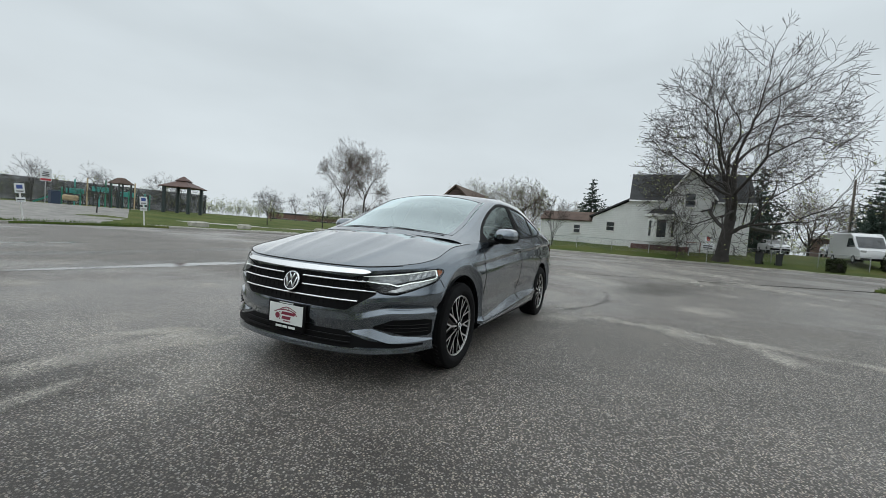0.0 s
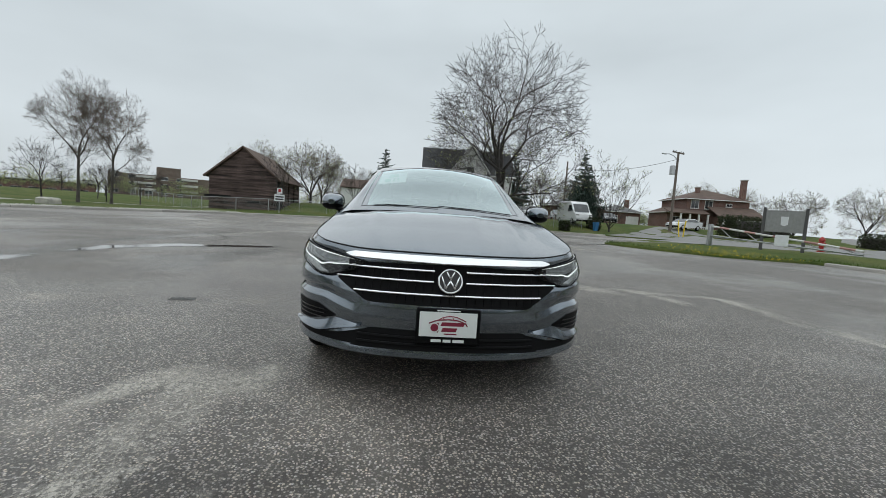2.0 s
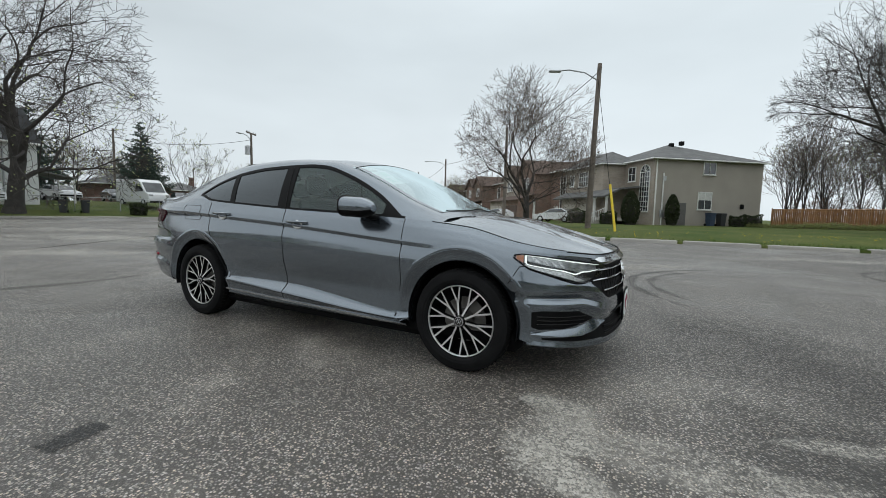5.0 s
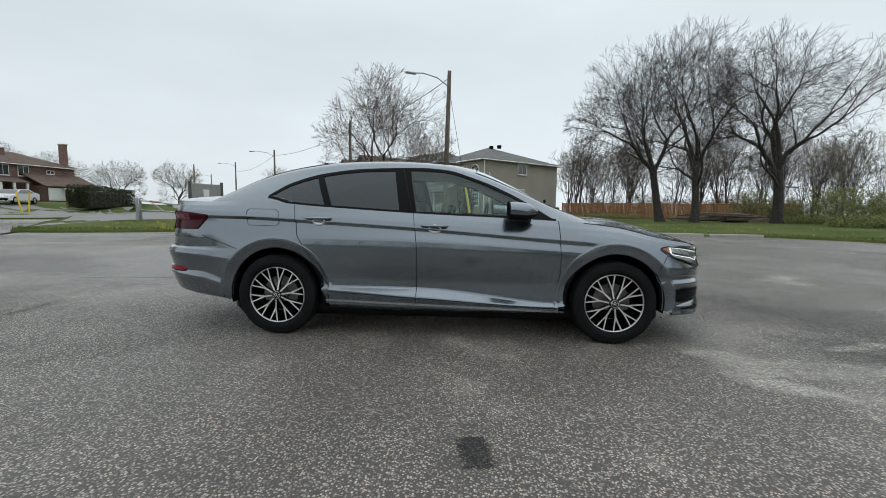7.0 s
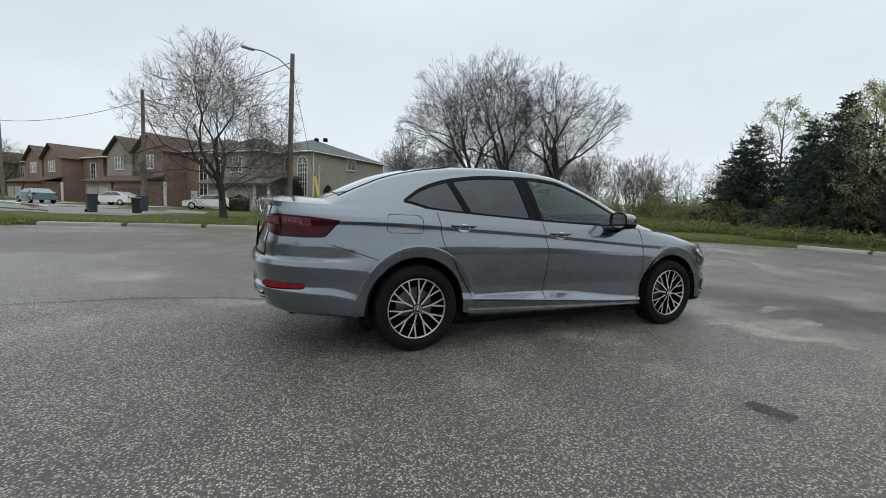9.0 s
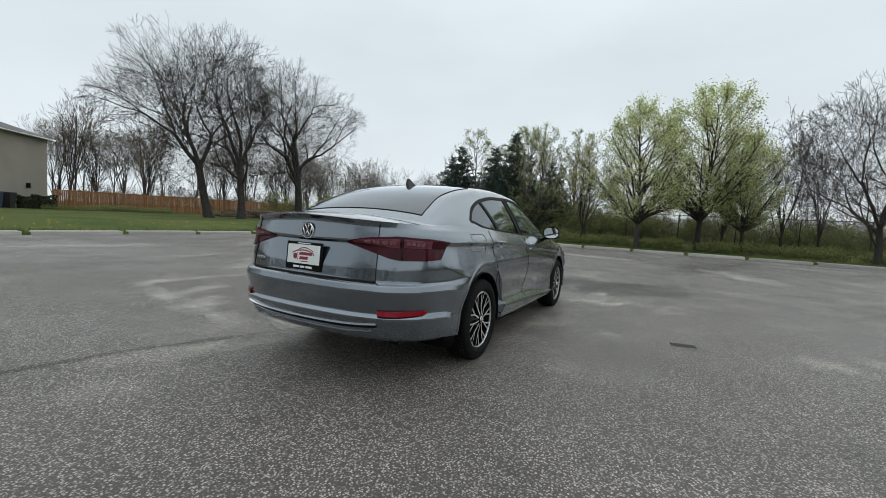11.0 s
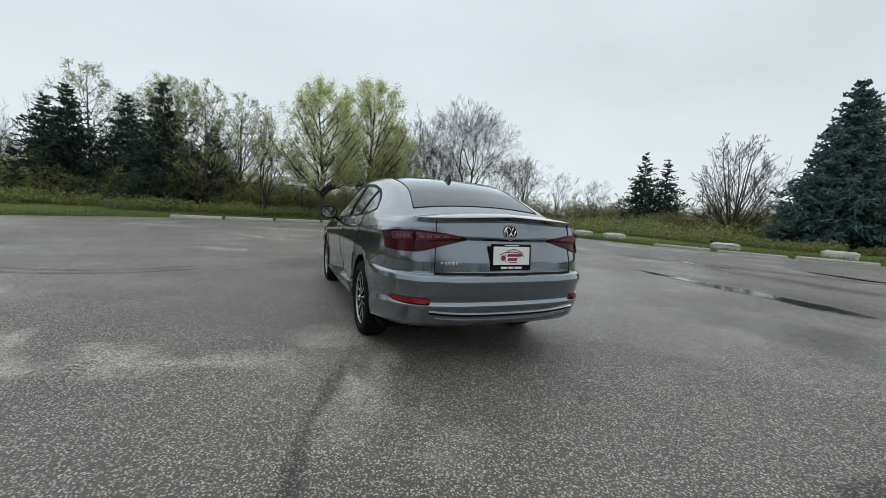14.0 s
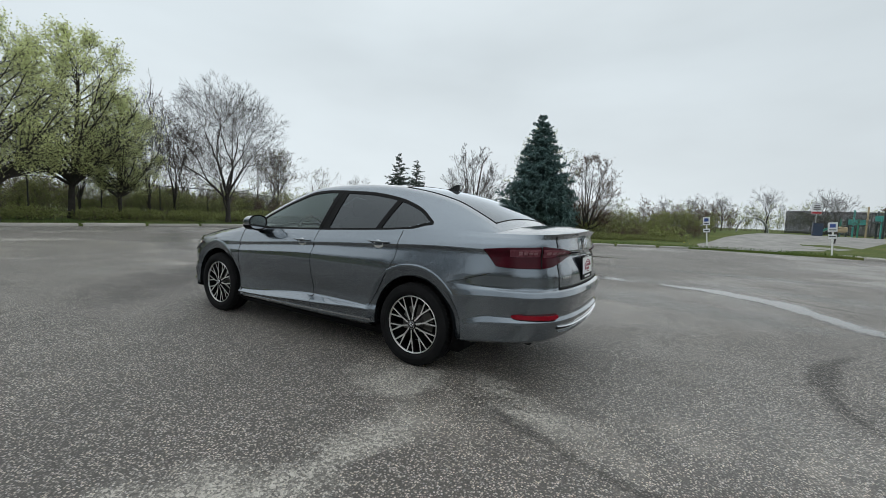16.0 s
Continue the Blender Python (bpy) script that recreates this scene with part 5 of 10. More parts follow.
def leaf_material(name, colour, random_by=0.3, through_light=0.35):
    m, n, l, p = material(name)
    g = n.new("ShaderNodeNewGeometry")
    r = n.new("ShaderNodeMapRange")
    r.inputs["To Min"].default_value, r.inputs["To Max"].default_value = 1 - random_by, 1 + random_by
    l.new(g.outputs["Random Per Island"], r.inputs["Value"])
    s = n.new("ShaderNodeVectorMath")
    s.operation = "SCALE"
    s.inputs[0].default_value = colour
    l.new(r.outputs[0], s.inputs["Scale"])
    l.new(s.outputs[0], p.inputs["Base Color"])
    p.inputs["Roughness"].default_value = 0.7
    p.inputs["Specular IOR Level"].default_value = 0.2
    t = n.new("ShaderNodeBsdfTranslucent")
    l.new(s.outputs[0], t.inputs["Color"])
    x = n.new("ShaderNodeMixShader")
    x.inputs[0].default_value = through_light
    l.new(p.outputs[0], x.inputs[1])
    l.new(t.outputs[0], x.inputs[2])
    l.new(x.outputs[0], n["Material Output"].inputs["Surface"])
    return m


LEAF_SPRING = leaf_material("spring_leaves", (0.60, 0.64, 0.32), 0.3, 0.5)
LEAF_PALE = leaf_material("pale_buds", (0.36, 0.40, 0.19))
LEAF_YELLOW = leaf_material("yellow_buds", (0.34, 0.32, 0.08))
LEAF_BROWN = leaf_material("dry_leaves", (0.14, 0.085, 0.055))
NEEDLE = leaf_material("dark_needles", (0.05, 0.074, 0.06), 0.4, 0.1)
NEEDLE_BLUE = leaf_material("blue_needles", (0.105, 0.17, 0.165), 0.45, 0.1)
BRUSH_LEAF = leaf_material("brush_leaves", (0.24, 0.265, 0.10))
HEDGE_LEAF = leaf_material("hedge_leaves", (0.035, 0.045, 0.02), 0.45, 0.15)


def mesh_of(name, verts, quads, mat, smooth=True):
    me = bpy.data.meshes.new(name)
    verts, quads = np.asarray(verts, np.float32), np.asarray(quads, np.int32)
    me.vertices.add(len(verts))
    me.vertices.foreach_set("co", verts.ravel())
    me.loops.add(quads.size)
    me.loops.foreach_set("vertex_index", quads.ravel())
    me.polygons.add(len(quads))
    k = quads.shape[1]
    me.polygons.foreach_set("loop_start", np.arange(0, quads.size, k, dtype=np.int32))
    me.polygons.foreach_set("loop_total", np.full(len(quads), k, np.int32))
    if smooth:
        me.polygons.foreach_set("use_smooth", np.ones(len(quads), bool))
    me.materials.append(mat)
    me.update(calc_edges=True)
    return me


def tubes(paths, radii, sides):
    """Tubes along many paths at once: paths (B, n, 3), radii (B, n)."""
    paths, radii = np.asarray(paths, float), np.asarray(radii, float)
    b, n, _ = paths.shape
    way = np.gradient(paths, axis=1)
    way /= np.linalg.norm(way, axis=2, keepdims=True) + 1e-9
    ref = np.where(np.abs(way[:, :1, 2:]) > 0.8, np.array([1.0, 0.1, 0.0]), np.array([0.1, 0.2, 1.0]))
    u = np.cross(way, np.broadcast_to(ref, way.shape))
    u /= np.linalg.norm(u, axis=2, keepdims=True) + 1e-9
    w = np.cross(way, u)
    a = np.arange(sides) * 2 * np.pi / sides
    ring = paths[:, :, None] + radii[:, :, None, None] * (u[:, :, None] * np.cos(a)[None, None, :, None] + w[:, :, None] * np.sin(a)[None, None, :, None])
    base = (np.arange(b)[:, None, None] * n + np.arange(n - 1)[None, :, None]) * sides
    k = np.arange(sides)[None, None]
    kk = (np.arange(sides) + 1)[None, None] % sides
    quads = np.stack([base + k, base + kk, base + sides + kk, base + sides + k], -1)
    return ring.reshape(-1, 3), quads.reshape(-1, 4)


def joined(pieces):
    verts, quads, off = [], [], 0
    for v, q in pieces:
        verts.append(v)
        quads.append(q + off)
        off += len(v)
    return np.concatenate(verts), np.concatenate(quads)


def branch_paths(rng, start, way, length, n, wander, lift):
    """Curved paths from starts (B, 3) along ways (B, 3)."""
    b = len(start)
    pts, d = [start], way / (np.linalg.norm(way, axis=1, keepdims=True) + 1e-9)
    step = (length / (n - 1))[:, None]
    for k in range(n - 1):
        d = d + rng.normal(0, wander, (b, 3)) + np.array([0, 0, lift])
        d /= np.linalg.norm(d, axis=1, keepdims=True)
        pts.append(pts[-1] + d * step)
    return np.stack(pts, 1)


def offshoots(rng, paths, radii, count, lo, hi, angle, shorten, n, wander, lift, thin, length):
    """Side branches from each path; returns their paths and radii."""
    b, m, _ = paths.shape
    parent = np.repeat(np.arange(b), count)
    t = rng.uniform(lo, hi, b * count)
    f = t * (m - 1)
    i = np.minimum(f.astype(int), m - 2)
    w = (f - i)[:, None]
    start = paths[parent, i] * (1 - w) + paths[parent, i + 1] * w
    r0 = radii[parent, i] * (1 - w[:, 0]) + radii[parent, i + 1] * w[:, 0]
    way = paths[parent, i + 1] - paths[parent, i]
    way /= np.linalg.norm(way, axis=1, keepdims=True) + 1e-9
    side = rng.normal(0, 1, way.shape)
    side -= way * (side * way).sum(1, keepdims=True)
    side /= np.linalg.norm(side, axis=1, keepdims=True) + 1e-9
    a = rng.uniform(angle[0], angle[1], len(parent))[:, None]
    d = way * np.cos(a) + side * np.sin(a)
    ln = length[parent] * rng.uniform(shorten[0], shorten[1], len(parent)) * (1.15 - 0.55 * t)
    p = branch_paths(rng, start, d, ln, n, wander, lift)
    r = np.clip(r0 * thin, 0.004, None)[:, None] * np.linspace(1, 0.35, n)[None]
    return p, r, ln


def bare_tree(seed, height, trunk, fork, limbs, spread, twig=0.0065, fine=4, lift=0.05, wander=0.10, lean=(0, 0), sway=(0, 0), sub=(7, 6), limb_from=0.55, twig_len=(0.3, 0.6), oval=0.0):
    """Verts and quads of a trunk with limbs, and of its fine crown; also the tips of the twigs."""
    rng = np.random.default_rng(seed)
    n0 = 7
    stem = branch_paths(rng, np.array([[0, 0, -0.15]]), np.array([[lean[0], lean[1], 1.0]]), np.array([height * fork]), n0, 0.035, 0.03)
    stem_r = (trunk * np.array([1.45, 1.08, 0.95, 0.9, 0.84, 0.78, 0.66]))[None]
    wood = [tubes(stem, stem_r, 10)]
    # limbs
    top, crown_len = stem[0, -1], height * (1 - fork)
    k = np.arange(limbs)
    az = k * 2.4 + rng.uniform(-0.4, 0.4, limbs)
    tilt = rng.uniform(0.15, 1.0, limbs) * spread
    tilt[0] = 0.12
    ways = np.stack([np.cos(az) * np.sin(tilt) + sway[0], np.sin(az) * np.sin(tilt) + sway[1], np.cos(tilt)], 1)
    at = np.clip(rng.uniform(limb_from, 1.0, limbs), 0, 1)
    at[0] = 1.0
    idx = np.clip((at * (n0 - 1)).astype(int), 0, n0 - 1)
    start = stem[0, idx]
    length = crown_len * rng.uniform(0.80, 1.08, limbs) + (top[2] - start[:, 2]) * 0.7
    if oval:
        f = (at - limb_from) / (1 - limb_from)
        tilt = 1.25 - 0.85 * f + rng.uniform(-0.15, 0.15, limbs)
        ways = np.stack([np.cos(az) * np.sin(tilt), np.sin(az) * np.sin(tilt), np.cos(tilt)], 1)
        length = np.maximum(oval * (0.78 + 0.9 * f - 1.2 * f * f) / np.maximum(np.sin(tilt), 0.55), crown_len * 0.7) * rng.uniform(0.85, 1.1, limbs)
    l1 = branch_paths(rng, start, ways, length, 8, wander, lift)
    r1 = (stem_r[0, idx] * rng.uniform(0.36, 0.58, limbs))[:, None] * np.linspace(1, 0.22, 8)[None]
    wood.append(tubes(l1, r1, 7))
    l2, r2, n2 = offshoots(rng, l1, r1, sub[0], 0.22, 0.97, (0.45, 1.0), (0.32, 0.60), 6, wander * 1.1, lift * 0.8, 0.60, length)
    wood.append(tubes(l2, r2, 5))
    l3, r3, n3 = offshoots(rng, l2, r2, sub[1], 0.2, 1.0, (0.4, 1.0), (0.35, 0.70), 5, wander * 1.2, lift * 0.8, 0.55, n2)
    r3 = np.maximum(r3, twig)
    fine_parts = [tubes(l3, r3, 4)]
    l4, r4, n4 = offshoots(rng, l3, r3, fine, 0.2, 1.0, (0.35, 0.95), twig_len, 4, wander * 1.2, lift, 0.6, n3)
    r4 = np.maximum(np.minimum(r4, twig * 1.1), twig * 0.75)
    fine_parts.append(tubes(l4, r4, 3))
    tips = np.concatenate([l4[:, -1], l4[:, -2], l4[:, 1]])
    return (wood[0], joined(wood[1:])), joined(fine_parts), tips


def forked_tree(seed, height, trunk, base=0.24, levels=6, spread=0.5, twig=0.009, lean=(0, 0), lift=0.02, wander=0.10, first=4, ratio=0.74, girth=0.4):
    """A bare tree whose limbs fork again and again towards a rounded outline of fine twigs."""
    rng = np.random.default_rng(seed)
    stem = branch_paths(rng, np.array([[0, 0, -0.15]]), np.array([[lean[0], lean[1], 1.0]]), np.array([height * base]), 7, 0.03, 0.02)
    stem_r = (trunk * np.array([1.5, 1.1, 0.97, 0.92, 0.88, 0.86, 0.84]))[None]
    paths, radii, length = stem, stem_r, np.array([height * base])
    step = height * (1 - base) * (1 - ratio) / (1 - ratio ** levels) * 1.25
    wood, fine, tips = [], [], []
    heart = np.array([lean[0] * height * 0.45, lean[1] * height * 0.45, height * 0.60])
    reach = np.array([girth, girth, 0.40]) * height
    for level in range(levels):
        new_p, new_r = [], []
        for kind, count, lo, hi, a0, a1, scale, thin in (("main", first if level == 0 else 2, 0.72, 1.0, 0.35 * spread, 1.05 * spread, 1.0, 0.64), ("side", 2 if level in (0, levels - 1) else 1, 0.45 if level == 0 else 0.3, 0.95, 1.0 * spread, 1.9 * spread, 0.7, 0.40)):
            b, m, _ = paths.shape
            parent = np.repeat(np.arange(b), count)
            t = rng.uniform(lo, hi, b * count)
            if kind == "main":
                t[::count] = 1.0
            g = t * (m - 1)
            i = np.minimum(g.astype(int), m - 2)
            w = (g - i)[:, None]
            start = paths[parent, i] * (1 - w) + paths[parent, i + 1] * w
            r0 = radii[parent, i] * (1 - w[:, 0]) + radii[parent, i + 1] * w[:, 0]
            way = paths[parent, i + 1] - paths[parent, i]
            way /= np.linalg.norm(way, axis=1, keepdims=True) + 1e-9
            turn = rng.uniform(0, 2 * np.pi, b)[parent] + np.tile(np.arange(count), b) * 2 * np.pi / count + rng.uniform(-0.5, 0.5, b * count)
            u = np.cross(way, np.array([0.31, 0.17, 0.94]) + 0 * way)
            u /= np.linalg.norm(u, axis=1, keepdims=True) + 1e-9
            v = np.cross(way, u)
            side = u * np.cos(turn)[:, None] + v * np.sin(turn)[:, None]
            a = rng.uniform(a0, a1, b * count)[:, None]
            ln = step * ratio ** level * scale * rng.uniform(0.75, 1.2, b * count)
            n = 6 if level < 3 else 4
            heading = way * np.cos(a) + side * np.sin(a)
            # keep within a rounded crown
            shape = np.where((start[:, 2] < heart[2])[:, None], np.array([girth, girth, 0.72]) * height, reach)
            p0, d0 = (start - heart) / shape, heading / shape
            qa, qb, qc = (d0 * d0).sum(1), (p0 * d0).sum(1), (p0 * p0).sum(1) - 1
            room = np.where(qc < 0, (-qb + np.sqrt(np.maximum(qb * qb - qa * qc, 0))) / qa, 0)
            ln = np.minimum(ln, np.maximum(room * rng.uniform(0.72, 1.08, b * count), 0.028 * height))
            p = branch_paths(rng, start, heading, ln, n, wander, lift)
            r = np.maximum(r0 * thin, twig)[:, None] * np.linspace(1, 0.76, n)[None]
            new_p.append(p)
            new_r.append(np.maximum(r, twig * 0.8))
        paths, radii = np.concatenate(new_p), np.concatenate(new_r)
        (wood if level < levels - 2 else fine).append(tubes(paths, radii, 7 if level < 2 else 4 if level < 4 else 3))
        if level >= levels - 2:
            tips.append(paths[:, -1])
    return (tubes(stem, stem_r, 10), joined(wood)), joined(fine), np.concatenate(tips)


def crown_tree(seed, height, trunk, base, width, limbs, rise=1.1, twig=0.006, sub=(6, 5), fine=3, jag=0.12, stems=1, wander=0.05, twig_len=(0.3, 0.6)):
    """A tree with a leader and straight ascending limbs that end on a rounded, slightly ragged crown."""
    rng = np.random.default_rng(seed)
    n0 = 12
    wood, start, target, r_from = [], [], [], []
    for s in range(stems):
        a = 2 * math.pi * s / max(stems, 1)
        way = np.array([[math.cos(a) * 0.16, math.sin(a) * 0.16, 1.0]]) if stems > 1 else np.array([[0.0, 0.0, 1.0]])
        stem = branch_paths(rng, np.array([[0, 0, -0.15]]), way, np.array([height * 0.93]), n0, 0.028, 0.02)
        stem_r = (trunk * np.concatenate([[1.4, 1.05], np.linspace(0.95, 0.12, n0 - 2)]))[None]
        wood.append(tubes(stem, stem_r, 9))
        m = limbs // stems
        f = (np.arange(m) + rng.uniform(0, 1, m)) / m
        az = np.arange(m) * 2.4 + rng.uniform(-0.5, 0.5, m) + s
        top = height * (base + (1 - base) * (0.10 + 0.92 * f))
        reach = width / 2 * np.sin(np.pi * np.clip(0.17 + 0.80 * f, 0, 1)) ** 0.75 * rng.uniform(1 - 2 * jag, 1 + jag, m)
        z0 = np.maximum(top - reach * rise * rng.uniform(0.85, 1.2, m), height * base * rng.uniform(0.75, 1.05, m))
        g = np.clip((z0 + 0.15) / (height * 0.93 + 0.15), 0, 0.98) * (n0 - 1)
        i = np.minimum(g.astype(int), n0 - 2)
        w = (g - i)[:, None]
        p = stem[0, i] * (1 - w) + stem[0, i + 1] * w
        start.append(p)
        r_from.append(stem_r[0, i] * (1 - w[:, 0]) + stem_r[0, i + 1] * w[:, 0])
        target.append(np.stack([p[:, 0] * 0.5 + reach * np.cos(az), p[:, 1] * 0.5 + reach * np.sin(az), top], 1))
    start, target, r_from = np.concatenate(start), np.concatenate(target), np.concatenate(r_from)
    mid = start * 0.5 + target * 0.5 + np.stack([(target - start)[:, 0] * 0.10, (target - start)[:, 1] * 0.10, -0.06 * (target - start)[:, 2]], 1)
    k = np.linspace(0, 1, 9)[None, :, None]
    l1 = start[:, None] * (1 - k) ** 2 + 2 * mid[:, None] * k * (1 - k) + target[:, None] * k ** 2
    length = np.linalg.norm(target - start, axis=1)
    l1 = l1 + np.cumsum(rng.normal(0, wander * 0.22, l1.shape), axis=1) * length[:, None, None] * 0.35
    r1 = np.maximum(r_from * 0.55, twig * 1.6)[:, None] * np.linspace(1, 0.25, 9)[None]
    l2, r2, n2 = offshoots(rng, l1, r1, sub[0], 0.22, 1.0, (0.35, 0.85), (0.22, 0.45), 6, wander, 0.035, 0.6, length)
    l3, r3, n3 = offshoots(rng, l2, r2, sub[1], 0.2, 1.0, (0.35, 0.85), (0.35, 0.7), 4, wander, 0.03, 0.6, n2)
    r3 = np.maximum(r3, twig)
    l4, r4, n4 = offshoots(rng, l3, r3, fine, 0.2, 1.0, (0.3, 0.8), twig_len, 3, wander, 0.03, 0.6, n3)
    r4 = np.maximum(np.minimum(r4, twig), twig * 0.7)
    tips = np.concatenate([l4[:, -1], l3[:, -1], l4[:, 1]])
    return (joined(wood), joined([tubes(l1, r1, 6), tubes(l2, np.maximum(r2, twig), 4)])), joined([tubes(l3, r3, 3), tubes(l4, r4, 3)]), tips


def leaves(rng, centres, size, spread, each):
    """Small tilted leaf blades round points."""
    c = np.repeat(centres, each, axis=0) + rng.normal(0, spread, (len(centres) * each, 3))
    n = len(c)
    a = rng.normal(0, 1, (n, 3))
    a /= np.linalg.norm(a, axis=1, keepdims=True)
    b = np.cross(a, rng.normal(0, 1, (n, 3)))
    b /= np.linalg.norm(b, axis=1, keepdims=True) + 1e-9
    s = (size * rng.uniform(0.6, 1.3, n))[:, None]
    fold = np.cross(a, b) * s * 0.25
    verts = np.stack([c - a * s, c - b * s * 0.6 + fold, c + a * s, c + b * s * 0.6 + fold], 1).reshape(-1, 3)
    return verts, np.arange(n * 4).reshape(-1, 4)


def tree_thing(name, label, wood, crown, bark, twigs, leaf=None, leaf_mat=None, group=""):
    t = thing(name, label, "tree", group)
    for nm, data, mat, kd in (("trunk", wood[0], bark, ""), ("branchwork", wood[1], bark, "stuff"), ("crown", crown, twigs, "stuff")):
        ob = tagged(new(nm, mesh_of(nm, *data, mat)), kind=kd)
        ob.parent = t
    if leaf is not None:
        ob = tagged(new("foliage", mesh_of("foliage", *leaf, leaf_mat, False)), kind="stuff")
        ob.parent = t
    return t


def spruce(seed, height, width, name, label, mat, droop=0.25, skirt=0.06, density=1.0, ragged=0.74):
    rng = np.random.default_rng(seed)
    t = thing(name, label, "conifer")
    stem = np.stack([np.zeros(6), np.zeros(6), np.linspace(-0.1, height, 6)], 1)[None]
    ob = new("trunk", mesh_of("trunk", *tubes(stem, np.linspace(0.018 * height, 0.01, 6)[None], 8), BARK_DARK))
    ob.parent = t
    starts, ways, lens = [], [], []
    tiers = int(height * 3.3)
    for k in range(tiers):
        f = skirt + (0.985 - skirt) * k / tiers
        z = height * f
        reach = width * 0.5 * (1 - f) ** 0.80 * rng.uniform(0.86, 1.1) + 0.05
        m = max(6, int((9 + 13 * (1 - f)) * density))
        for j in range(m):
            a = 2 * math.pi * (j + rng.uniform(-0.3, 0.3)) / m + k * 1.9
            starts.append((0, 0, min(z + rng.uniform(-0.9, 0.9) * height / tiers, height * 0.99)))
            ways.append((math.cos(a), math.sin(a), rng.uniform(0.0, 0.35) - droop * (1 - f)))
            lens.append(reach * rng.uniform(ragged, 1.1))
    starts, ways, lens = np.array(starts), np.array(ways, float), np.array(lens)
    l1 = branch_paths(rng, starts, ways, lens, 6, 0.05, 0.015)
    r1 = np.linspace(0.022, 0.006, 6)[None] * np.ones((len(l1), 1))
    pieces = [tubes(l1, r1, 3)]
    l2, r2, n2 = offshoots(rng, l1, r1 + 0.02, int(17 * density), 0.12, 1.0, (0.5, 1.1), ((0.13, 0.30) if height > 6 else (0.24, 0.5)), 4, 0.06, -0.03, 1.0, np.maximum(lens, 0.5))
    r2 = np.array([0.028, 0.042, 0.034, 0.006])[None] * np.ones((len(l2), 1))
    pieces.append(tubes(l2, r2, 3))
    l3, r3, n3 = offshoots(rng, l2, r2, 3, 0.15, 0.9, (0.6, 1.1), (0.3, 0.6), 3, 0.05, 0.0, 1.0, n2)
    pieces.append(tubes(l3, np.array([0.020, 0.024, 0.005])[None] * np.ones((len(l3), 1)), 3))
    ob = tagged(new("foliage", mesh_of("foliage", *joined(pieces), mat)), kind="stuff")
    ob.parent = t
    return t


def thicket(seed, count, area, height, name, label, stems=TWIG_BROWN, leaf_mat=None, leaf_size=0.05, leaf_each=2, category="shrub", branchy=6):
    """One clump of brush: many thin stems that branch, some with small leaves. area: half lengths across."""
    rng = np.random.default_rng(seed)
    x, y = rng.uniform(-area[0], area[0], count), rng.uniform(-area[1], area[1], count)
    start = np.stack([x, y, np.full(count, -0.1)], 1)
    ways = np.stack([rng.normal(0, 0.22, count), rng.normal(0, 0.22, count), np.ones(count)], 1)
    h = height * rng.uniform(0.45, 1.1, count) * (0.75 + 0.25 * np.sin(x * 1.3 + seed) * np.cos(y * 0.9))
    l1 = branch_paths(rng, start, ways, h, 5, 0.10, 0.03)
    r1 = (0.006 + 0.006 * h / height)[:, None] * np.linspace(1.2, 0.4, 5)[None] * max(1.0, height / 3.5)
    l2, r2, n2 = offshoots(rng, l1, r1, branchy, 0.2, 1.0, (0.3, 0.9), (0.25, 0.5), 4, 0.12, 0.06, 0.7, h)
    l3, r3, n3 = offshoots(rng, l2, np.maximum(r2, 0.006), 3, 0.3, 1.0, (0.3, 0.9), (0.3, 0.6), 3, 0.12, 0.05, 0.8, n2)
    t = thing(name, label, category)
    ob = tagged(new("brushwood", mesh_of("brushwood", *joined([tubes(l1, r1, 3), tubes(l2, np.maximum(r2, 0.006), 3), tubes(l3, np.maximum(r3, 0.005), 3)]), stems)), kind="stuff")
    ob.parent = t
    if leaf_mat:
        ob = tagged(new("foliage", mesh_of("foliage", *leaves(rng, np.concatenate([l3[:, -1], l2[:, -1]]), leaf_size, 0.10, leaf_each), leaf_mat, False)), kind="stuff")
        ob.parent = t
    return t


def stand(ob, x, y, turn_by=0.0, scale=1.0, z=None):
    ob.matrix_world = pose(x, y, (land(x, y) if z is None else z) - 0.03, 0, 0, turn_by) @ Matrix.Diagonal((scale, scale, scale, 1))
    return ob


def again(ob, x, y, turn_by=0.0, scale=1.0, z=None):
    c = copy_thing(ob, pose(0, 0, 0))
    return stand(c, x, y, turn_by, scale, z)


# the tall spreading tree before the white farmhouse
w_, c_, tips = forked_tree(11, 19.2, 0.50, 0.22, 7, 0.62, 0.014, (0.01, 0.07), 0.004, 0.14, 4, 0.84, 0.43)
rng_ = np.random.default_rng(5)
few = tips[(rng_.random(len(tips)) < 0.10) & (tips[:, 2] < 10)]
stand(tree_thing("bare_tree", "tall bare spreading tree with a few first leaves", w_, c_, BARK_DARK, TWIG, leaves(rng_, few, 0.09, 0.25, 2), LEAF_PALE), -38.6, 8.3, 0)

# three great bare trees before the board fence
big = []
for k, (x, y, h, tr, lean, az, sd) in enumerate(((16.9, 32.2, 16.0, 0.42, (-0.17, 0.11), 0.76, 21), (19.2, 31.2, 16.4, 0.40, (0.08, 0.02), 0.74, 22), (26.2, 31.7, 16.2, 0.50, (0.03, 0.0), 0.84, 23))):
    w_, c_, tips = forked_tree(sd, h, tr * 0.78, 0.31, 7, 0.70 * az, 0.0085, lean, 0.006, 0.13, 4, 0.84, 0.37)
    big.append(stand(tree_thing("bare_tree", "great bare tree with dark forked trunk beside the board fence", w_, c_, BARK_DARK, TWIG, group="great bare trees"), x, y, 40 * k))

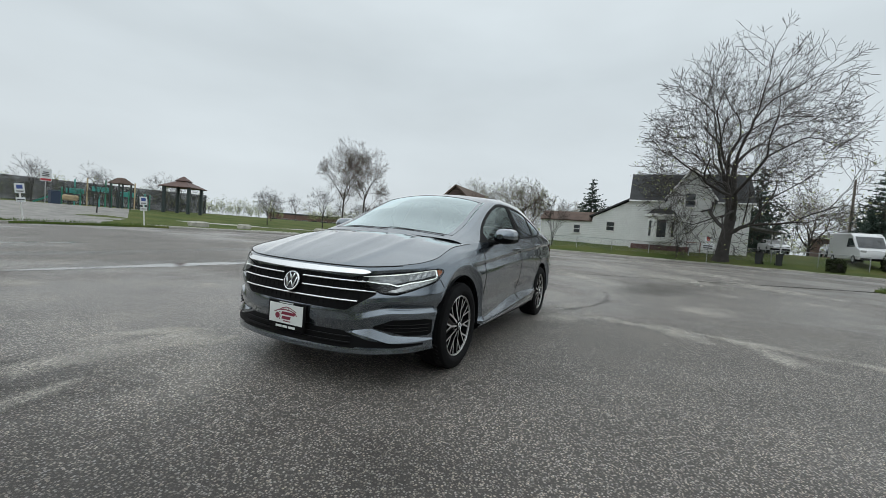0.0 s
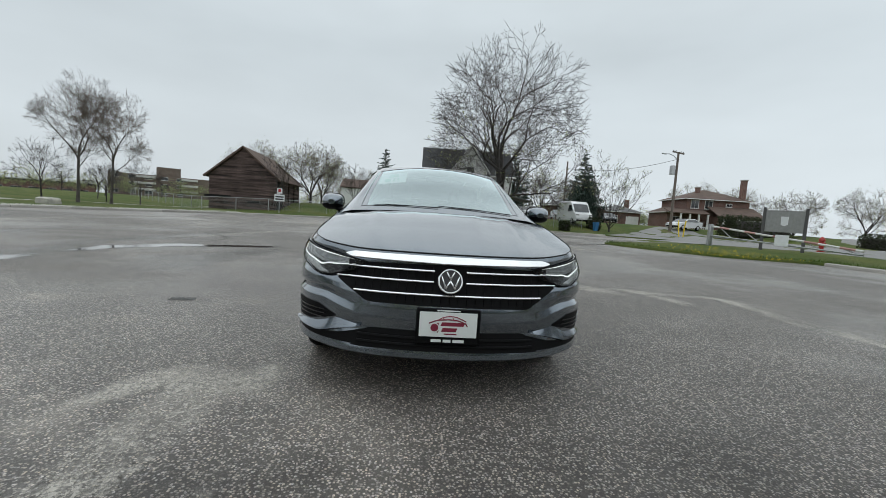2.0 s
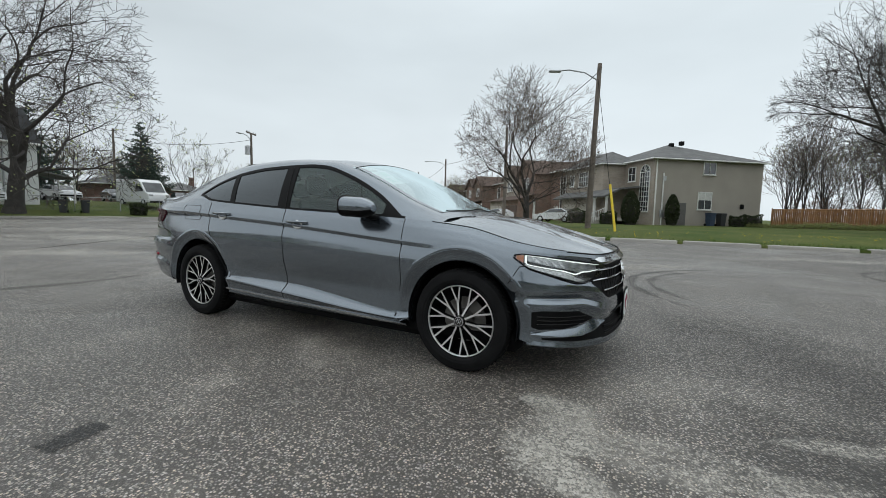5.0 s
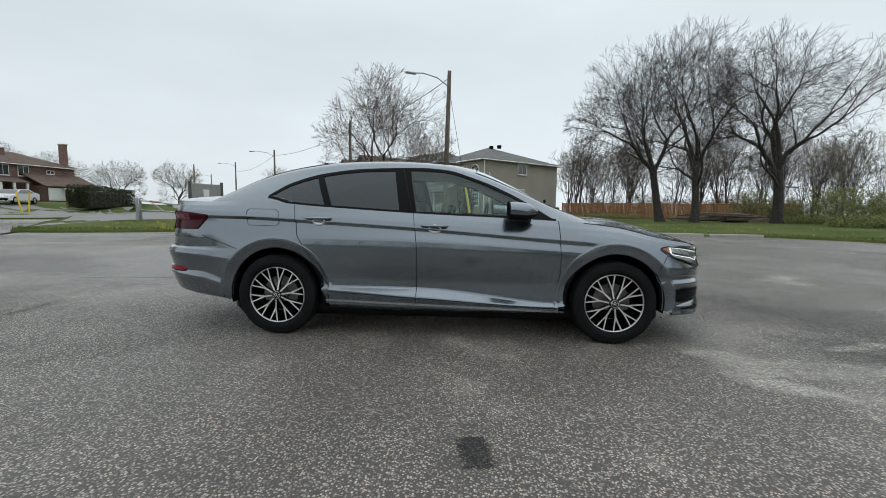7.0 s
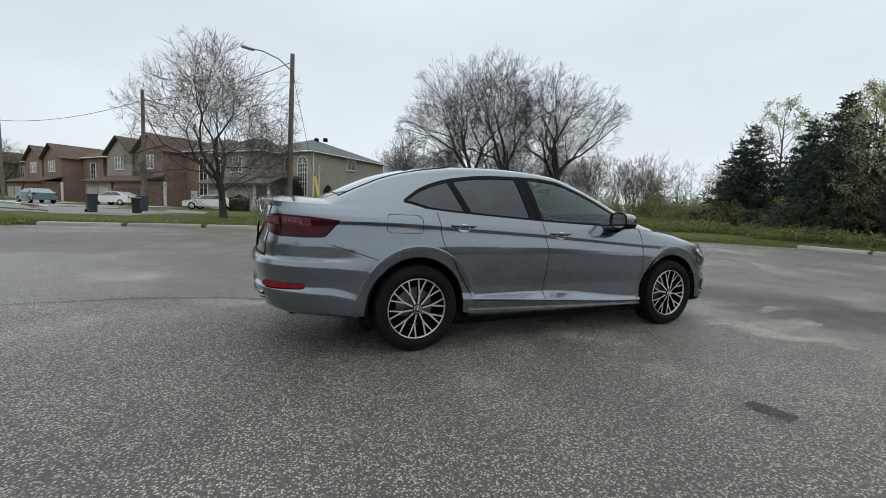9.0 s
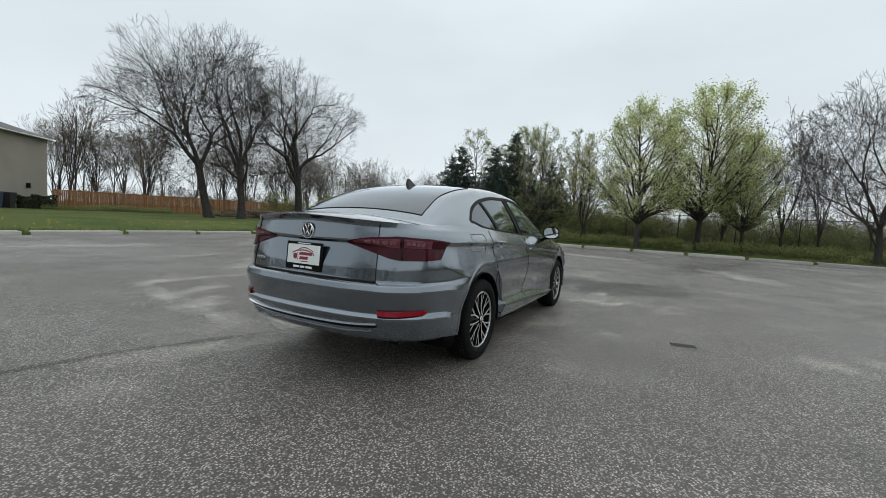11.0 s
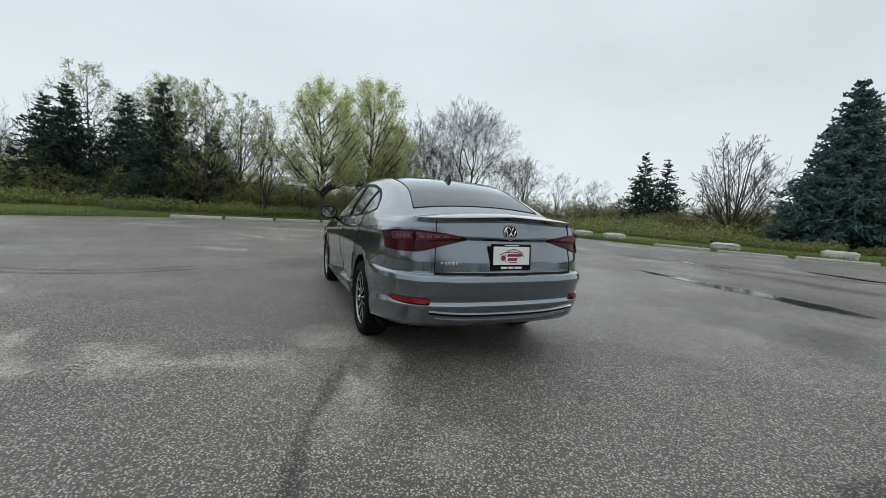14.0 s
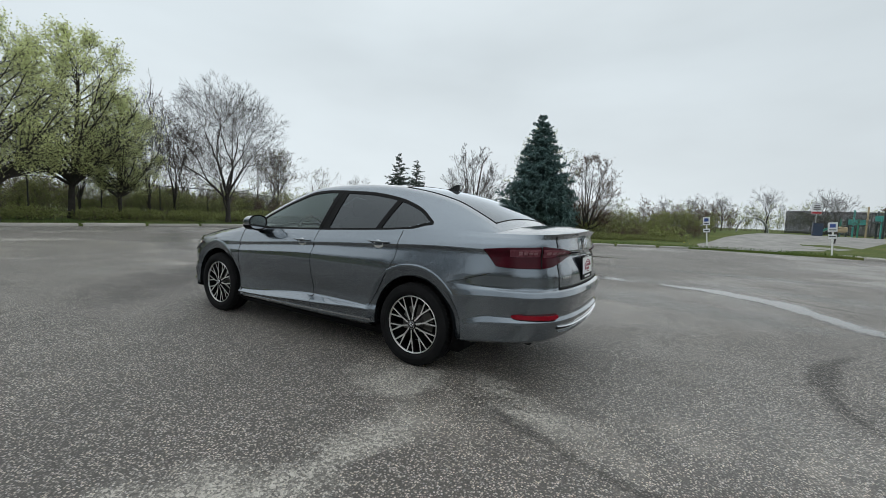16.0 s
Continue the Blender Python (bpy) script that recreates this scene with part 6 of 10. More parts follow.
# street tree on the north verge
w_, c_, tips = forked_tree(31, 9.0, 0.18, 0.22, 7, 0.62, 0.007, (-0.03, 0), 0.010, 0.12, 4, 0.82, 0.45)
stand(tree_thing("street_tree", "bare spreading street tree on the grass verge", w_, c_, BARK_DARK, TWIG_BROWN), -4.4, 20.1, 0)

# maples in pale spring leaf along the east kerb
rng_ = np.random.default_rng(8)
w_, c_, tips = crown_tree(41, 7.9, 0.12, 0.22, 5.0, 64, 1.10, 0.0055, (6, 4), 3, 0.16)
maple = tree_thing("maple", "maple in pale green spring leaf", w_, c_, BARK_DARK, TWIG, leaves(rng_, tips[rng_.random(len(tips)) < 0.72], 0.045, 0.14, 3), LEAF_SPRING, "maples along the kerb")
stand(maple, 22.6, -3.9, 0, 1.13)
again(maple, 20.2, -0.9, 130, 1.0)
again(maple, 22.9, -6.0, 250, 0.80)
w_, c_, tips = bare_tree(43, 7.5, 0.10, 0.25, 9, 0.6, 0.008, 2, 0.10, 0.09, (0, 0), (0, 0), (6, 5), 0.5)
young = tree_thing("young_tree", "slim young tree with yellow-green buds", w_, c_, BARK_DARK, TWIG, leaves(rng_, tips, 0.05, 0.12, 2), LEAF_YELLOW)
stand(young, 22.0, 2.3, 0, 0.78)
again(young, 27.0, -5.5, 80, 0.75)
w_, c_, tips = crown_tree(44, 10.0, 0.13, 0.18, 6.0, 40, 1.3, 0.008, (6, 4), 3, 0.2, wander=0.09)
pale = tree_thing("pale_tree", "tree with thin pale buds behind the conifers", w_, c_, BARK, TWIG, leaves(rng_, tips[::2], 0.055, 0.14, 2), LEAF_PALE, "budding trees")
stand(pale, 29.5, 8.0, 0, 0.88)
for x, y, r, s in ((31, 13.5, 70, 0.92), (28.5, 4.0, 140, 0.8), (33, 10, 200, 0.95), (8.5, -31, 30, 0.85), (25.0, 6.0, 260, 0.78)):
    again(pale, x, y, r, s)

# round bare tree and its slim neighbours
w_, c_, tips = forked_tree(51, 8.4, 0.14, 0.22, 7, 0.60, 0.0055, (0.0, 0.02), 0.012, 0.08, 5, 0.81, 0.43)
round_tree = tree_thing("bare_tree", "bare round-crowned tree at the kerb", w_, c_, BARK_DARK, TWIG)
stand(round_tree, 21.1, -10.8, 0)
w_, c_, tips = bare_tree(52, 7.2, 0.07, 0.3, 9, 0.45, 0.007, 2, 0.10, 0.09, (0, 0), (0, 0), (6, 5), 0.3)
slim = tree_thing("slim_tree", "slim bare tree in rough grass", w_, c_, BARK_DARK, TWIG, leaves(np.random.default_rng(3), tips[::9], 0.05, 0.1, 1), LEAF_BROWN, "slim bare trees")
stand(slim, 24.5, -8.0, 0)
for x, y, r, s in ((25.5, -9.8, 90, 0.9), (38, -26, 200, 0.95), (23, -24, 20, 0.55), (45, -14, 300, 0.9), (52, 2, 10, 1.0)):
    again(slim, x, y, r, s)
w_, c_, tips = crown_tree(53, 6.9, 0.07, 0.10, 5.2, 48, 1.9, 0.007, (7, 5), 3, 0.12, 5)
multi = tree_thing("multi_stem_tree", "bare many-stemmed tree in rough grass", w_, c_, BARK, TWIG)
stand(multi, 11.1, -23.6, 0, 0.9)
w_, c_, tips = crown_tree(54, 6.3, 0.07, 0.10, 5.4, 42, 1.5, 0.007, (7, 5), 3, 0.2, 4, 0.08)
stand(tree_thing("multi_stem_tree", "bushy tree with last brown leaves", w_, c_, BARK_DARK, TWIG_BROWN, leaves(np.random.default_rng(4), tips[::3], 0.05, 0.15, 1), LEAF_BROWN), 3.4, -26.2, 0, 0.88)

# conifers
stand(spruce(61, 8.4, 6.3, "blue_spruce", "dense blue-green spruce in rough grass", NEEDLE_BLUE, 0.10, 0.03, 1.4, 0.80), 6.4, -24.6)
dark = spruce(62, 8.2, 7.8, "spruce", "dark ragged spruce in a group", NEEDLE, 0.30, 0.05, 0.85, 0.35)
stand(dark, 26.0, 8.2, 0, 0.97)
for x, y, r, s in ((28.5, 10.8, 60, 0.9), (27.6, 13.6, 140, 0.9), (29.5, 15.5, 220, 0.85), (27.2, 5.6, 300, 0.7)):
    again(dark, x, y, r, s)
small = spruce(63, 7.0, 5.6, "spruce", "small dark spruce far off in scrub", NEEDLE, 0.15, 0.03, 0.7, 0.5)
stand(small, 19.2, -27.6, 0, 0.87)
for x, y, r, s in ((20.5, -26.6, 90, 0.95), (-57, 25.5, 0, 1.5), (-61, 28, 80, 1.36), (-52, 13.5, 30, 1.36), (-80, 33, 10, 1.15), (-54, -4.5, 50, 1.2), (66, 52, 0, 1.15)):
    again(small, x, y, r, s)

# trees round the farm, the barn and the park
w_, c_, tips = forked_tree(71, 11.6, 0.105, 0.42, 7, 0.54, 0.006, (0.02, 0.03), 0.016, 0.09, 3, 0.82, 0.21)
park_tree = tree_thing("park_tree", "bare park tree on the lawn", w_, c_, BARK, TWIG_BROWN, group="park trees")
stand(park_tree, -27.6, -24.8, 0, 0.86)
again(park_tree, -29.2, -23.6, 100, 0.82)
w_, c_, tips = forked_tree(72, 5.2, 0.06, 0.36, 5, 0.6, 0.0075, (0, 0), 0.01, 0.12, 4, 0.74)
small_tree = tree_thing("young_park_tree", "small bare young tree planted in the lawn", w_, c_, BARK_DARK, TWIG, group="young park trees")
for i, (x, y, r, s) in enumerate(((-11.0, -33.0, 0, 0.95), (-24.0, -31.0, 60, 1.0), (-30.5, -38, 120, 1.0), (-33.5, -27.0, 200, 0.95), (-40, -44, 30, 1.1), (-26, -52, 90, 1.3), (-9.5, -52, 10, 1.35), (-46, -36, 250, 1.0),
                                  (-38, -31, 300, 1.05), (-55, -48, 20, 1.2), (-14.5, -54, 0, 1.3), (0.5, -60, 60, 1.2), (-3.5, -58, 90, 1.2), (-60, -38, 0, 1.0), (-5.5, -50, 40, 1.1), (-50, -60, 0, 1.3), (-34, -62, 70, 1.4), (-28.0, -27.6, 140, 1.25), (-34.0, -24.5, 20, 1.1))):
    stand(small_tree, x, y, r, s * 0.75) if i == 0 else again(small_tree, x, y, r, s * 0.75)
w_, c_, tips = forked_tree(73, 8.2, 0.16, 0.18, 6, 0.64, 0.012, (0, 0), 0.012, 0.10, 5, 0.79, 0.50)
yard = tree_thing("yard_tree", "budding tree behind the farm buildings", w_, c_, BARK_DARK, TWIG_BROWN, leaves(np.random.default_rng(7), tips[::3], 0.06, 0.2, 2), LEAF_PALE, "yard trees")
for i, (x, y, r, s) in enumerate(((-50, -20.5, 0, 1.0), (-47.5, -13.0, 90, 0.95), (-58, -14, 200, 1.0), (-60, -26, 40, 1.0), (-58, -8, 10, 0.7), (-62, -2, 60, 0.7), (-66, 22, 120, 1.15), (-70, 30, 0, 1.0), (-75, 56, 0, 1.2),
                                  (-70, 62, 70, 1.1), (-62, 66, 20, 1.0), (-54, 70, 160, 1.0), (-38, 108, 0, 1.3), (-48, 100, 90, 1.3))):
    stand(yard, x, y, r, s) if i == 0 else again(yard, x, y, r, s)
w_, c_, tips = bare_tree(74, 8.6, 0.11, 0.2, 10, 0.7, 0.010, 2, 0.08, 0.09, (0, 0), (0, 0), (6, 5), 0.4)
stand(tree_thing("verge_tree", "slim budding tree on the far verge", w_, c_, BARK_DARK, TWIG, leaves(np.random.default_rng(9), tips[::4], 0.06, 0.12, 2), LEAF_PALE), -37.6, 20.6, 0, 0.80)
w_, c_, tips = bare_tree(75, 4.6, 0.05, 0.3, 8, 0.5, 0.010, 2, 0.08, 0.08, (0, 0), (0, 0), (5, 4), 0.4)
sap = tree_thing("sapling", "thin bare sapling by the chain-link fence", w_, c_, BARK_DARK, TWIG, group="saplings")
stand(sap, -39.2, 5.0, 0)
for x, y, r, s in ((-39.4, -6.5, 0, 1.1), (-36.6, -13.2, 90, 1.1), (-42, 3.6, 90, 0.6)):
    again(sap, x, y, r, s)

# woodland strip behind the board fence and along the east boundary
w_, c_, tips = bare_tree(81, 12.0, 0.11, 0.40, 9, 0.45, 0.013, 2, 0.10, 0.08, (0, 0), (0, 0), (6, 4), 0.4)
wood_a = tree_thing("woodland_tree", "thin bare woodland tree", w_, c_, BARK_DARK, TWIG_BROWN, group="woodland trees")
w_, c_, tips = bare_tree(82, 10.5, 0.09, 0.45, 8, 0.55, 0.013, 2, 0.08, 0.10, (0.05, 0), (0, 0), (5, 4), 0.35)
wood_b = tree_thing("woodland_tree", "thin bare woodland tree", w_, c_, BARK, TWIG_BROWN, leaves(np.random.default_rng(2), tips[::5], 0.08, 0.2, 1), LEAF_PALE, "woodland trees")
stand(wood_a, 17, 58, 0)
stand(wood_b, 20, 62, 0)
rng_ = np.random.default_rng(77)
for k in range(64):
    f = k / 63
    x, y = lerp(15, 62, f) + rng_.uniform(-2, 2), lerp(57, 36, f) + rng_.uniform(-4, 7)
    again(wood_a if k % 2 else wood_b, x, y, rng_.uniform(0, 360), rng_.uniform(0.75, 1.12) * (1.0 - 0.25 * f))
for k in range(26):
    f = k / 25
    x, y = lerp(56, 34, f) + rng_.uniform(-5, 5), lerp(30, -26, f) + rng_.uniform(-3, 3)
    again(wood_b if k % 3 else wood_a, x, y, rng_.uniform(0, 360), rng_.uniform(0.45, 0.7))

# brush
def brush_copies(proto, places):
    for i, (x, y, r, s) in enumerate(places):
        stand(proto, x, y, r, s) if i == 0 else again(proto, x, y, r, s)


brown = thicket(91, 130, (3.2, 1.6), 2.6, "brush", "tangled brown brush with few buds", TWIG_BROWN, LEAF_BROWN, 0.045, 1)
brush_copies(brown, [(31, -3, 90, 1.0), (31.5, -9.5, 80, 1.0), (30.5, -15.5, 70, 1.0), (28, -20, 30, 0.95), (24, -21.5, 10, 0.8), (33, 22, 140, 1.2), (36, 28, 120, 1.3), (40, 22, 140, 1.3), (42, 34, 110, 1.4), (20, 54, 0, 1.5), (27, 49, -20, 1.5), (33, 46, -20, 1.5),
                     (30, 4, 90, 1.0), (15.5, -24.5, 0, 0.6), (1.0, -28, 10, 0.42), (-2.5, -31.0, 0, 0.45), (40, -20, 60, 1.2), (46, -6, 80, 1.3), (14, -28, 20, 0.7), (36, -36, 0, 1.4), (22, -38, 10, 1.3), (8, -44, 0, 1.4), (-2, -50, 0, 1.4)])
green = thicket(92, 110, (3.0, 1.5), 2.6, "brush", "scrub in first yellow-green leaf", TWIG_BROWN, BRUSH_LEAF, 0.05, 3)
brush_copies(green, [(28, 1.5, 90, 1.1), (28.5, -6.5, 90, 0.9), (27.5, -12.8, 80, 0.9), (36, 16, 130, 1.4), (30.5, 25.5, 140, 1.3), (41, 28, 130, 1.4), (33, -21, 30, 1.1), (17.5, -22.5, 0, 0.6), (47, 12, 90, 1.5), (42, 4, 90, 1.4), (26.4, 11.5, 90, 1.0), (25.8, 4.2, 90, 1.1), (31, 36, 160, 1.4), (52, 24, 110, 1.5)])
rough = thicket(94, 420, (4.0, 2.2), 0.8, "rough_grass", "tall rough olive grass and weeds", TWIG_BROWN, BRUSH_LEAF, 0.06, 2, "grass", 3)
brush_copies(rough, [(16, -17.5, 10, 0.8), (11.5, -18.5, 5, 0.8), (7.5, -20.5, 20, 0.7), (3.0, -24.0, 30, 0.6), (-0.5, -27.5, 20, 0.5), (14, -21.5, 0, 1.3), (8, -28, 0, 1.4), (19, -22, 40, 1.2), (22, -17.5, 70, 1.2), (3, -31, 10, 1.3),
                     (22.6, -14.0, 85, 0.8), (23.0, -7.0, 90, 0.8), (23.2, 0.0, 90, 0.8), (23.5, 6.5, 90, 0.9), (24.5, 13.0, 110, 1.1), (27.0, 20.0, 125, 1.2), (31.0, 30.5, 150, 1.1), (26.0, 40.5, 155, 0.9), (17.0, 45.0, 155, 0.8), (11.0, 44.0, 150, 0.6)])
brush_copies(thicket(95, 150, (3.0, 1.6), 2.2, "brush", "grey-brown brush at the lawn's end", TWIG_BROWN, BRUSH_LEAF, 0.05, 2), [(10.5, -24.0, 10, 0.8), (5.5, -29.5, 20, 0.9), (16.5, -26.5, 30, 1.0), (1.5, -33.0, 0, 0.9), (-2.0, -38.0, 0, 0.9), (24.0, -26.5, 30, 1.2), (12, -33, 0, 1.2), (33, 18.5, 130, 1.2), (38, 24.5, 130, 1.2), (44, 18, 110, 1.3), (28.5, 17.5, 120, 1.1), (29.5, -1.0, 90, 1.1), (29.8, -11.5, 85, 1.0)])
far_hedge = thicket(93, 220, (11, 2.0), 4.5, "far_scrub", "far line of grey scrub and trees", TWIG, LEAF_PALE, 0.10, 1)
brush_copies(far_hedge, [(70, 10, 90, 1.2), (70, -16, 80, 1.2), (60, -40, 60, 1.2), (40, -58, 30, 1.2), (16, -66, 10, 1.1), (-8, -72, 0, 1.0), (-32, -78, -10, 1.0), (-56, -80, -20, 1.0), (-80, -66, -30, 1.0), (-100, -50, -50, 1.0), (70, 40, 110, 1.3), (-98, -22, 90, 1.0), (-100, 2, 90, 1.0), (-98, 26, 85, 1.0), (-76, 68, 128, 0.9), (-90, 54, 128, 1.0), (-88, 86, 128, 1.0)])

# ---- buildings ----
def siding_material(name, colour, pitch=0.16, rough=0.6, depth=0.5, vary=0.1, dirt=0.12):
    """Boards laid in level courses."""
    m = plain(name, colour, rough, vary=vary, scale=0.7, fine=dirt, fine_scale=9)
    n, l = m.node_tree.nodes, m.node_tree.links
    c = n.new("ShaderNodeTexCoord")
    w = n.new("ShaderNodeTexWave")
    w.wave_type, w.bands_direction, w.wave_profile = "BANDS", "Z", "SAW"
    w.inputs["Scale"].default_value = 2 * math.pi / (20 * pitch) / 1.0
    l.new(c.outputs["Object"], w.inputs["Vector"])
    b = n.new("ShaderNodeBump")
    b.inputs["Strength"].default_value, b.inputs["Distance"].default_value = depth, 0.03
    l.new(w.outputs[1], b.inputs["Height"])
    l.new(b.outputs[0], n["Principled BSDF"].inputs["Normal"])
    return m


def brick_material(name, a, b, mortar, scale=1.0):
    m, n, l, p = material(name)
    c = n.new("ShaderNodeTexCoord")
    mp = n.new("ShaderNodeMapping")
    mp.inputs["Rotation"].default_value = (radians(90), 0, 0)
    g = n.new("ShaderNodeNewGeometry")
    sx = n.new("ShaderNodeSeparateXYZ")
    l.new(c.outputs["Object"], sx.inputs[0])
    add = n.new("ShaderNodeMath")
    add.operation = "ADD"
    l.new(sx.outputs[0], add.inputs[0])
    l.new(sx.outputs[1], add.inputs[1])
    cx = n.new("ShaderNodeCombineXYZ")
    l.new(add.outputs[0], cx.inputs[0])
    l.new(sx.outputs[2], cx.inputs[1])
    t = n.new("ShaderNodeTexBrick")
    t.inputs["Color1"].default_value, t.inputs["Color2"].default_value, t.inputs["Mortar"].default_value = (*a, 1), (*b, 1), (*mortar, 1)
    t.inputs["Scale"].default_value = 1.0 / scale
    t.inputs["Brick Width"].default_value, t.inputs["Row Height"].default_value, t.inputs["Mortar Size"].default_value = 0.24, 0.08, 0.008
    l.new(cx.outputs[0], t.inputs["Vector"])
    no = n.new("ShaderNodeTexNoise")
    no.inputs["Scale"].default_value, no.inputs["Detail"].default_value = 0.8, 5
    l.new(c.outputs["Object"], no.inputs["Vector"])
    r = n.new("ShaderNodeMapRange")
    r.inputs["From Min"].default_value, r.inputs["From Max"].default_value = 0.3, 0.7
    r.inputs["To Min"].default_value, r.inputs["To Max"].default_value = 0.85, 1.15
    l.new(no.outputs[0], r.inputs["Value"])
    s = n.new("ShaderNodeVectorMath")
    s.operation = "SCALE"
    l.new(t.outputs[0], s.inputs[0])
    l.new(r.outputs[0], s.inputs["Scale"])
    l.new(s.outputs[0], p.inputs["Base Color"])
    p.inputs["Roughness"].default_value = 0.9
    bu = n.new("ShaderNodeBump")
    bu.inputs["Strength"].default_value, bu.inputs["Distance"].default_value = 0.4, 0.01
    l.new(t.outputs[1], bu.inputs["Height"])
    bu.invert = True
    l.new(bu.outputs[0], p.inputs["Normal"])
    return m


SIDING = siding_material("white_siding", (0.82, 0.83, 0.82), 0.2, 0.6, 1.0, 0.06, 0.05)
SHINGLE = plain("dark_shingles", (0.050, 0.052, 0.055), 0.9, vary=0.25, scale=1.2, bump=0.5, bump_scale=12, fine=0.2, fine_scale=14)
SHINGLE_BROWN = plain("brown_shingles", (0.11, 0.075, 0.06), 0.9, vary=0.25, scale=1.2, bump=0.5, bump_scale=12, fine=0.2, fine_scale=14)
SHINGLE_GREY = plain("grey_shingles", (0.13, 0.13, 0.128), 0.9, vary=0.2, scale=1.2, bump=0.5, bump_scale=12, fine=0.2, fine_scale=14)
BARN_WOOD = siding_material("weathered_red_boards", (0.090, 0.062, 0.057), 0.22, 0.9, 1.0, 0.35, 0.3)
# single boards: bleached, stained or gaping, each a long level streak
bn_, bl_ = BARN_WOOD.node_tree.nodes, BARN_WOOD.node_tree.links
b_pos, b_map, b_noise, b_rng, b_mul = bn_.new("ShaderNodeTexCoord"), bn_.new("ShaderNodeMapping"), bn_.new("ShaderNodeTexNoise"), bn_.new("ShaderNodeMapRange"), bn_.new("ShaderNodeVectorMath")
b_map.inputs["Scale"].default_value = (0.22, 0.22, 4.6)
b_noise.inputs["Scale"].default_value, b_noise.inputs["Detail"].default_value = 1.0, 4
for key, v in zip(("From Min", "From Max", "To Min", "To Max"), (0.34, 0.66, 0.25, 1.8)):
    b_rng.inputs[key].default_value = v
b_mul.operation = "SCALE"
b_in = bn_["Principled BSDF"].inputs["Base Color"]
bl_.new(b_pos.outputs["Object"], b_map.inputs["Vector"])
bl_.new(b_map.outputs[0], b_noise.inputs["Vector"])
bl_.new(b_noise.outputs[0], b_rng.inputs["Value"])
bl_.new(b_in.links[0].from_socket, b_mul.inputs[0])
bl_.new(b_rng.outputs[0], b_mul.inputs["Scale"])
bl_.new(b_mul.outputs[0], b_in)
STUCCO = plain("beige_stucco", (0.345, 0.315, 0.275), 0.95, vary=0.07, scale=0.5, bump=0.25, bump_scale=40, fine=0.05)
BRICK_RED = brick_material("red_brick", (0.135, 0.066, 0.052), (0.18, 0.09, 0.07), (0.22, 0.19, 0.17))
BRICK_TAN = brick_material("tan_brick", (0.30, 0.25, 0.205), (0.36, 0.305, 0.25), (0.36, 0.34, 0.31))
BRICK_PINK = brick_material("brown_pink_brick", (0.20, 0.125, 0.095), (0.27, 0.165, 0.125), (0.3, 0.26, 0.23))
WHITE_PAINT = plain("white_paint", (0.72, 0.72, 0.70), 0.5, vary=0.06, scale=3)
PANE = plain("dark_window_pane", (0.035, 0.040, 0.045), 0.06, vary=0.3, scale=1.5, coat=0.6)
GARAGE = siding_material("garage_door_panels", (0.44, 0.40, 0.35), 0.5, 0.6, 0.4)
ALUMINIUM = plain("dull_aluminium", (0.45, 0.46, 0.47), 0.45, 0.7, vary=0.1)
CURTAIN = plain("pale_curtain", (0.55, 0.55, 0.53), 0.9, vary=0.15, scale=6)


def window(parent, x, y, z, w, h, rz, cols=2, rows=1, frame_mat=None, pane_mat=None, curtains=False, name="window"):
    """A window on a wall at (x, y), its middle at z, looking along local -y turned by rz."""
    fm = frame_mat or WHITE_PAINT
    m = pose(x, y, z, 0, 0, rz)
    g = Geo()
    t = 0.07
    for a in (-1, 1):
        g.box(a * w / 2 - t / 2, a * w / 2 + t / 2, -0.06, 0.03, -h / 2 - t / 2, h / 2 + t / 2, 0.01)
        g.box(-w / 2, w / 2, -0.055, 0.03, a * h / 2 - t / 2, a * h / 2 + t / 2, 0.01)
    for k in range(1, cols):
        g.box(-w / 2 + w * k / cols - 0.02, -w / 2 + w * k / cols + 0.02, -0.045, 0.02, -h / 2, h / 2)
    for k in range(1, rows):
        g.box(-w / 2, w / 2, -0.045, 0.02, -h / 2 + h * k / rows - 0.02, -h / 2 + h * k / rows + 0.02)
    win = part(name, g.turned(m), fm, parent)
    part("pane", Geo().box(-w / 2, w / 2, -0.02, 0.0, -h / 2, h / 2).turned(m), pane_mat or PANE, win)
    part("sill", Geo().box(-w / 2 - 0.1, w / 2 + 0.1, -0.11, 0.02, -h / 2 - 0.11, -h / 2 - 0.05, 0.01).turned(m), fm, win)
    if curtains:
        part("blind", Geo().box(-w / 2 + 0.03, w / 2 - 0.03, -0.026, -0.021, 0.05, h / 2 - 0.03).turned(m), CURTAIN, win)
    return win


def slab(points, thick=0.12):
    """A roof plane through corner points, counter-clockwise from above, with thickness."""
    g = Geo()
    p = [Vector(q) for q in points]
    n = (p[1] - p[0]).cross(p[2] - p[0]).normalized()
    k = len(p)
    g.add([tuple(q) for q in p] + [tuple(q - n * thick) for q in p], [tuple(range(k)), tuple(range(k, 2 * k))[::-1]] + [(i, i + k, (i + 1) % k + k, (i + 1) % k) for i in range(k)])
    return g


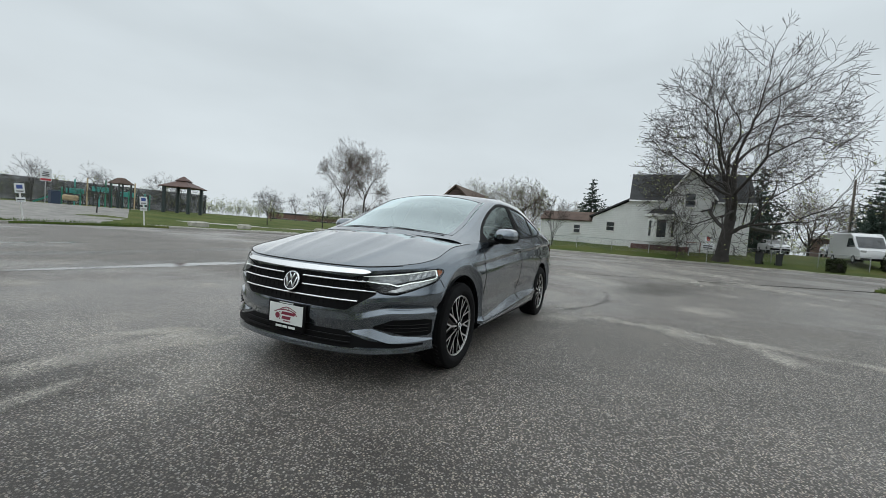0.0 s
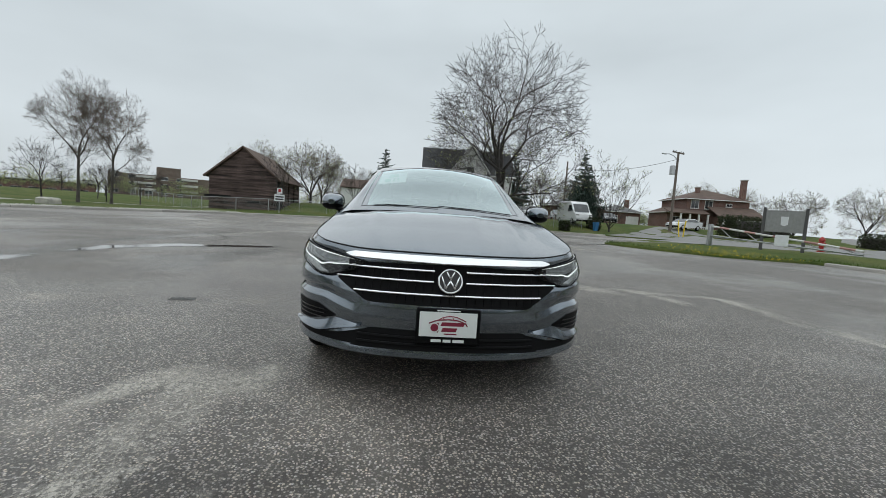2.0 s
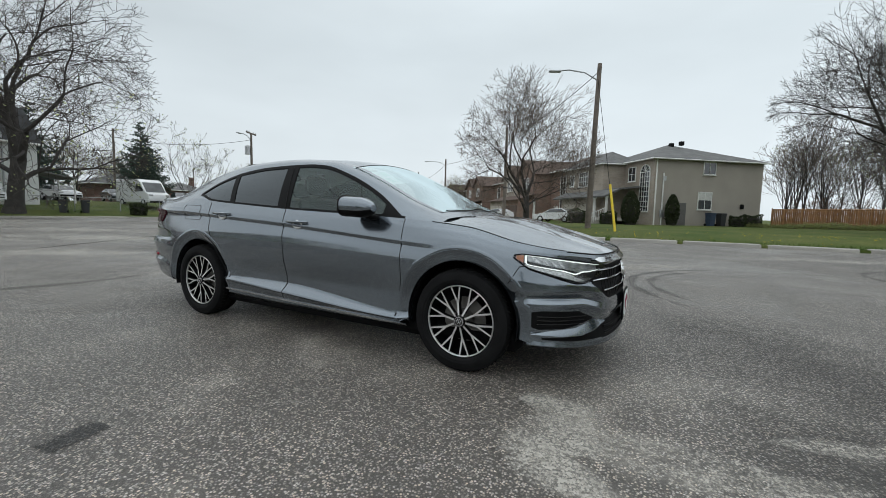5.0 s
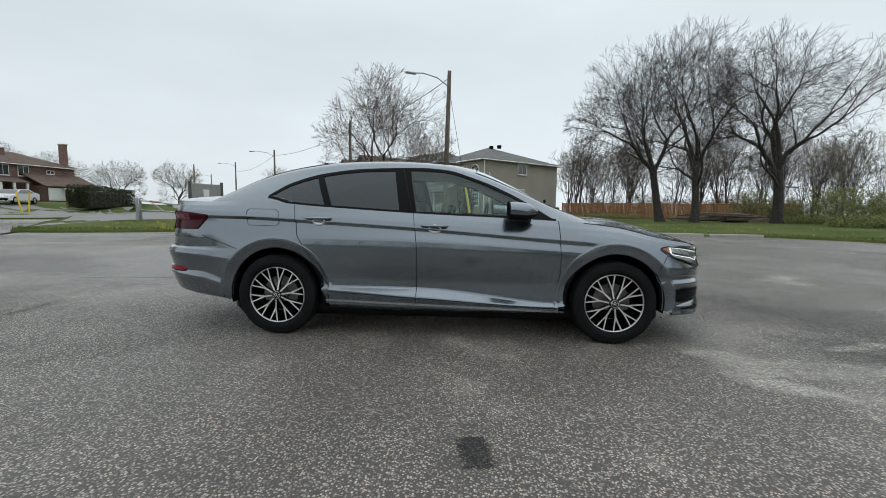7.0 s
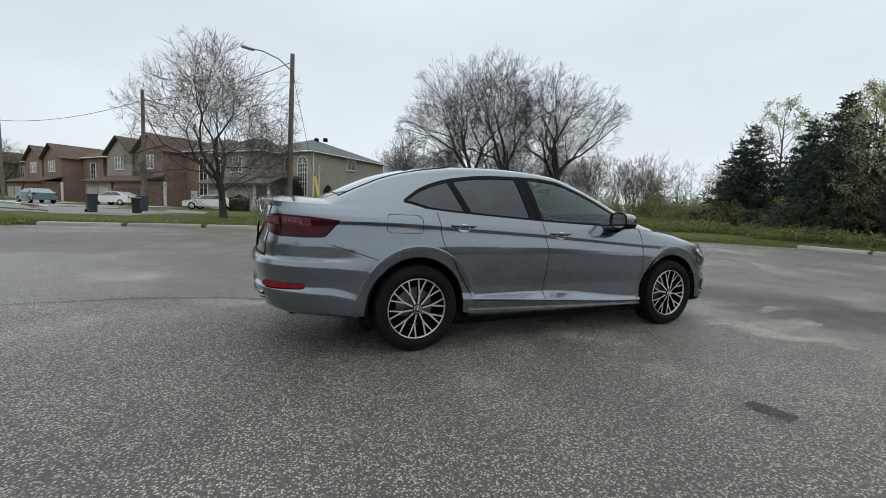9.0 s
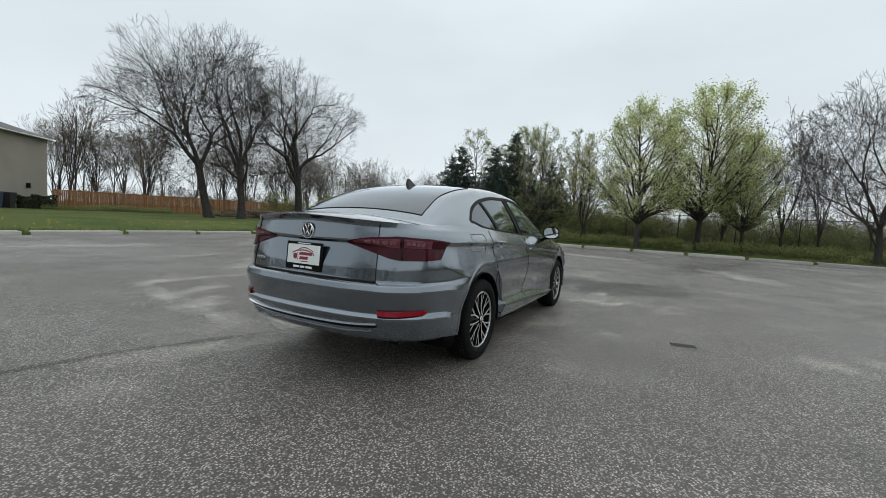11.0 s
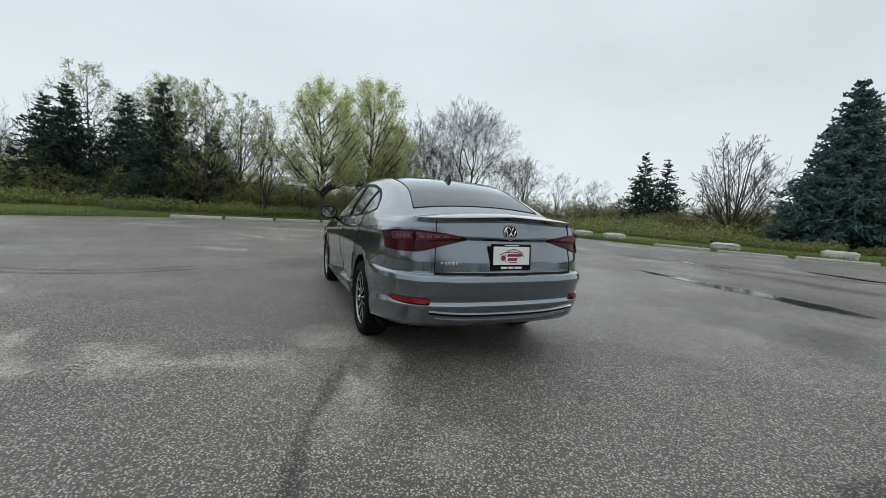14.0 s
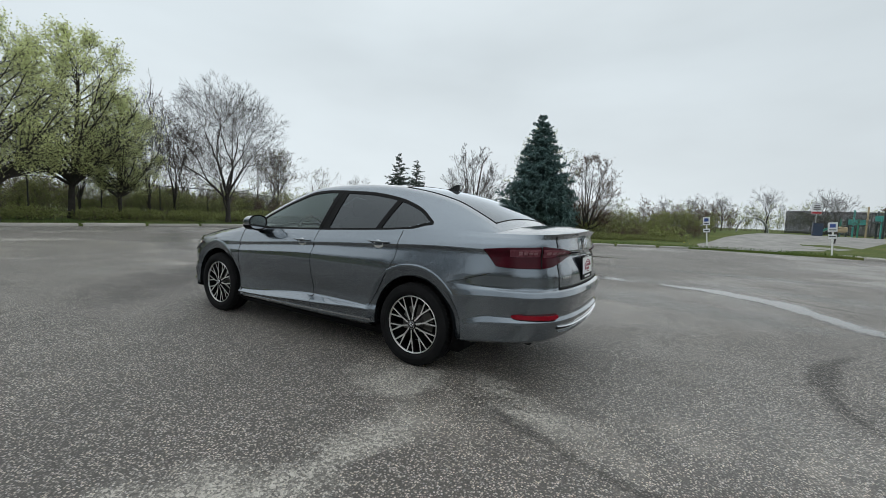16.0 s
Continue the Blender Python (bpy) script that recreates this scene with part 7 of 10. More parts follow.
def hip_roof(parent, x0, x1, y0, y1, z, rise, over, mat, name="roof"):
    """Four sloping planes, each its own part, ridge along the longer side."""
    x0, x1, y0, y1 = x0 - over, x1 + over, y0 - over, y1 + over
    w, d = x1 - x0, y1 - y0
    if w >= d:
        a, b = Vector((x0 + d / 2, (y0 + y1) / 2, z + rise)), Vector((x1 - d / 2, (y0 + y1) / 2, z + rise))
        planes = [[(x0, y0, z), (x1, y0, z), b, a], [(x1, y0, z), (x1, y1, z), b], [(x1, y1, z), (x0, y1, z), a, b], [(x0, y1, z), (x0, y0, z), a]]
    else:
        a, b = Vector(((x0 + x1) / 2, y0 + w / 2, z + rise)), Vector(((x0 + x1) / 2, y1 - w / 2, z + rise))
        planes = [[(x0, y0, z), (x1, y0, z), a], [(x1, y0, z), (x1, y1, z), b, a], [(x1, y1, z), (x0, y1, z), b], [(x0, y1, z), (x0, y0, z), a, b]]
    for q in planes:
        part(name, slab(q, 0.1), mat, parent, smooth=False)
    for a_, b_ in (((x0, y0), (x1, y0)), ((x1, y0), (x1, y1)), ((x0, y0), (x0, y1))):
        part("gutter", Geo().tube([(*a_, z - 0.08), (*b_, z - 0.08)], 0.07, 6), WHITE_PAINT, parent)


def gable_end(parent, corners, mat, thick=0.25, name="wall"):
    """An upright wall through outline points in order, thickened to its back."""
    p = [Vector(q) for q in corners]
    n = (p[1] - p[0]).cross(p[2] - p[1]).normalized()
    k = len(p)
    g = Geo().add([tuple(q) for q in p] + [tuple(q - n * thick) for q in p], [tuple(range(k)), tuple(range(k, 2 * k))[::-1]] + [(i, i + k, (i + 1) % k + k, (i + 1) % k) for i in range(k)])
    return part(name, g, mat, parent, smooth=False)


# white farmhouse, facing the lot (local +x); origin at its foot
fh = thing("farmhouse", "white clapboard farmhouse with dark shingle roof and bay window", "house", at=pose(-42.0, 5.7, 1.2))
YL, YR, EV, RG = -4.9, 5.1, 4.75, 7.7
part("wall", Geo().box(-6.4, 0, YL, YR, -0.8, EV), SIDING, fh, smooth=False)
for y in (YL, YR):
    c = [(0, y, EV), (-3.2, y, RG - 0.12), (-6.4, y, EV)]
    gable_end(fh, c if y > 0 else c[::-1], SIDING, 0.2)
part("roof", slab([(0.35, YL - 0.3, EV - 0.25), (0.35, -1.92, EV - 0.25), (-3.2, 0.2, RG), (-3.2, YL - 0.3, RG)], 0.15), SHINGLE, fh, smooth=False)
part("roof", slab([(0.35, 2.32, EV - 0.25), (0.35, YR + 0.3, EV - 0.25), (-3.2, YR + 0.3, RG), (-3.2, 0.2, RG)], 0.15), SHINGLE, fh, smooth=False)
part("roof", slab([(-6.75, YR + 0.3, EV - 0.25), (-6.75, YL - 0.3, EV - 0.25), (-3.2, YL - 0.3, RG), (-3.2, YR + 0.3, RG)], 0.15), SHINGLE, fh, smooth=False)
gable_end(fh, [(0.02, -1.75, EV - 0.6), (0.02, 2.15, EV - 0.6), (0.02, 2.15, EV + 0.2), (0.02, 0.2, RG - 0.1), (0.02, -1.75, EV + 0.2)], SIDING, 0.2)
part("roof", slab([(0.4, 2.35, EV - 0.05), (-3.2, 0.2, RG + 0.12), (0.4, 0.2, RG + 0.12)][::-1], 0.12), SHINGLE, fh, smooth=False)
part("roof", slab([(0.4, -1.95, EV - 0.05), (0.4, 0.2, RG + 0.12), (-3.2, 0.2, RG + 0.12)][::-1], 0.12), SHINGLE, fh, smooth=False)
for a, b in (((0.42, 2.4, EV - 0.05), (0.42, 0.2, RG + 0.14)), ((0.42, -2.0, EV - 0.05), (0.42, 0.2, RG + 0.14)), ((0.38, YL - 0.3, EV - 0.3), (0.38, -2.0, EV - 0.3)), ((0.38, 2.4, EV - 0.3), (0.38, YR + 0.3, EV - 0.3))):
    part("trim", Geo().tube([a, b], 0.1, 4), WHITE_PAINT, fh, smooth=False)
window(fh, 0.05, 0.2, 4.7, 0.85, 1.35, 90, 1, 2)
part("foundation", Geo().box(-0.1, 0.25, YL + 0.2, 0.5, -0.8, 0.12, 0.03), plain("red_deck_paint", (0.10, 0.045, 0.04), 0.8, vary=0.25, scale=3), fh)
# bay window: three faces, each with its window
bay = part("bay", Geo().prism([(0, -3.35), (0.85, -2.75), (0.85, -1.45), (0, -0.85)], 0.45, 3.0), SIDING, fh, "white bay window", smooth=False)
window(bay, 0.86, -2.1, 1.75, 0.85, 1.75, 90, 1, 1, name="bay_sash")
window(bay, 0.45, -3.06, 1.75, 0.45, 1.6, 35, 1, 1, name="bay_sash")
window(bay, 0.45, -1.14, 1.75, 0.45, 1.6, 145, 1, 1, name="bay_sash")
part("cornice", Geo().prism([(0, -3.65), (1.15, -2.95), (1.15, -1.25), (0, -0.55)], 2.95, 3.2), WHITE_PAINT, bay, smooth=False)
part("bay_roof", Geo().add([(0, -3.5, 3.2), (1.05, -2.85, 3.2), (1.05, -1.35, 3.2), (0, -0.7, 3.2), (0, -2.9, 3.75), (0.35, -2.5, 3.75), (0.35, -1.7, 3.75), (0, -1.3, 3.75)], [(0, 1, 5, 4), (1, 2, 6, 5), (2, 3, 7, 6), (4, 5, 6, 7)]), SHINGLE, bay, smooth=False)
# lean-to wing and low shed
gable_end(fh, [(-0.6, -8.7, -0.8), (-0.6, YL, -0.8), (-0.6, YL, EV - 0.15), (-0.6, -8.7, 2.65)], SIDING, 4.5)
part("roof", slab([(-0.3, YL + 0.05, EV + 0.05), (-5.2, YL + 0.05, EV + 0.05), (-5.2, -9.0, 2.62), (-0.3, -9.0, 2.62)][::-1], 0.14), SHINGLE, fh, smooth=False)
window(fh, -0.58, -6.85, 1.75, 0.8, 0.95, 90, 1, 2)
part("shed", Geo().box(-5.0, -1.0, -14.2, -8.7, -1.0, 2.3), SIDING, fh, "low white side wing", smooth=False)
part("roof", slab([(-0.75, -14.4, 2.25), (-0.75, -8.5, 2.25), (-3.0, -8.5, 3.3), (-3.0, -14.4, 3.3)], 0.12), SHINGLE_BROWN, fh, smooth=False)
window(fh, -0.98, -10.3, 1.3, 0.7, 0.9, 90, 1, 2)
part("carport_roof", slab([(-1.2, YR, 2.65), (-4.8, YR, 2.65), (-4.8, 8.1, 2.1), (-1.2, 8.1, 2.1)][::-1], 0.12), SHINGLE_GREY, fh, "lean-to carport roof", smooth=False)
for x in (-1.4, -4.6):
    part("post", Geo().tube([(x, 7.9, -0.6), (x, 7.9, 2.1)], 0.06, 6), WHITE_PAINT, fh)
part("drainpipe", Geo().tube([(0.08, 3.1, 5.2), (0.08, 3.1, -0.2)], 0.06, 6), ALUMINIUM, fh)
part("step_rail", Geo().tube([(0.9, 0.2, -0.3), (0.9, 0.2, 0.6), (0.9, 1.3, 0.6), (0.9, 1.3, -0.3)], 0.04, 5), plain("red_rail", (0.2, 0.05, 0.04), 0.7), fh)

# weathered red barn; local +x faces the lot
bn = thing("barn", "weathered dark red board barn with open side", "barn", at=pose(-37.2, -17.0, 0.55, 0, 0, 4))
part("wall", Geo().box(-11, 0, -3.1, 3.1, -0.6, 3.0), BARN_WOOD, bn, smooth=False)
gable_end(bn, [(0.01, -3.1, 2.9), (0.01, 3.1, 2.9), (0.01, 0, 5.55)], BARN_WOOD, 0.2)
part("roof", slab([(0.35, 0, 5.8), (-11.3, 0, 5.8), (-11.3, -3.55, 2.75), (0.35, -3.55, 2.75)], 0.14), SHINGLE_BROWN, bn, smooth=False)
part("roof", slab([(-11.3, 0, 5.8), (0.35, 0, 5.8), (0.35, 3.55, 2.75), (-11.3, 3.55, 2.75)], 0.14), SHINGLE_BROWN, bn, smooth=False)
# near-black panel on the closed wall: shade of an open doorway put into colour
part("doorway_shade", Geo().box(-2.6, -0.4, 3.10, 3.14, -0.4, 2.6), SEAM, bn, "near-black panel standing for the shade inside a doorway", smooth=False)
for k in range(3):
    part("barn_post", Geo().box(-2.6 - k * 2.6, -2.4 - k * 2.6, 3.12, 3.25, -0.4, 2.8), BARN_WOOD, bn, smooth=False)
# strips over whole boards, coloured like the shade in gaps between them
for y, z, w in ((-2.3, 0.75, 2.4), (1.0, 0.35, 1.2)):
    part("board_gap_shade", Geo().box(0.0, 0.03, y - w / 2, y + w / 2, z, z + 0.22), SEAM, bn, smooth=False)

# red brick two-storey house on the far side street; local +x faces the lot
bh = thing("brick_house", "two-storey red brick house with brown hip roof and porch", "house", at=pose(-59.8, 46.0, 1.4, 0, 0, -8))
part("wall", Geo().box(-9, 0, -1.4, 8.4, -0.8, 5.0), BRICK_RED, bh, smooth=False)
hip_roof(bh, -9, 0, -1.4, 8.4, 5.0, 1.9, 0.5, SHINGLE_BROWN)
part("wing", Geo().box(-7, -0.01, -4.4, -1.4, -0.8, 2.6), BRICK_RED, bh, smooth=False)
hip_roof(bh, -7, 0, -4.4, -1.4, 2.6, 0.9, 0.4, SHINGLE_BROWN, "wing_roof")
part("porch_roof", slab([(2.4, -5.0, 2.5), (2.4, 1.2, 2.5), (0, 1.2, 3.2), (0, -5.0, 3.2)], 0.12), SHINGLE_BROWN, bh, smooth=False)
part("porch_floor", Geo().box(0, 2.4, -4.8, 1.0, -0.8, -0.45), CONCRETE, bh, smooth=False)
part("garage", Geo().box(0, 3.6, 2.2, 8.6, -0.8, 2.2), BRICK_RED, bh, smooth=False)
part("garage_roof", slab([(4.0, 1.7, 2.15), (4.0, 9.0, 2.15), (0, 9.0, 3.9), (0, 1.7, 3.9)], 0.12), SHINGLE_BROWN, bh, smooth=False)
part("garage_gable", Geo().box(3.6, 3.68, 2.3, 4.3, 0.2, 1.9), WHITE_PAINT, bh, smooth=False)
part("awning", slab([(6.0, 4.0, 1.25), (6.0, 10.4, 1.0), (3.65, 10.4, 1.75), (3.65, 4.0, 2.0)], 0.08), WHITE_PAINT, bh, "white sloping awning", smooth=False)
for y in (-4.7, -3.3, -1.9, -0.5, 0.9):
    part("porch_post", Geo().box(2.1, 2.35, y - 0.12, y + 0.12, -0.6, 2.5, 0.02), WHITE_PAINT, bh)
    if y < 0.5:
        part("porch_rail", Geo().box(2.15, 2.25, y, y + 1.4, 0.30, 0.42).box(2.15, 2.25, y, y + 1.4, -0.4, -0.3), WHITE_PAINT, bh, smooth=False)
        for k in range(4):
            part("porch_baluster", Geo().box(2.17, 2.23, y + 0.25 + 0.3 * k, y + 0.33 + 0.3 * k, -0.35, 0.32), WHITE_PAINT, bh, smooth=False)
for y in (-0.2, 2.0):
    window(bh, 0.03, y, 4.1, 1.2, 1.3, 90, 2, 1)
window(bh, 0.03, -3.0, 1.2, 1.5, 1.4, 90, 2, 1)
window(bh, 0.03, 5.2, 4.2, 0.9, 0.45, 90, 2, 1)
for y, h in ((1.6, 0.7), (7.6, 2.0)):
    ch = part("chimney", Geo().box(-3.4 if y < 3 else -1.2, -2.7 if y < 3 else -0.3, y - 0.3, y + 0.3, 5.2, 6.4 + h, 0.03), BRICK_RED, bh)
    part("chimney_cap", Geo().box(-3.5 if y < 3 else -1.3, -2.6 if y < 3 else -0.2, y - 0.36, y + 0.36, 6.4 + h, 6.55 + h, 0.03), CONCRETE, ch)

# low bungalows between farmhouse and brick house
for x, y, w, rz, brick in ((-62, 27.0, 9, -5, BRICK_RED), (-68, 14.5, 8, 0, BRICK_PINK), (-72, 40.0, 7, -8, BRICK_RED)):
    bg = thing("bungalow", "low brick bungalow with grey hip roof", "house", "bungalows", at=pose(x, y, 1.2, 0, 0, rz))
    part("wall", Geo().box(-7, 0, -w / 2, w / 2, -0.6, 2.7), brick, bg, smooth=False)
    hip_roof(bg, -7, 0, -w / 2, w / 2, 2.7, 1.5, 0.5, SHINGLE_GREY)
    part("chimney", Geo().box(-3.2, -2.5, 1.4, 2.1, 3, 5.2, 0.02), BRICK_RED, bg)
    part("garage_door", Geo().box(0, 0.05, 0.8, 3.2, -0.4, 1.9), WHITE_PAINT, bg, smooth=False)
    window(bg, 0.03, -1.6, 1.3, 1.6, 1.2, 90, 2, 1)


# beige corner house; local -y is its street front, local +x its side wall
gh = thing("corner_house", "two-storey beige stucco and brick house with grey hip roof", "house", at=pose(1.75, 39.4, 0.15, 0, 0, -52))
GE = 6.35
part("wall", Geo().box(-12.0, -0.002, 0.3, 11.8, -0.5, GE), STUCCO, gh, smooth=False)
part("brick_front", Geo().box(-12.05, 0.02, -0.0, 0.3, -0.5, GE), BRICK_TAN, gh, "tan brick street front", smooth=False)
hip_roof(gh, -12.0, 0, 0, 11.8, GE, 2.35, 0.4, SHINGLE_GREY)
part("bump_out", Geo().box(-12.2, -4.4, -2.4, 0, -0.5, GE - 0.1), BRICK_TAN, gh, smooth=False)
hip_roof(gh, -12.2, -4.4, -2.4, 2.0, GE - 0.1, 1.55, 0.35, SHINGLE_GREY)
part("garage_block", Geo().box(-12.2, -4.6, -3.0, -2.4, -0.5, 2.9), BRICK_TAN, gh, smooth=False)
part("porch_roof", slab([(-12.7, -3.9, 2.85), (-1.6, -3.9, 2.85), (-1.6, -2.2, 3.65), (-12.7, -2.2, 3.65)], 0.16), SHINGLE_GREY, gh, smooth=False)
part("porch_roof", slab([(-4.4, -2.4, 3.6), (-1.6, -2.4, 3.6), (-1.6, -0.0, 3.9), (-4.4, -0.0, 3.9)], 0.16), SHINGLE_GREY, gh, smooth=False)
for x in (-10.2, -6.7):
    door = part("garage_door", Geo().box(x - 1.25, x + 1.25, -3.06, -3.0, -0.4, 2.15), GARAGE, gh, smooth=False)
    for k in range(4):
        part("door_panel", Geo().box(x - 1.18, x + 1.18, -3.085, -3.06, -0.30 + 0.6 * k, 0.22 + 0.6 * k, 0.012), GARAGE, door, smooth=False)
for x in (-2.0, -4.1):
    part("porch_column", Geo().lathe([(0.19, -0.2), (0.19, -0.05), (0.14, 0.0), (0.125, 2.6), (0.18, 2.7), (0.18, 2.85)], (x, -3.4, 0), "z", 14), WHITE_PAINT, gh)
part("porch_steps", Geo().box(-4.2, -2.0, -5.2, -3.8, -0.4, 0.2).box(-4.2, -2.0, -4.7, -3.4, 0.2, 0.5).box(-4.4, -1.8, -4.2, 0, 0.5, 0.8), CONCRETE, gh, smooth=False)
for a in range(8):
    part("porch_rail", Geo().tube([(-1.9, -5.2 + a * 0.24, 0.1 + a * 0.10), (-1.9, -5.2 + a * 0.24, 1.0 + a * 0.10)], 0.03, 4), WHITE_PAINT, gh)
part("porch_handrail", Geo().tube([(-1.9, -5.3, 0.98), (-1.9, -3.4, 1.78)], 0.045, 5), WHITE_PAINT, gh)
part("front_door", Geo().box(-3.6, -2.7, -0.07, 0.0, 0.8, 2.85, 0.01), WHITE_PAINT, gh, "white front door under the porch", smooth=False)
window(gh, -3.2, -0.02, 5.1, 1.1, 1.35, 0, 2, 2)
# tall arched window
aw = window(gh, -1.2, -0.03, 3.3, 1.35, 3.7, 0, 4, 8)
fan = [(0.675 * math.cos(math.pi * k / 16), 0.675 * math.sin(math.pi * k / 16)) for k in range(17)]
part("fan_light", Geo().prism(fan, -0.03, -0.01, lambda a, b, h: (a - 1.2, h, b + 5.18)), PANE, aw, "half-round fan light", smooth=False)
part("fan_frame", Geo().tube([(a - 1.2, -0.05, b + 5.18) for a, b in fan], 0.05, 5), WHITE_PAINT, aw)
for k in (3, 6, 8, 10, 13):
    part("fan_bar", Geo().tube([(-1.2, -0.05, 5.18), (fan[k][0] - 1.2, -0.05, fan[k][1] + 5.18)], 0.022, 4), WHITE_PAINT, aw)
window(gh, -8.3, -2.42, 4.9, 1.9, 1.5, 0, 4, 3)
window(gh, -10.9, -2.42, 4.9, 0.9, 1.3, 0, 2, 2)
window(gh, 0.03, 5.8, 5.6, 1.3, 1.15, 90, 2, 1)
window(gh, 0.03, 5.5, 2.55, 1.45, 1.6, 90, 2, 1, curtains=True)
part("side_door", Geo().box(0.0, 0.05, 2.6, 3.55, 0.1, 2.3, 0.01), plain("grey_door", (0.12, 0.115, 0.11), 0.6), gh, "grey side door", smooth=False)
for y, z0 in ((0.2, GE), (0.95, 5.0)):
    part("downpipe", Geo().tube([(0.08, y, z0), (0.08, y, 0.1)], 0.07, 6), WHITE_PAINT, gh)
part("meter_box", Geo().box(0.02, 0.2, 0.75, 1.15, 0.9, 1.6, 0.02), ALUMINIUM, gh)
part("meter_box", Geo().box(0.02, 0.16, 0.9, 1.2, 4.3, 4.7, 0.02), ALUMINIUM, gh)
part("wall_lamp", Geo().box(0.02, 0.16, 9.5, 9.8, 1.9, 2.3, 0.02), BLACK_TRIM, gh)
for x, y in ((-5.5, 5.6), (-4.4, 5.9)):
    part("roof_vent", Geo().box(x, x + 0.4, y, y + 0.4, GE + 2.05, GE + 2.45, 0.03), BLACK_TRIM, gh)


def row_house(label, brick, at, flip=False, seed=0):
    """Two-storey row house: local -y is the street front."""
    h = thing("row_house", label, "house", "row houses along the street", at=at)
    part("wall", Geo().box(-4.6, 4.6, 0, 10, -0.6, 6.4), brick, h, smooth=False)
    hip_roof(h, -4.6, 4.6, 0, 10, 6.4, 2.3, 0.4, SHINGLE_BROWN)
    s = -1 if flip else 1
    x0, x1 = sorted((s * 0.2, s * 4.7))
    part("bay_wall", Geo().box(x0, x1, -2.2, 0, -0.6, 6.2), brick, h, smooth=False)
    xm = (x0 + x1) / 2
    gable_end(h, [(x0, -2.2, 6.15), (x1, -2.2, 6.15), (xm, -2.2, 8.0)], brick, 0.2)
    part("bay_roof", slab([(x0 - 0.35, -2.6, 6.0), (xm, -2.6, 8.2), (xm, 4.0, 8.2), (x0 - 0.35, 4.0, 6.0)][::-1], 0.12), SHINGLE_BROWN, h, smooth=False)
    part("bay_roof", slab([(x1 + 0.35, -2.6, 6.0), (x1 + 0.35, 4.0, 6.0), (xm, 4.0, 8.2), (xm, -2.6, 8.2)][::-1], 0.12), SHINGLE_BROWN, h, smooth=False)
    part("garage_block", Geo().box(x0 - 0.1, x1 + 0.1, -4.2, -2.2, -0.6, 2.7), brick, h, smooth=False)
    part("canopy", slab([(x0 - 0.5, -4.7, 2.65), (x1 + 0.5, -4.7, 2.65), (x1 + 0.5, -2.2, 3.5), (x0 - 0.5, -2.2, 3.5)], 0.14), SHINGLE_BROWN, h, smooth=False)
    for k in (-1, 1):
        part("garage_door", Geo().box(xm + k * 1.05 - 0.9, xm + k * 1.05 + 0.9, -4.26, -4.2, -0.4, 1.9), GARAGE if seed % 2 else plain("brown_garage_door", (0.10, 0.06, 0.045), 0.6), h, smooth=False)
    for k in (-0.55, 0.0, 0.55):
        window(h, xm + k, -2.22, 5.0, 0.42, 1.5, 0, 1, 2)
    window(h, -s * 2.4, -0.02, 3.5, 1.1, 4.2, 0, 2, 5)
    part("porch_column", Geo().tube([(-s * 0.3, -2.4, -0.4), (-s * 0.3, -2.4, 2.7)], 0.14, 8), WHITE_PAINT, h)
    part("front_door", Geo().box(-s * 1.0 - 0.45, -s * 1.0 + 0.45, -0.06, 0.02, -0.2, 1.9), WHITE_PAINT, h, smooth=False)
    return h


for k in range(6):
    bx, by = 1.75 - 0.613 * (21.5 + 14.3 * k), 39.4 + 0.79 * (21.5 + 14.3 * k)
    row_house("two-storey tan brick row house with brown gable roof" if k % 3 == 1 else "two-storey red-brown brick row house with brown gable roof", BRICK_TAN if k % 3 == 1 else BRICK_PINK, pose(bx, by, 0.3, 0, 0, -52) @ Matrix.Diagonal((1.42, 1.2, 1.07, 1)), k % 2 == 0, k)
WHITE_SIGN_FAR = plain("far_white_panels", (0.55, 0.54, 0.52), 0.8, vary=0.08)
# far apartment block and long school building behind the park
ap = thing("apartment_block", "far low red brick apartment block", "building", at=pose(-166, -101, 0, 0, 0, 32))
FAR_BRICK = brick_material("far_brown_brick", (0.12, 0.085, 0.07), (0.15, 0.105, 0.085), (0.2, 0.18, 0.165))
part("wall", Geo().box(-8, 0, -16, -1, 0, 9.0), FAR_BRICK, ap, smooth=False)
part("wall", Geo().box(-8, -1, -1, 7, 0, 12.5), FAR_BRICK, ap, smooth=False)
part("wall", Geo().box(-8, -1, 7, 20, 0, 9.0), FAR_BRICK, ap, smooth=False)
for k, z in enumerate((3.0, 5.4, 7.8)):
    part("balcony", Geo().box(0.0, 1.0, -8, -1.2, z, z + 0.8), WHITE_SIGN_FAR, ap, smooth=False)
    part("balcony", Geo().box(-1.0, 0.0, 7.2, 13, z, z + 0.8), WHITE_SIGN_FAR, ap, smooth=False)
for k in range(5):
    for z in (2.2, 5.2, 8.0):
        if k < 3 or z < 20:
            window(ap, 0.03 if k < 3 else -0.97, -14 + k * 5.2, z, 2.2, 1.3, 90, 2, 1)
sc = thing("school_building", "far long low brown building behind the park", "building", at=pose(-165, -156, -2.0, 0, 0, 45))
part("wall", Geo().box(-10, 0, -26, 26, 0, 6.2), BRICK_RED, sc, smooth=False)
part("roof_band", Geo().box(-10.2, 0.2, -26.2, 26.2, 5.6, 6.4), SHINGLE, sc, smooth=False)
for k in range(10):
    window(sc, 0.03, -23 + k * 5, 2.6, 3.0, 1.6, 90, 3, 1)

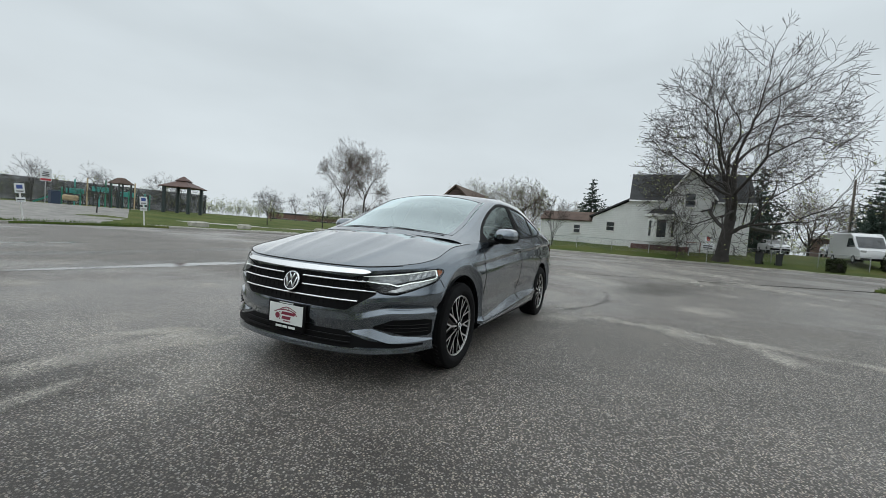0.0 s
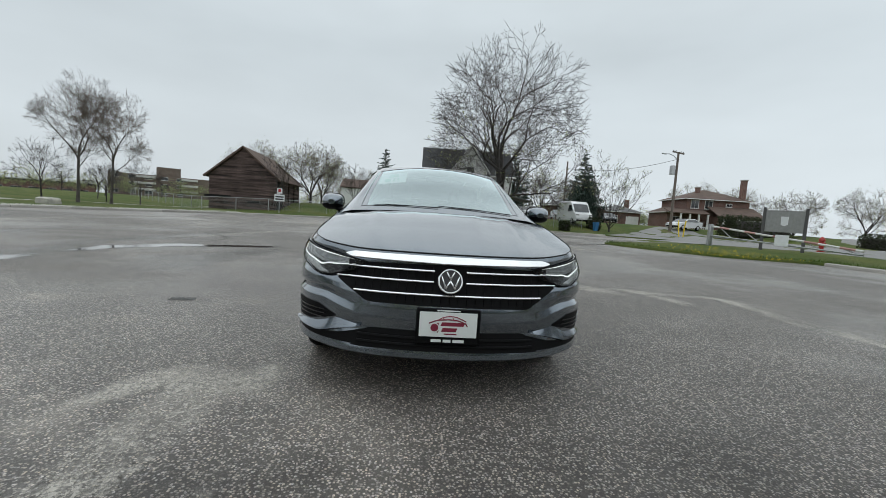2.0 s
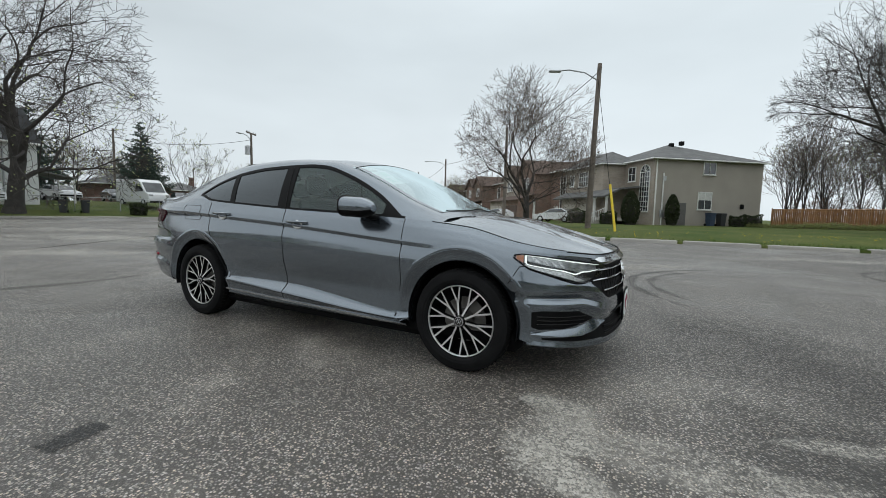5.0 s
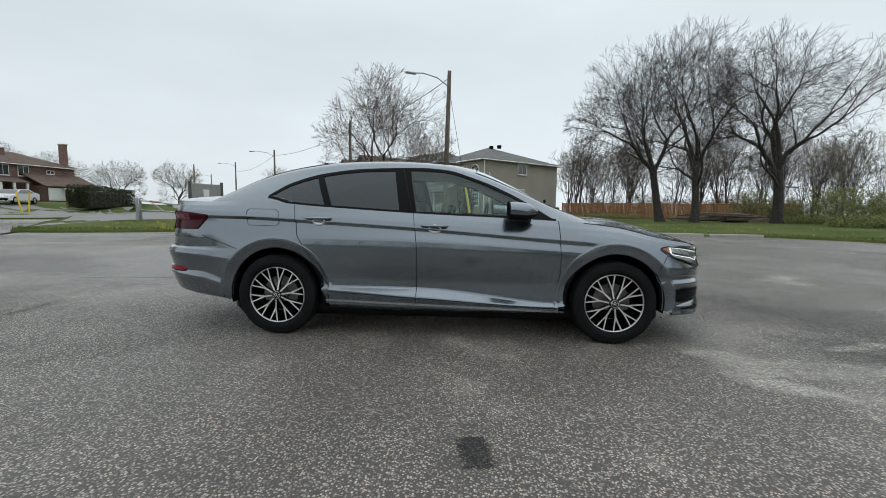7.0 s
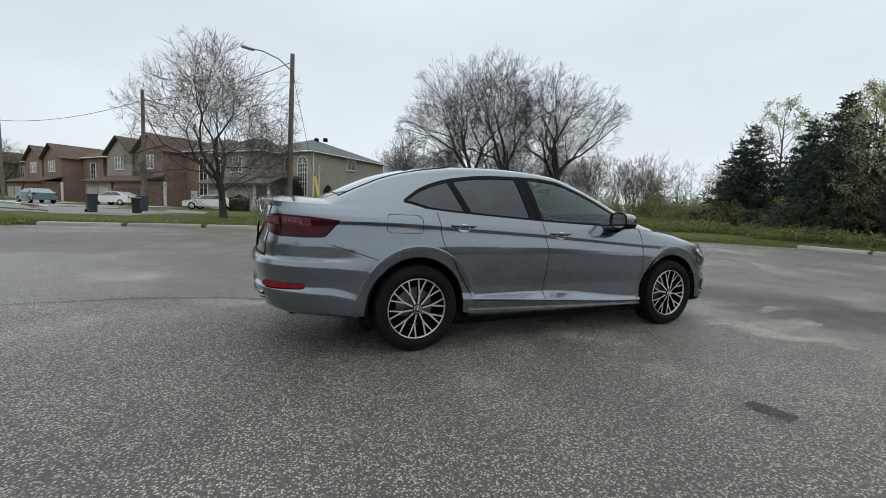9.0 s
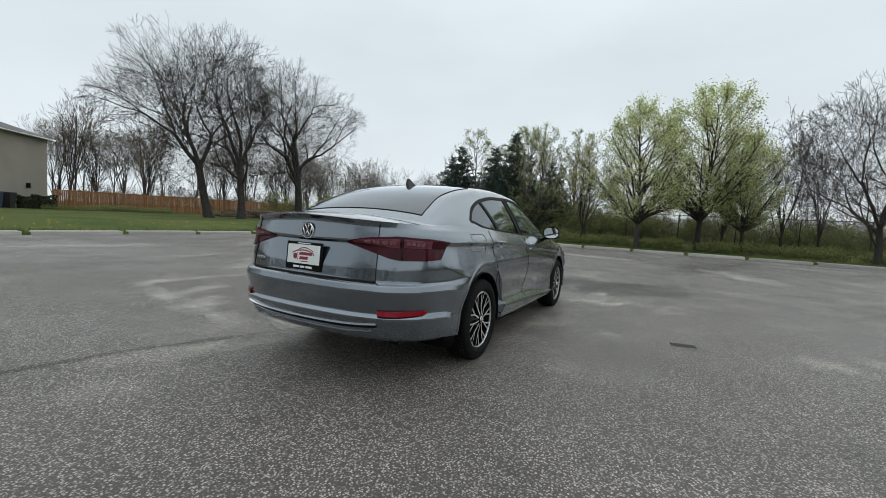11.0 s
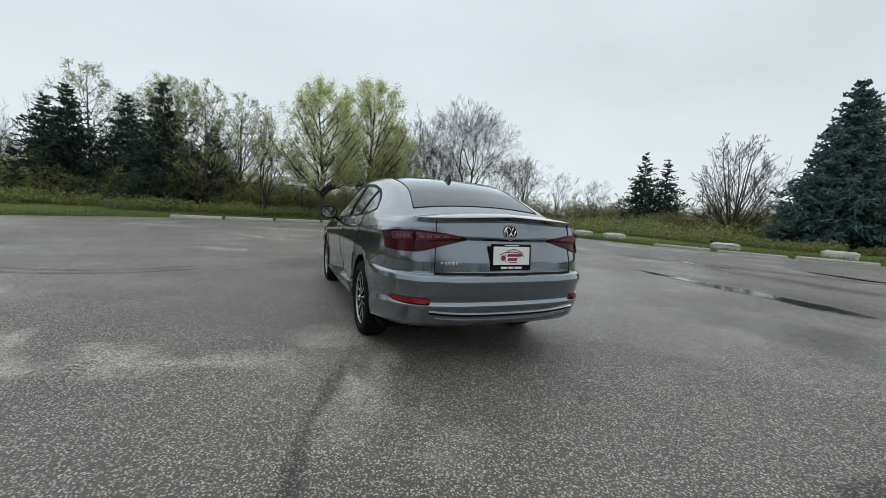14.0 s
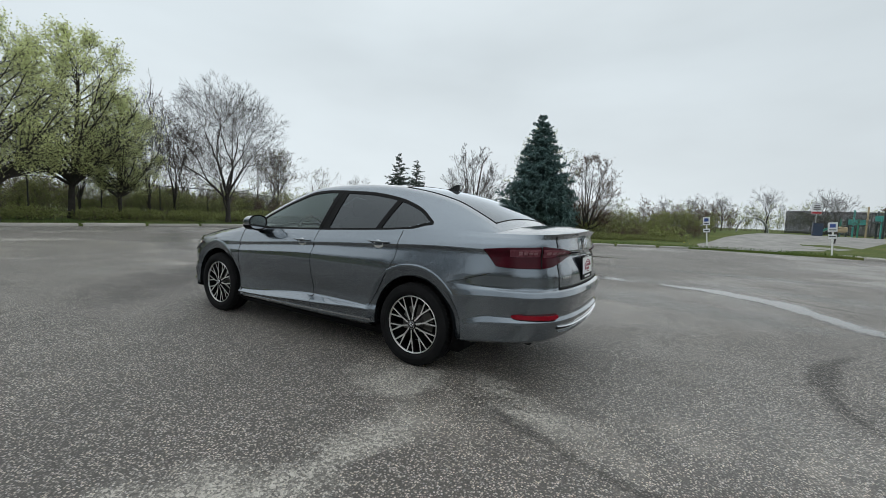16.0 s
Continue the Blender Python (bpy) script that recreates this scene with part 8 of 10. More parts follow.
# ---- kerbs, street furniture, vehicles ----
POLE_WOOD = plain("grey_pole_wood", (0.16, 0.135, 0.115), 0.9, vary=0.25, scale=4, bump=0.4, bump_scale=40)
GALV = plain("galvanised_steel", (0.40, 0.41, 0.42), 0.45, 0.8, vary=0.12)
DARK_STEEL = plain("dark_fence_steel", (0.05, 0.05, 0.05), 0.6, 0.5, vary=0.15)
FENCE_WOOD = plain("orange_fence_boards", (0.30, 0.15, 0.065), 0.8, vary=0.2, scale=2, bump=0.3, bump_scale=60, random=0.18, fine=0.12)
YELLOW = plain("yellow_plastic", (0.72, 0.52, 0.03), 0.5, vary=0.08)
WHITE_SIGN = plain("white_sign", (0.70, 0.72, 0.73), 0.5, vary=0.05)
SIGN_RED = plain("red_print", (0.42, 0.03, 0.04), 0.5)
SIGN_BLUE = plain("blue_print", (0.05, 0.09, 0.28), 0.5)
BIN_BLUE = plain("dark_blue_bin", (0.03, 0.05, 0.09), 0.5, vary=0.15)
BIN_DARK = plain("dark_bin", (0.025, 0.027, 0.03), 0.5, vary=0.15)
RED_PAINT = plain("hydrant_red", (0.36, 0.03, 0.025), 0.5, vary=0.15)
STONE = plain("pale_limestone", (0.44, 0.42, 0.38), 0.9, vary=0.25, scale=3, bump=0.6, bump_scale=25, fine=0.15)
CAR_WHITE = plain("white_car_paint", (0.72, 0.73, 0.74), 0.2, vary=0.03, coat=0.8)
CAR_DARK = plain("dark_car_paint", (0.03, 0.035, 0.045), 0.2, vary=0.05, coat=0.8)
CAR_TEAL = plain("teal_car_paint", (0.03, 0.10, 0.12), 0.2, vary=0.05, coat=0.8)
CAR_SILVER = plain("silver_car_paint", (0.35, 0.36, 0.37), 0.25, 0.6, vary=0.05, coat=0.8)
LOG = plain("weathered_logs", (0.16, 0.12, 0.095), 0.9, vary=0.3, scale=3, bump=0.5, bump_scale=30, random=0.2)


def kerb_run(name, label, pts, length, gap, width=0.30, height=0.13, jitter=0.03, seed=1):
    """Precast kerb stones laid end to end along a line."""
    rng = random.Random(seed)
    k = tagged(new(name), label, "kerb", kind="structure")
    me = Geo().box(-0.5, 0.5, -width / 2, width / 2, -0.08, height, 0.025).mesh("kerb_stone", CONCRETE, sharp=30)
    path = [Vector(p) for p in pts]
    dist = [0.0]
    for a, b in zip(path, path[1:]):
        dist.append(dist[-1] + (b - a).length)
    d = 0.0
    while d + length * 0.6 < dist[-1]:
        e = min(d + length, dist[-1])
        at = lambda q: Vector((np.interp(q, dist, [p.x for p in path]), np.interp(q, dist, [p.y for p in path])))
        a, b = at(d), at(e)
        m = (a + b) / 2
        ob = new("kerb_stone", me)
        ob.parent = k
        ob.matrix_basis = pose(m.x, m.y, rng.uniform(-0.012, 0.012), 0, rng.uniform(-0.3, 0.3), math.degrees(math.atan2(b.y - a.y, b.x - a.x)) + rng.uniform(-0.6, 0.6)) @ Matrix.Diagonal(((b - a).length - 0.02, 1, 1, 1))
        d = e + gap + rng.uniform(0, jitter)
    return k


kerb_run("kerb_east", "pale concrete kerb stones with grassy gaps", [(19.35, 6.6), (19.4, -11.6)], 2.35, 0.12, seed=2)
kerb_run("kerb_north", "pale concrete kerb stones along the verge", [(13.6, 15.15), (2.0, 15.2), (-10.2, 15.45)], 2.45, 0.16, seed=3)
kerb_run("kerb_west", "continuous pale concrete kerb", [(-33.4, 18.2), (-35.4, 8.0), (-36.4, 0.0), (-34.4, -7.1), (-29.0, -13.1), (-22.0, -16.6), (-15.0, -19.6), (-9.6, -22.2)], 2.4, 0.0, 0.35, 0.14, 0, 4)
kerb_run("kerb_south", "low broken concrete kerb with grass over it", [(-3.4, -21.7), (-1.0, -20.05), (1.0, -18.05), (3.2, -16.45), (5.6, -14.95), (8.2, -13.95)], 2.2, 0.12, 0.3, 0.10, 0.1, 5)


def sheet_on_land(name, label, category, outline, mat, lift=0.012):
    """A paved area laid over the land: outline left and right edges as pairs of points."""
    g = Geo()
    rows = []
    for (ax, ay), (bx, by) in outline:
        rows.append([(lerp(ax, bx, k / 6), lerp(ay, by, k / 6), land(lerp(ax, bx, k / 6), lerp(ay, by, k / 6)) + lift) for k in range(7)])
    g.grid(rows)
    return tagged(g.link(name, mat, sharp=0), label, category, kind="structure")


def dense_pairs(pairs, n):
    out = []
    for (a, b), (c, d) in zip(pairs, pairs[1:]):
        for k in range(n):
            t = k / n
            out.append(((lerp(a[0], c[0], t), lerp(a[1], c[1], t)), (lerp(b[0], d[0], t), lerp(b[1], d[1], t))))
    return out + [pairs[-1]]


sheet_on_land("road", "grey side street running off between the houses", "road", dense_pairs([((-17.5, 11.5), (-29.0, 24.4)), ((-15.8, 20.0), (-27.0, 27.0)), ((-18.0, 28.5), (-26.5, 33.0)), ((-29.0, 42.0), (-37.5, 47.0)), ((-61, 80.5), (-69.5, 85.5)), ((-125, 157.5), (-133.5, 162.5))], 8), ROAD)
sheet_on_land("road", "grey paved turning before the brick house", "road", dense_pairs([((-29.0, 24.6), (-33.5, 18.3)), ((-26.6, 31.0), (-46.0, 31.5)), ((-29.5, 36.5), (-38.9, 36.8)), ((-36.0, 45.5), (-42.4, 45.0))], 6), ROAD, 0.008)
sheet_on_land("road", "grey paving between the verge and the row houses", "road", dense_pairs([((-16.0, 20.6), (-8.3, 19.6)), ((-16.9, 25.0), (-5.7, 24.0)), ((-18.1, 28.5), (-6.2, 30.0)), ((-22.6, 34.5), (-10.5, 36.5)), ((-29.1, 42.0), (-17.5, 44.5)), ((-45.0, 61.3), (-33.5, 64.0))], 6), ROAD, 0.006)
PATH_STONE = plain("worn_path_paving", (0.25, 0.24, 0.225), 0.9, vary=0.22, scale=1.2, bump=0.4, bump_scale=50, fine=0.15)
sheet_on_land("path", "pale concrete path into the park", "path", dense_pairs([((-3.4, -21.7), (-6.6, -22.4)), ((-3.3, -26), (-8.0, -25.4)), ((-5.0, -33), (-11.5, -30)), ((-9.5, -44), (-16, -39)), ((-20, -47), (-22, -42))], 5), PATH_STONE)
sheet_on_land("path", "pale narrow path across the park lawn", "path", dense_pairs([((-15, -30.5), (-15.5, -29.3)), ((-30, -26.5), (-30, -25.2)), ((-40, -21.2), (-40, -20))], 6), CONCRETE)
sheet_on_land("pavement", "concrete strip between kerb and park lawn", "pavement", dense_pairs([((-9.6, -22.3), (-9.2, -24.0)), ((-15.0, -19.7), (-15.6, -21.6)), ((-22.0, -16.7), (-22.6, -18.6)), ((-29.2, -13.2), (-30.4, -14.8))], 6), CONCRETE)
for k in range(6):
    bx, by = 1.75 - 0.613 * (17.5 + 14.3 * k), 39.4 + 0.79 * (17.5 + 14.3 * k)
    sheet_on_land("driveway", "pale driveway before a row house", "driveway", dense_pairs([((bx - 4.4, by - 3.2), (bx - 0.9, by - 6.2)), ((bx - 12.5, by - 10.5), (bx - 9, by - 13.5))], 4), CONCRETE)


# water standing in the shallow gutter of the lot
def mark(name, label, points, mat, lift=0.003):
    """A thin stain or skid laid on the asphalt along points (x, y, half width); it fades to its rim."""
    g, rows, fade = Geo(), [], []
    n = len(points)
    across = (-1, -0.66, -0.33, 0, 0.33, 0.66, 1)
    for i, (x, y, w) in enumerate(points):
        a, b = points[max(i - 1, 0)], points[min(i + 1, n - 1)]
        d = Vector((b[0] - a[0], b[1] - a[1])).normalized()
        rows.append([(x + d.y * w * k, y - d.x * w * k, lift) for k in across])
        fade += [(1 - abs(k)) * min(1.0, 4.0 * i / (n - 1), 4.0 * (n - 1 - i) / (n - 1)) for k in across]
    ob = g.grid(rows).link(name, mat, label=label, sharp=0)
    at = ob.data.attributes.new("fade", "FLOAT", "POINT")
    at.data.foreach_set("value", fade)
    return tagged(ob, category="stain", kind="structure")


def worn_mark(name, colour, strength, scale=18.0, rough=0.8, cut=(0.52, 0.80), grain=1.5, broad=1.2, coarse=0.10):
    """A film that lets the asphalt show through in broken patches."""
    m, n, l, p = material(name)
    p.inputs["Base Color"].default_value = (*colour, 1)
    p.inputs["Roughness"].default_value = rough
    c = n.new("ShaderNodeTexCoord")
    a = n.new("ShaderNodeTexNoise")
    a.inputs["Scale"].default_value, a.inputs["Detail"].default_value, a.inputs["Roughness"].default_value = scale, 8, 0.8
    b = n.new("ShaderNodeTexNoise")
    b.inputs["Scale"].default_value, b.inputs["Detail"].default_value = scale * coarse, 6
    f = n.new("ShaderNodeAttribute")
    f.attribute_name = "fade"
    l.new(c.outputs["Object"], a.inputs["Vector"])
    l.new(c.outputs["Object"], b.inputs["Vector"])
    k = n.new("ShaderNodeMath")
    k.operation = "MULTIPLY_ADD"
    k.inputs[1].default_value = 0.55
    l.new(f.outputs["Fac"], k.inputs[0])
    half = n.new("ShaderNodeMath")
    half.operation = "MULTIPLY_ADD"
    half.inputs[1].default_value = grain
    half_b = n.new("ShaderNodeMath")
    half_b.operation = "SUBTRACT"
    half_b.inputs[1].default_value = (grain + broad) / 2 - 0.5
    l.new(a.outputs[0], half.inputs[0])
    q = n.new("ShaderNodeMath")
    q.operation = "MULTIPLY"
    q.inputs[1].default_value = broad
    l.new(b.outputs[0], q.inputs[0])
    l.new(q.outputs[0], half.inputs[2])
    l.new(half.outputs[0], half_b.inputs[0])
    l.new(half_b.outputs[0], k.inputs[2])
    r = n.new("ShaderNodeMapRange")
    r.interpolation_type = "SMOOTHSTEP"
    for key, v in zip(("From Min", "From Max", "To Min", "To Max"), (cut[0], cut[1] + 0.12, 0.0, strength)):
        r.inputs[key].default_value = v
    l.new(k.outputs[0], r.inputs["Value"])
    e = n.new("ShaderNodeMapRange")
    e.inputs["From Max"].default_value = 0.25
    l.new(f.outputs["Fac"], e.inputs["Value"])
    z = n.new("ShaderNodeMath")
    z.operation = "MULTIPLY"
    l.new(r.outputs[0], z.inputs[0])
    l.new(e.outputs[0], z.inputs[1])
    l.new(z.outputs[0], p.inputs["Alpha"])
    return m


SKID = worn_mark("skid_rubber", (0.028, 0.027, 0.027), 0.30)
SALT = worn_mark("salt_bloom", (0.60, 0.565, 0.505), 0.82, 26.0, 0.9, (0.50, 1.05), 2.0, 1.8, 0.10)
sn, sl = SALT.node_tree.nodes, SALT.node_tree.links
s_cell, s_sep, s_rng, s_mul = sn.new("ShaderNodeTexVoronoi"), sn.new("ShaderNodeSeparateColor"), sn.new("ShaderNodeMapRange"), sn.new("ShaderNodeMath")
s_cell.inputs["Scale"].default_value = 94.0
for key, v in zip(("From Min", "From Max", "To Min", "To Max"), (0.05, 0.75, 0.10, 0.80)):
    s_rng.inputs[key].default_value = v
s_mul.operation = "MULTIPLY"
s_alpha = sn["Principled BSDF"].inputs["Alpha"]
sl.new(sn.new("ShaderNodeTexCoord").outputs["Object"], s_cell.inputs["Vector"])
sl.new(s_cell.outputs["Color"], s_sep.inputs[0])
sl.new(s_sep.outputs[0], s_rng.inputs["Value"])
sl.new(s_rng.outputs[0], s_mul.inputs[0])
sl.new(s_alpha.links[0].from_socket, s_mul.inputs[1])
sl.new(s_mul.outputs[0], s_alpha)
SHEEN = worn_mark("damp_sheen", (0.17, 0.16, 0.148), 0.42, 2.5, 0.24, (0.45, 0.95))
WET = worn_mark("wet_film", (0.045, 0.044, 0.043), 0.97, 9.0, 0.05, (0.50, 0.60))
DARK_PATCH = worn_mark("darker_asphalt", (0.040, 0.037, 0.034), 0.32, 1.6, 0.55, (0.35, 0.95))
OIL = worn_mark("oil_stain", (0.02, 0.019, 0.018), 0.7, 8.0, 0.5)


def puddle(points, seed, label="thin puddle on the asphalt"):
    """Water standing in the shallow gutter of the lot, along points (x, y, half width)."""
    dense = []
    for i in range(len(points) - 1):
        for k in range(14):
            x, y, w = [lerp(points[i][j], points[i + 1][j], k / 14) for j in range(3)]
            dense.append((x, y, w * (0.9 + 0.9 * abs(noise.noise((x * 1.3, y * 1.3, seed)))) + 0.02))
    mark("puddle", label, dense + [points[-1]], WET, 0.0044)


def arc(cx, cy, r, a0, a1, w, n=40):
    return [(cx + r * math.cos(radians(lerp(a0, a1, k / n))), cy + r * math.sin(radians(lerp(a0, a1, k / n))), w * math.sin(math.pi * (k + 0.5) / (n + 1)) ** 0.4) for k in range(n + 1)]


mark("skid_mark", "dark curved skid mark on the asphalt", arc(4.65, 4.0, 2.58, 95, 240, 0.10), SKID, 0.0030)
mark("skid_mark", "dark curved skid mark on the asphalt", arc(4.65, 4.0, 2.3, 110, 240, 0.09), SKID, 0.0032)
mark("skid_mark", "dark curved skid mark on the asphalt", arc(7.6, 7.0, 1.75, 60, 235, 0.10), SKID, 0.0030)
mark("skid_mark", "dark long skid mark behind the car", [(-1.4, 0.86, 0.05), (-2.2, 1.14, 0.07), (-2.9, 1.42, 0.08), (-3.7, 1.56, 0.08), (-4.8, 1.5, 0.06), (-6.0, 1.2, 0.04)], SKID, 0.0034)
mark("skid_mark", "dark curved skid mark on the asphalt", arc(-6.4, -0.6, 2.3, -40, 20, 0.14), SKID, 0.0030)
mark("skid_mark", "dark curved skid mark on the asphalt", arc(-6.0, -6.8, 1.9, 20, 190, 0.08), SKID, 0.0032)
SALT_PATCHES = ((2.08, -1.28, 0.34, 0.24, 20), (2.62, -1.25, 0.40, 0.20, -10), (1.95, -1.0, 0.30, 0.13, 10), (3.05, -1.25, 0.30, 0.14, 30), (2.2, -1.6, 0.35, 0.12, -25), (3.3, -0.75, 0.4, 0.13, 5),
                (-1.42, 1.12, 0.42, 0.36, 70), (-1.85, 1.75, 0.40, 0.24, 80), (-2.45, 1.05, 0.55, 0.30, 20), (-1.55, 2.65, 0.50, 0.30, 60), (-2.05, 0.85, 0.4, 0.16, -10), (-1.75, 2.3, 0.6, 0.22, 100),
                (-1.5, 3.4, 0.75, 0.26, 75), (-1.15, 4.4, 0.7, 0.2, 40), (-1.05, 3.45, 0.5, 0.2, 10), (0.85, 4.4, 1.0, 0.17, 15), (1.3, 7.4, 1.4, 0.18, 15), (1.2, 5.3, 1.4, 0.4, 30), (2.0, 6.2, 1.2, 0.25, 15), (-0.5, 4.3, 0.8, 0.2, 0),
                (-8.5, 0.5, 2.2, 0.7, 30), (-12.5, 3.2, 3.2, 1.0, 25), (-12, 5.8, 2.6, 0.8, 30), (-17.5, 4.8, 3.5, 1.3, 20), (-20, -6, 3.5, 1.4, 10), (-15, -9, 3.5, 0.8, -10), (-25, 3, 3.0, 1.6, 40),
                (9.0, -4.0, 2.0, 0.6, 20), (12.5, 0.5, 2.2, 0.7, 80), (15.5, -2.5, 2.4, 0.5, 85), (13, 5.5, 2.6, 0.6, 60), (6.5, 10.5, 2.5, 0.7, 10), (0.5, 10.8, 2.2, 0.6, -5), (5.2, 2.6, 1.1, 0.4, 50), (16.5, -7.5, 2.0, 0.5, 80), (8.5, 2.0, 1.5, 0.4, 40), (-12, -8, 5, 0.5, -20), (-18, -11.5, 6, 0.6, -25), (-10, -12.5, 4, 0.4, -15), (-22, -7.5, 6, 0.7, -20), (-27, -2, 5, 0.8, 75), (-28, 7, 5, 0.9, 80), (-16, 0.5, 5, 0.6, 10), (-9.5, -5.2, 4, 0.3, -12))
for k, (x, y, lx, w, turn_) in enumerate(SALT_PATCHES):
    ca, sa_ = math.cos(radians(turn_)), math.sin(radians(turn_))
    rings, fade = [], []
    for r in (0.02, 0.25, 0.5, 0.75, 1.0):
        ring = []
        for q in range(28):
            a = 2 * math.pi * q / 28
            j = 1.15 + 0.6 * noise.noise((math.cos(a) * 1.3 + 7 * k, math.sin(a) * 1.3, 0.5))
            u, v = lx * r * j * math.cos(a), w * r * j * math.sin(a)
            ring.append((x + u * ca - v * sa_, y + u * sa_ + v * ca, 0.0020 + 0.00004 * k))
            fade.append((1 - r) ** 0.8)
        rings.append(ring)
    ob = Geo().grid(rings, close=True, flip=False).link("salt_patch", SALT, label="pale ragged salt stain on the asphalt", sharp=0)
    ob.data.attributes.new("fade", "FLOAT", "POINT").data.foreach_set("value", fade)
    tagged(ob, category="stain", kind="structure")
for k, pts in enumerate(([(-0.8, -3.6, 0.3), (-1.6, -3.6, 0.7), (-2.6, -3.7, 0.9), (-3.6, -3.4, 0.6), (-4.8, -3.0, 0.5), (-6.5, -2.4, 0.3)], [(2.5, -6.6, 0.4), (0.5, -6.4, 0.8), (-2.0, -6.2, 0.9), (-4.5, -6.2, 0.9), (-7.5, -6.0, 0.6), (-11, -5.5, 0.3)],
                         [(3, -8.6, 0.4), (0, -8.5, 0.7), (-4, -9, 0.6), (-9, -9.4, 0.3)], [(-5.0, 1.5, 0.4), (-6.5, 2.2, 1.0), (-9, 3.2, 1.2), (-13, 4.6, 0.6)], [(-7, -1.0, 0.4), (-10, -1.5, 1.0), (-15, -2.5, 1.2), (-22, -4, 0.5)],
                         [(6, -2, 0.3), (9, -2.4, 0.9), (13, -4.0, 1.0), (17, -6, 0.4)], [(7.5, -7.0, 0.3), (5.0, -8.2, 0.7), (1.5, -9.8, 0.6), (-2.5, -11.5, 0.3)])):
    dense = []
    for i in range(len(pts) - 1):
        for q in range(10):
            x, y, w = [lerp(pts[i][j], pts[i + 1][j], q / 10) for j in range(3)]
            dense.append((x, y, w * (0.8 + 0.7 * abs(noise.noise((x * 0.9, y * 0.9, k))))))
    mark("damp_film", "damp shining film on the asphalt", dense + [pts[-1]], SHEEN, 0.0012 + 0.0001 * k)
# two broad films that darken the asphalt in front of the car
for k, pts in enumerate(([(2.2, 1.9, 0.2), (2.9, 1.2, 0.9), (3.6, 0.3, 1.3), (4.4, -0.8, 1.2), (5.2, -2.2, 0.5)], [(2.7, -0.4, 0.2), (3.4, -1.2, 0.8), (4.3, -2.0, 0.9), (5.4, -2.6, 0.3)])):
    dense = [[lerp(pts[i][j], pts[i + 1][j], q / 10) for j in range(3)] for i in range(len(pts) - 1) for q in range(10)]
    mark("darker_patch", "darker patch on the asphalt", [(x, y, w * (0.8 + 0.6 * abs(noise.noise((x * 0.9, y * 0.9, 3.0 + k))))) for x, y, w in dense] + [pts[-1]], DARK_PATCH, 0.0008 + 0.0001 * k)
mark("oil_patch", "small dark square tar patch", [(0.21, -2.25, 0.01), (0.22, -2.27, 0.09), (0.25, -2.45, 0.09), (0.34, -2.46, 0.02)], OIL, 0.0042)
mark("tar_patch", "small dark tar patch on the asphalt", [(7.9, -6.4, 0.03), (8.1, -6.37, 0.16), (8.5, -6.3, 0.03)], OIL, 0.0042)

puddle([(1.9, -6.0, 0.08), (0.4, -5.9, 0.22), (-1.2, -5.85, 0.26), (-2.3, -5.75, 0.2)], 1)
puddle([(-2.5, -5.75, 0.12), (-3.5, -5.6, 0.25), (-4.4, -5.0, 0.32), (-5.0, -3.6, 0.2), (-5.3, -2.9, 0.06)], 2)
puddle([(1.4, -11.3, 0.10), (0.0, -11.1, 0.16), (-1.6, -11.4, 0.08)], 3)
puddle([(3.6, -9.4, 0.06), (2.6, -9.0, 0.13), (1.6, -9.2, 0.05)], 4)

# limestone blocks along the south edge
rs = random.Random(12)
for x, y, s, r in ((14.1, -13.4, 0.75, 10), (12.5, -13.7, 0.62, -5), (10.7, -14.1, 0.62, 8), (6.2, -15.6, 0.6, 30), (3.3, -17.5, 0.62, 20), (-13.5, -25.3, 0.75, 5), (-16.2, -24.2, 0.7, 30), (-21.5, -21.7, 0.8, 15)):
    g = Geo()
    rows = []
    for i in range(7):
        a = i / 6
        ring = []
        for k in range(14):
            q = 2 * math.pi * k / 14
            c, s_ = math.cos(q), math.sin(q)
            e = 1.0 if 0 < i < 6 else 0.72
            ring.append((0.85 * s * e * math.copysign(abs(c) ** 0.45, c) + rs.uniform(-0.04, 0.04) * s, 0.5 * s * e * math.copysign(abs(s_) ** 0.45, s_) + rs.uniform(-0.04, 0.04) * s, -0.1 + 0.62 * s * a + rs.uniform(-0.02, 0.02) * s))
        rows.append(ring)
    g.grid(rows, close=True).add(rows[-1], [tuple(range(14))])
    b = tagged(g.link("limestone_block", STONE, sharp=50), "rough pale limestone block at the lawn edge", "stone", "limestone blocks")
    b.matrix_world = pose(x, y, land(x, y) - 0.02, 0, 0, r)


def chain_fence(name, label, pts, height, mat, mesh_mat, spacing=3.0, z_of=land):
    """Posts, a top rail and wire mesh."""
    f = thing(name, label, "fence")
    path = resample(pts, spacing, False)
    tops = []
    for p in path:
        z = z_of(p.x, p.y)
        part("post", Geo().tube([(p.x, p.y, z - 0.1), (p.x, p.y, z + height)], 0.032, 6), mat, f)
        tops.append((p.x, p.y, z + height - 0.02))
    part("top_rail", Geo().tube(tops, 0.024, 5), mat, f)
    g = Geo()
    rows = [[(p.x, p.y, t[2] - height + 0.08) for p, t in zip(path, tops)], [t for t in tops]]
    part("wire_mesh", g.grid(rows), mesh_mat, f, sharp=0)
    return f


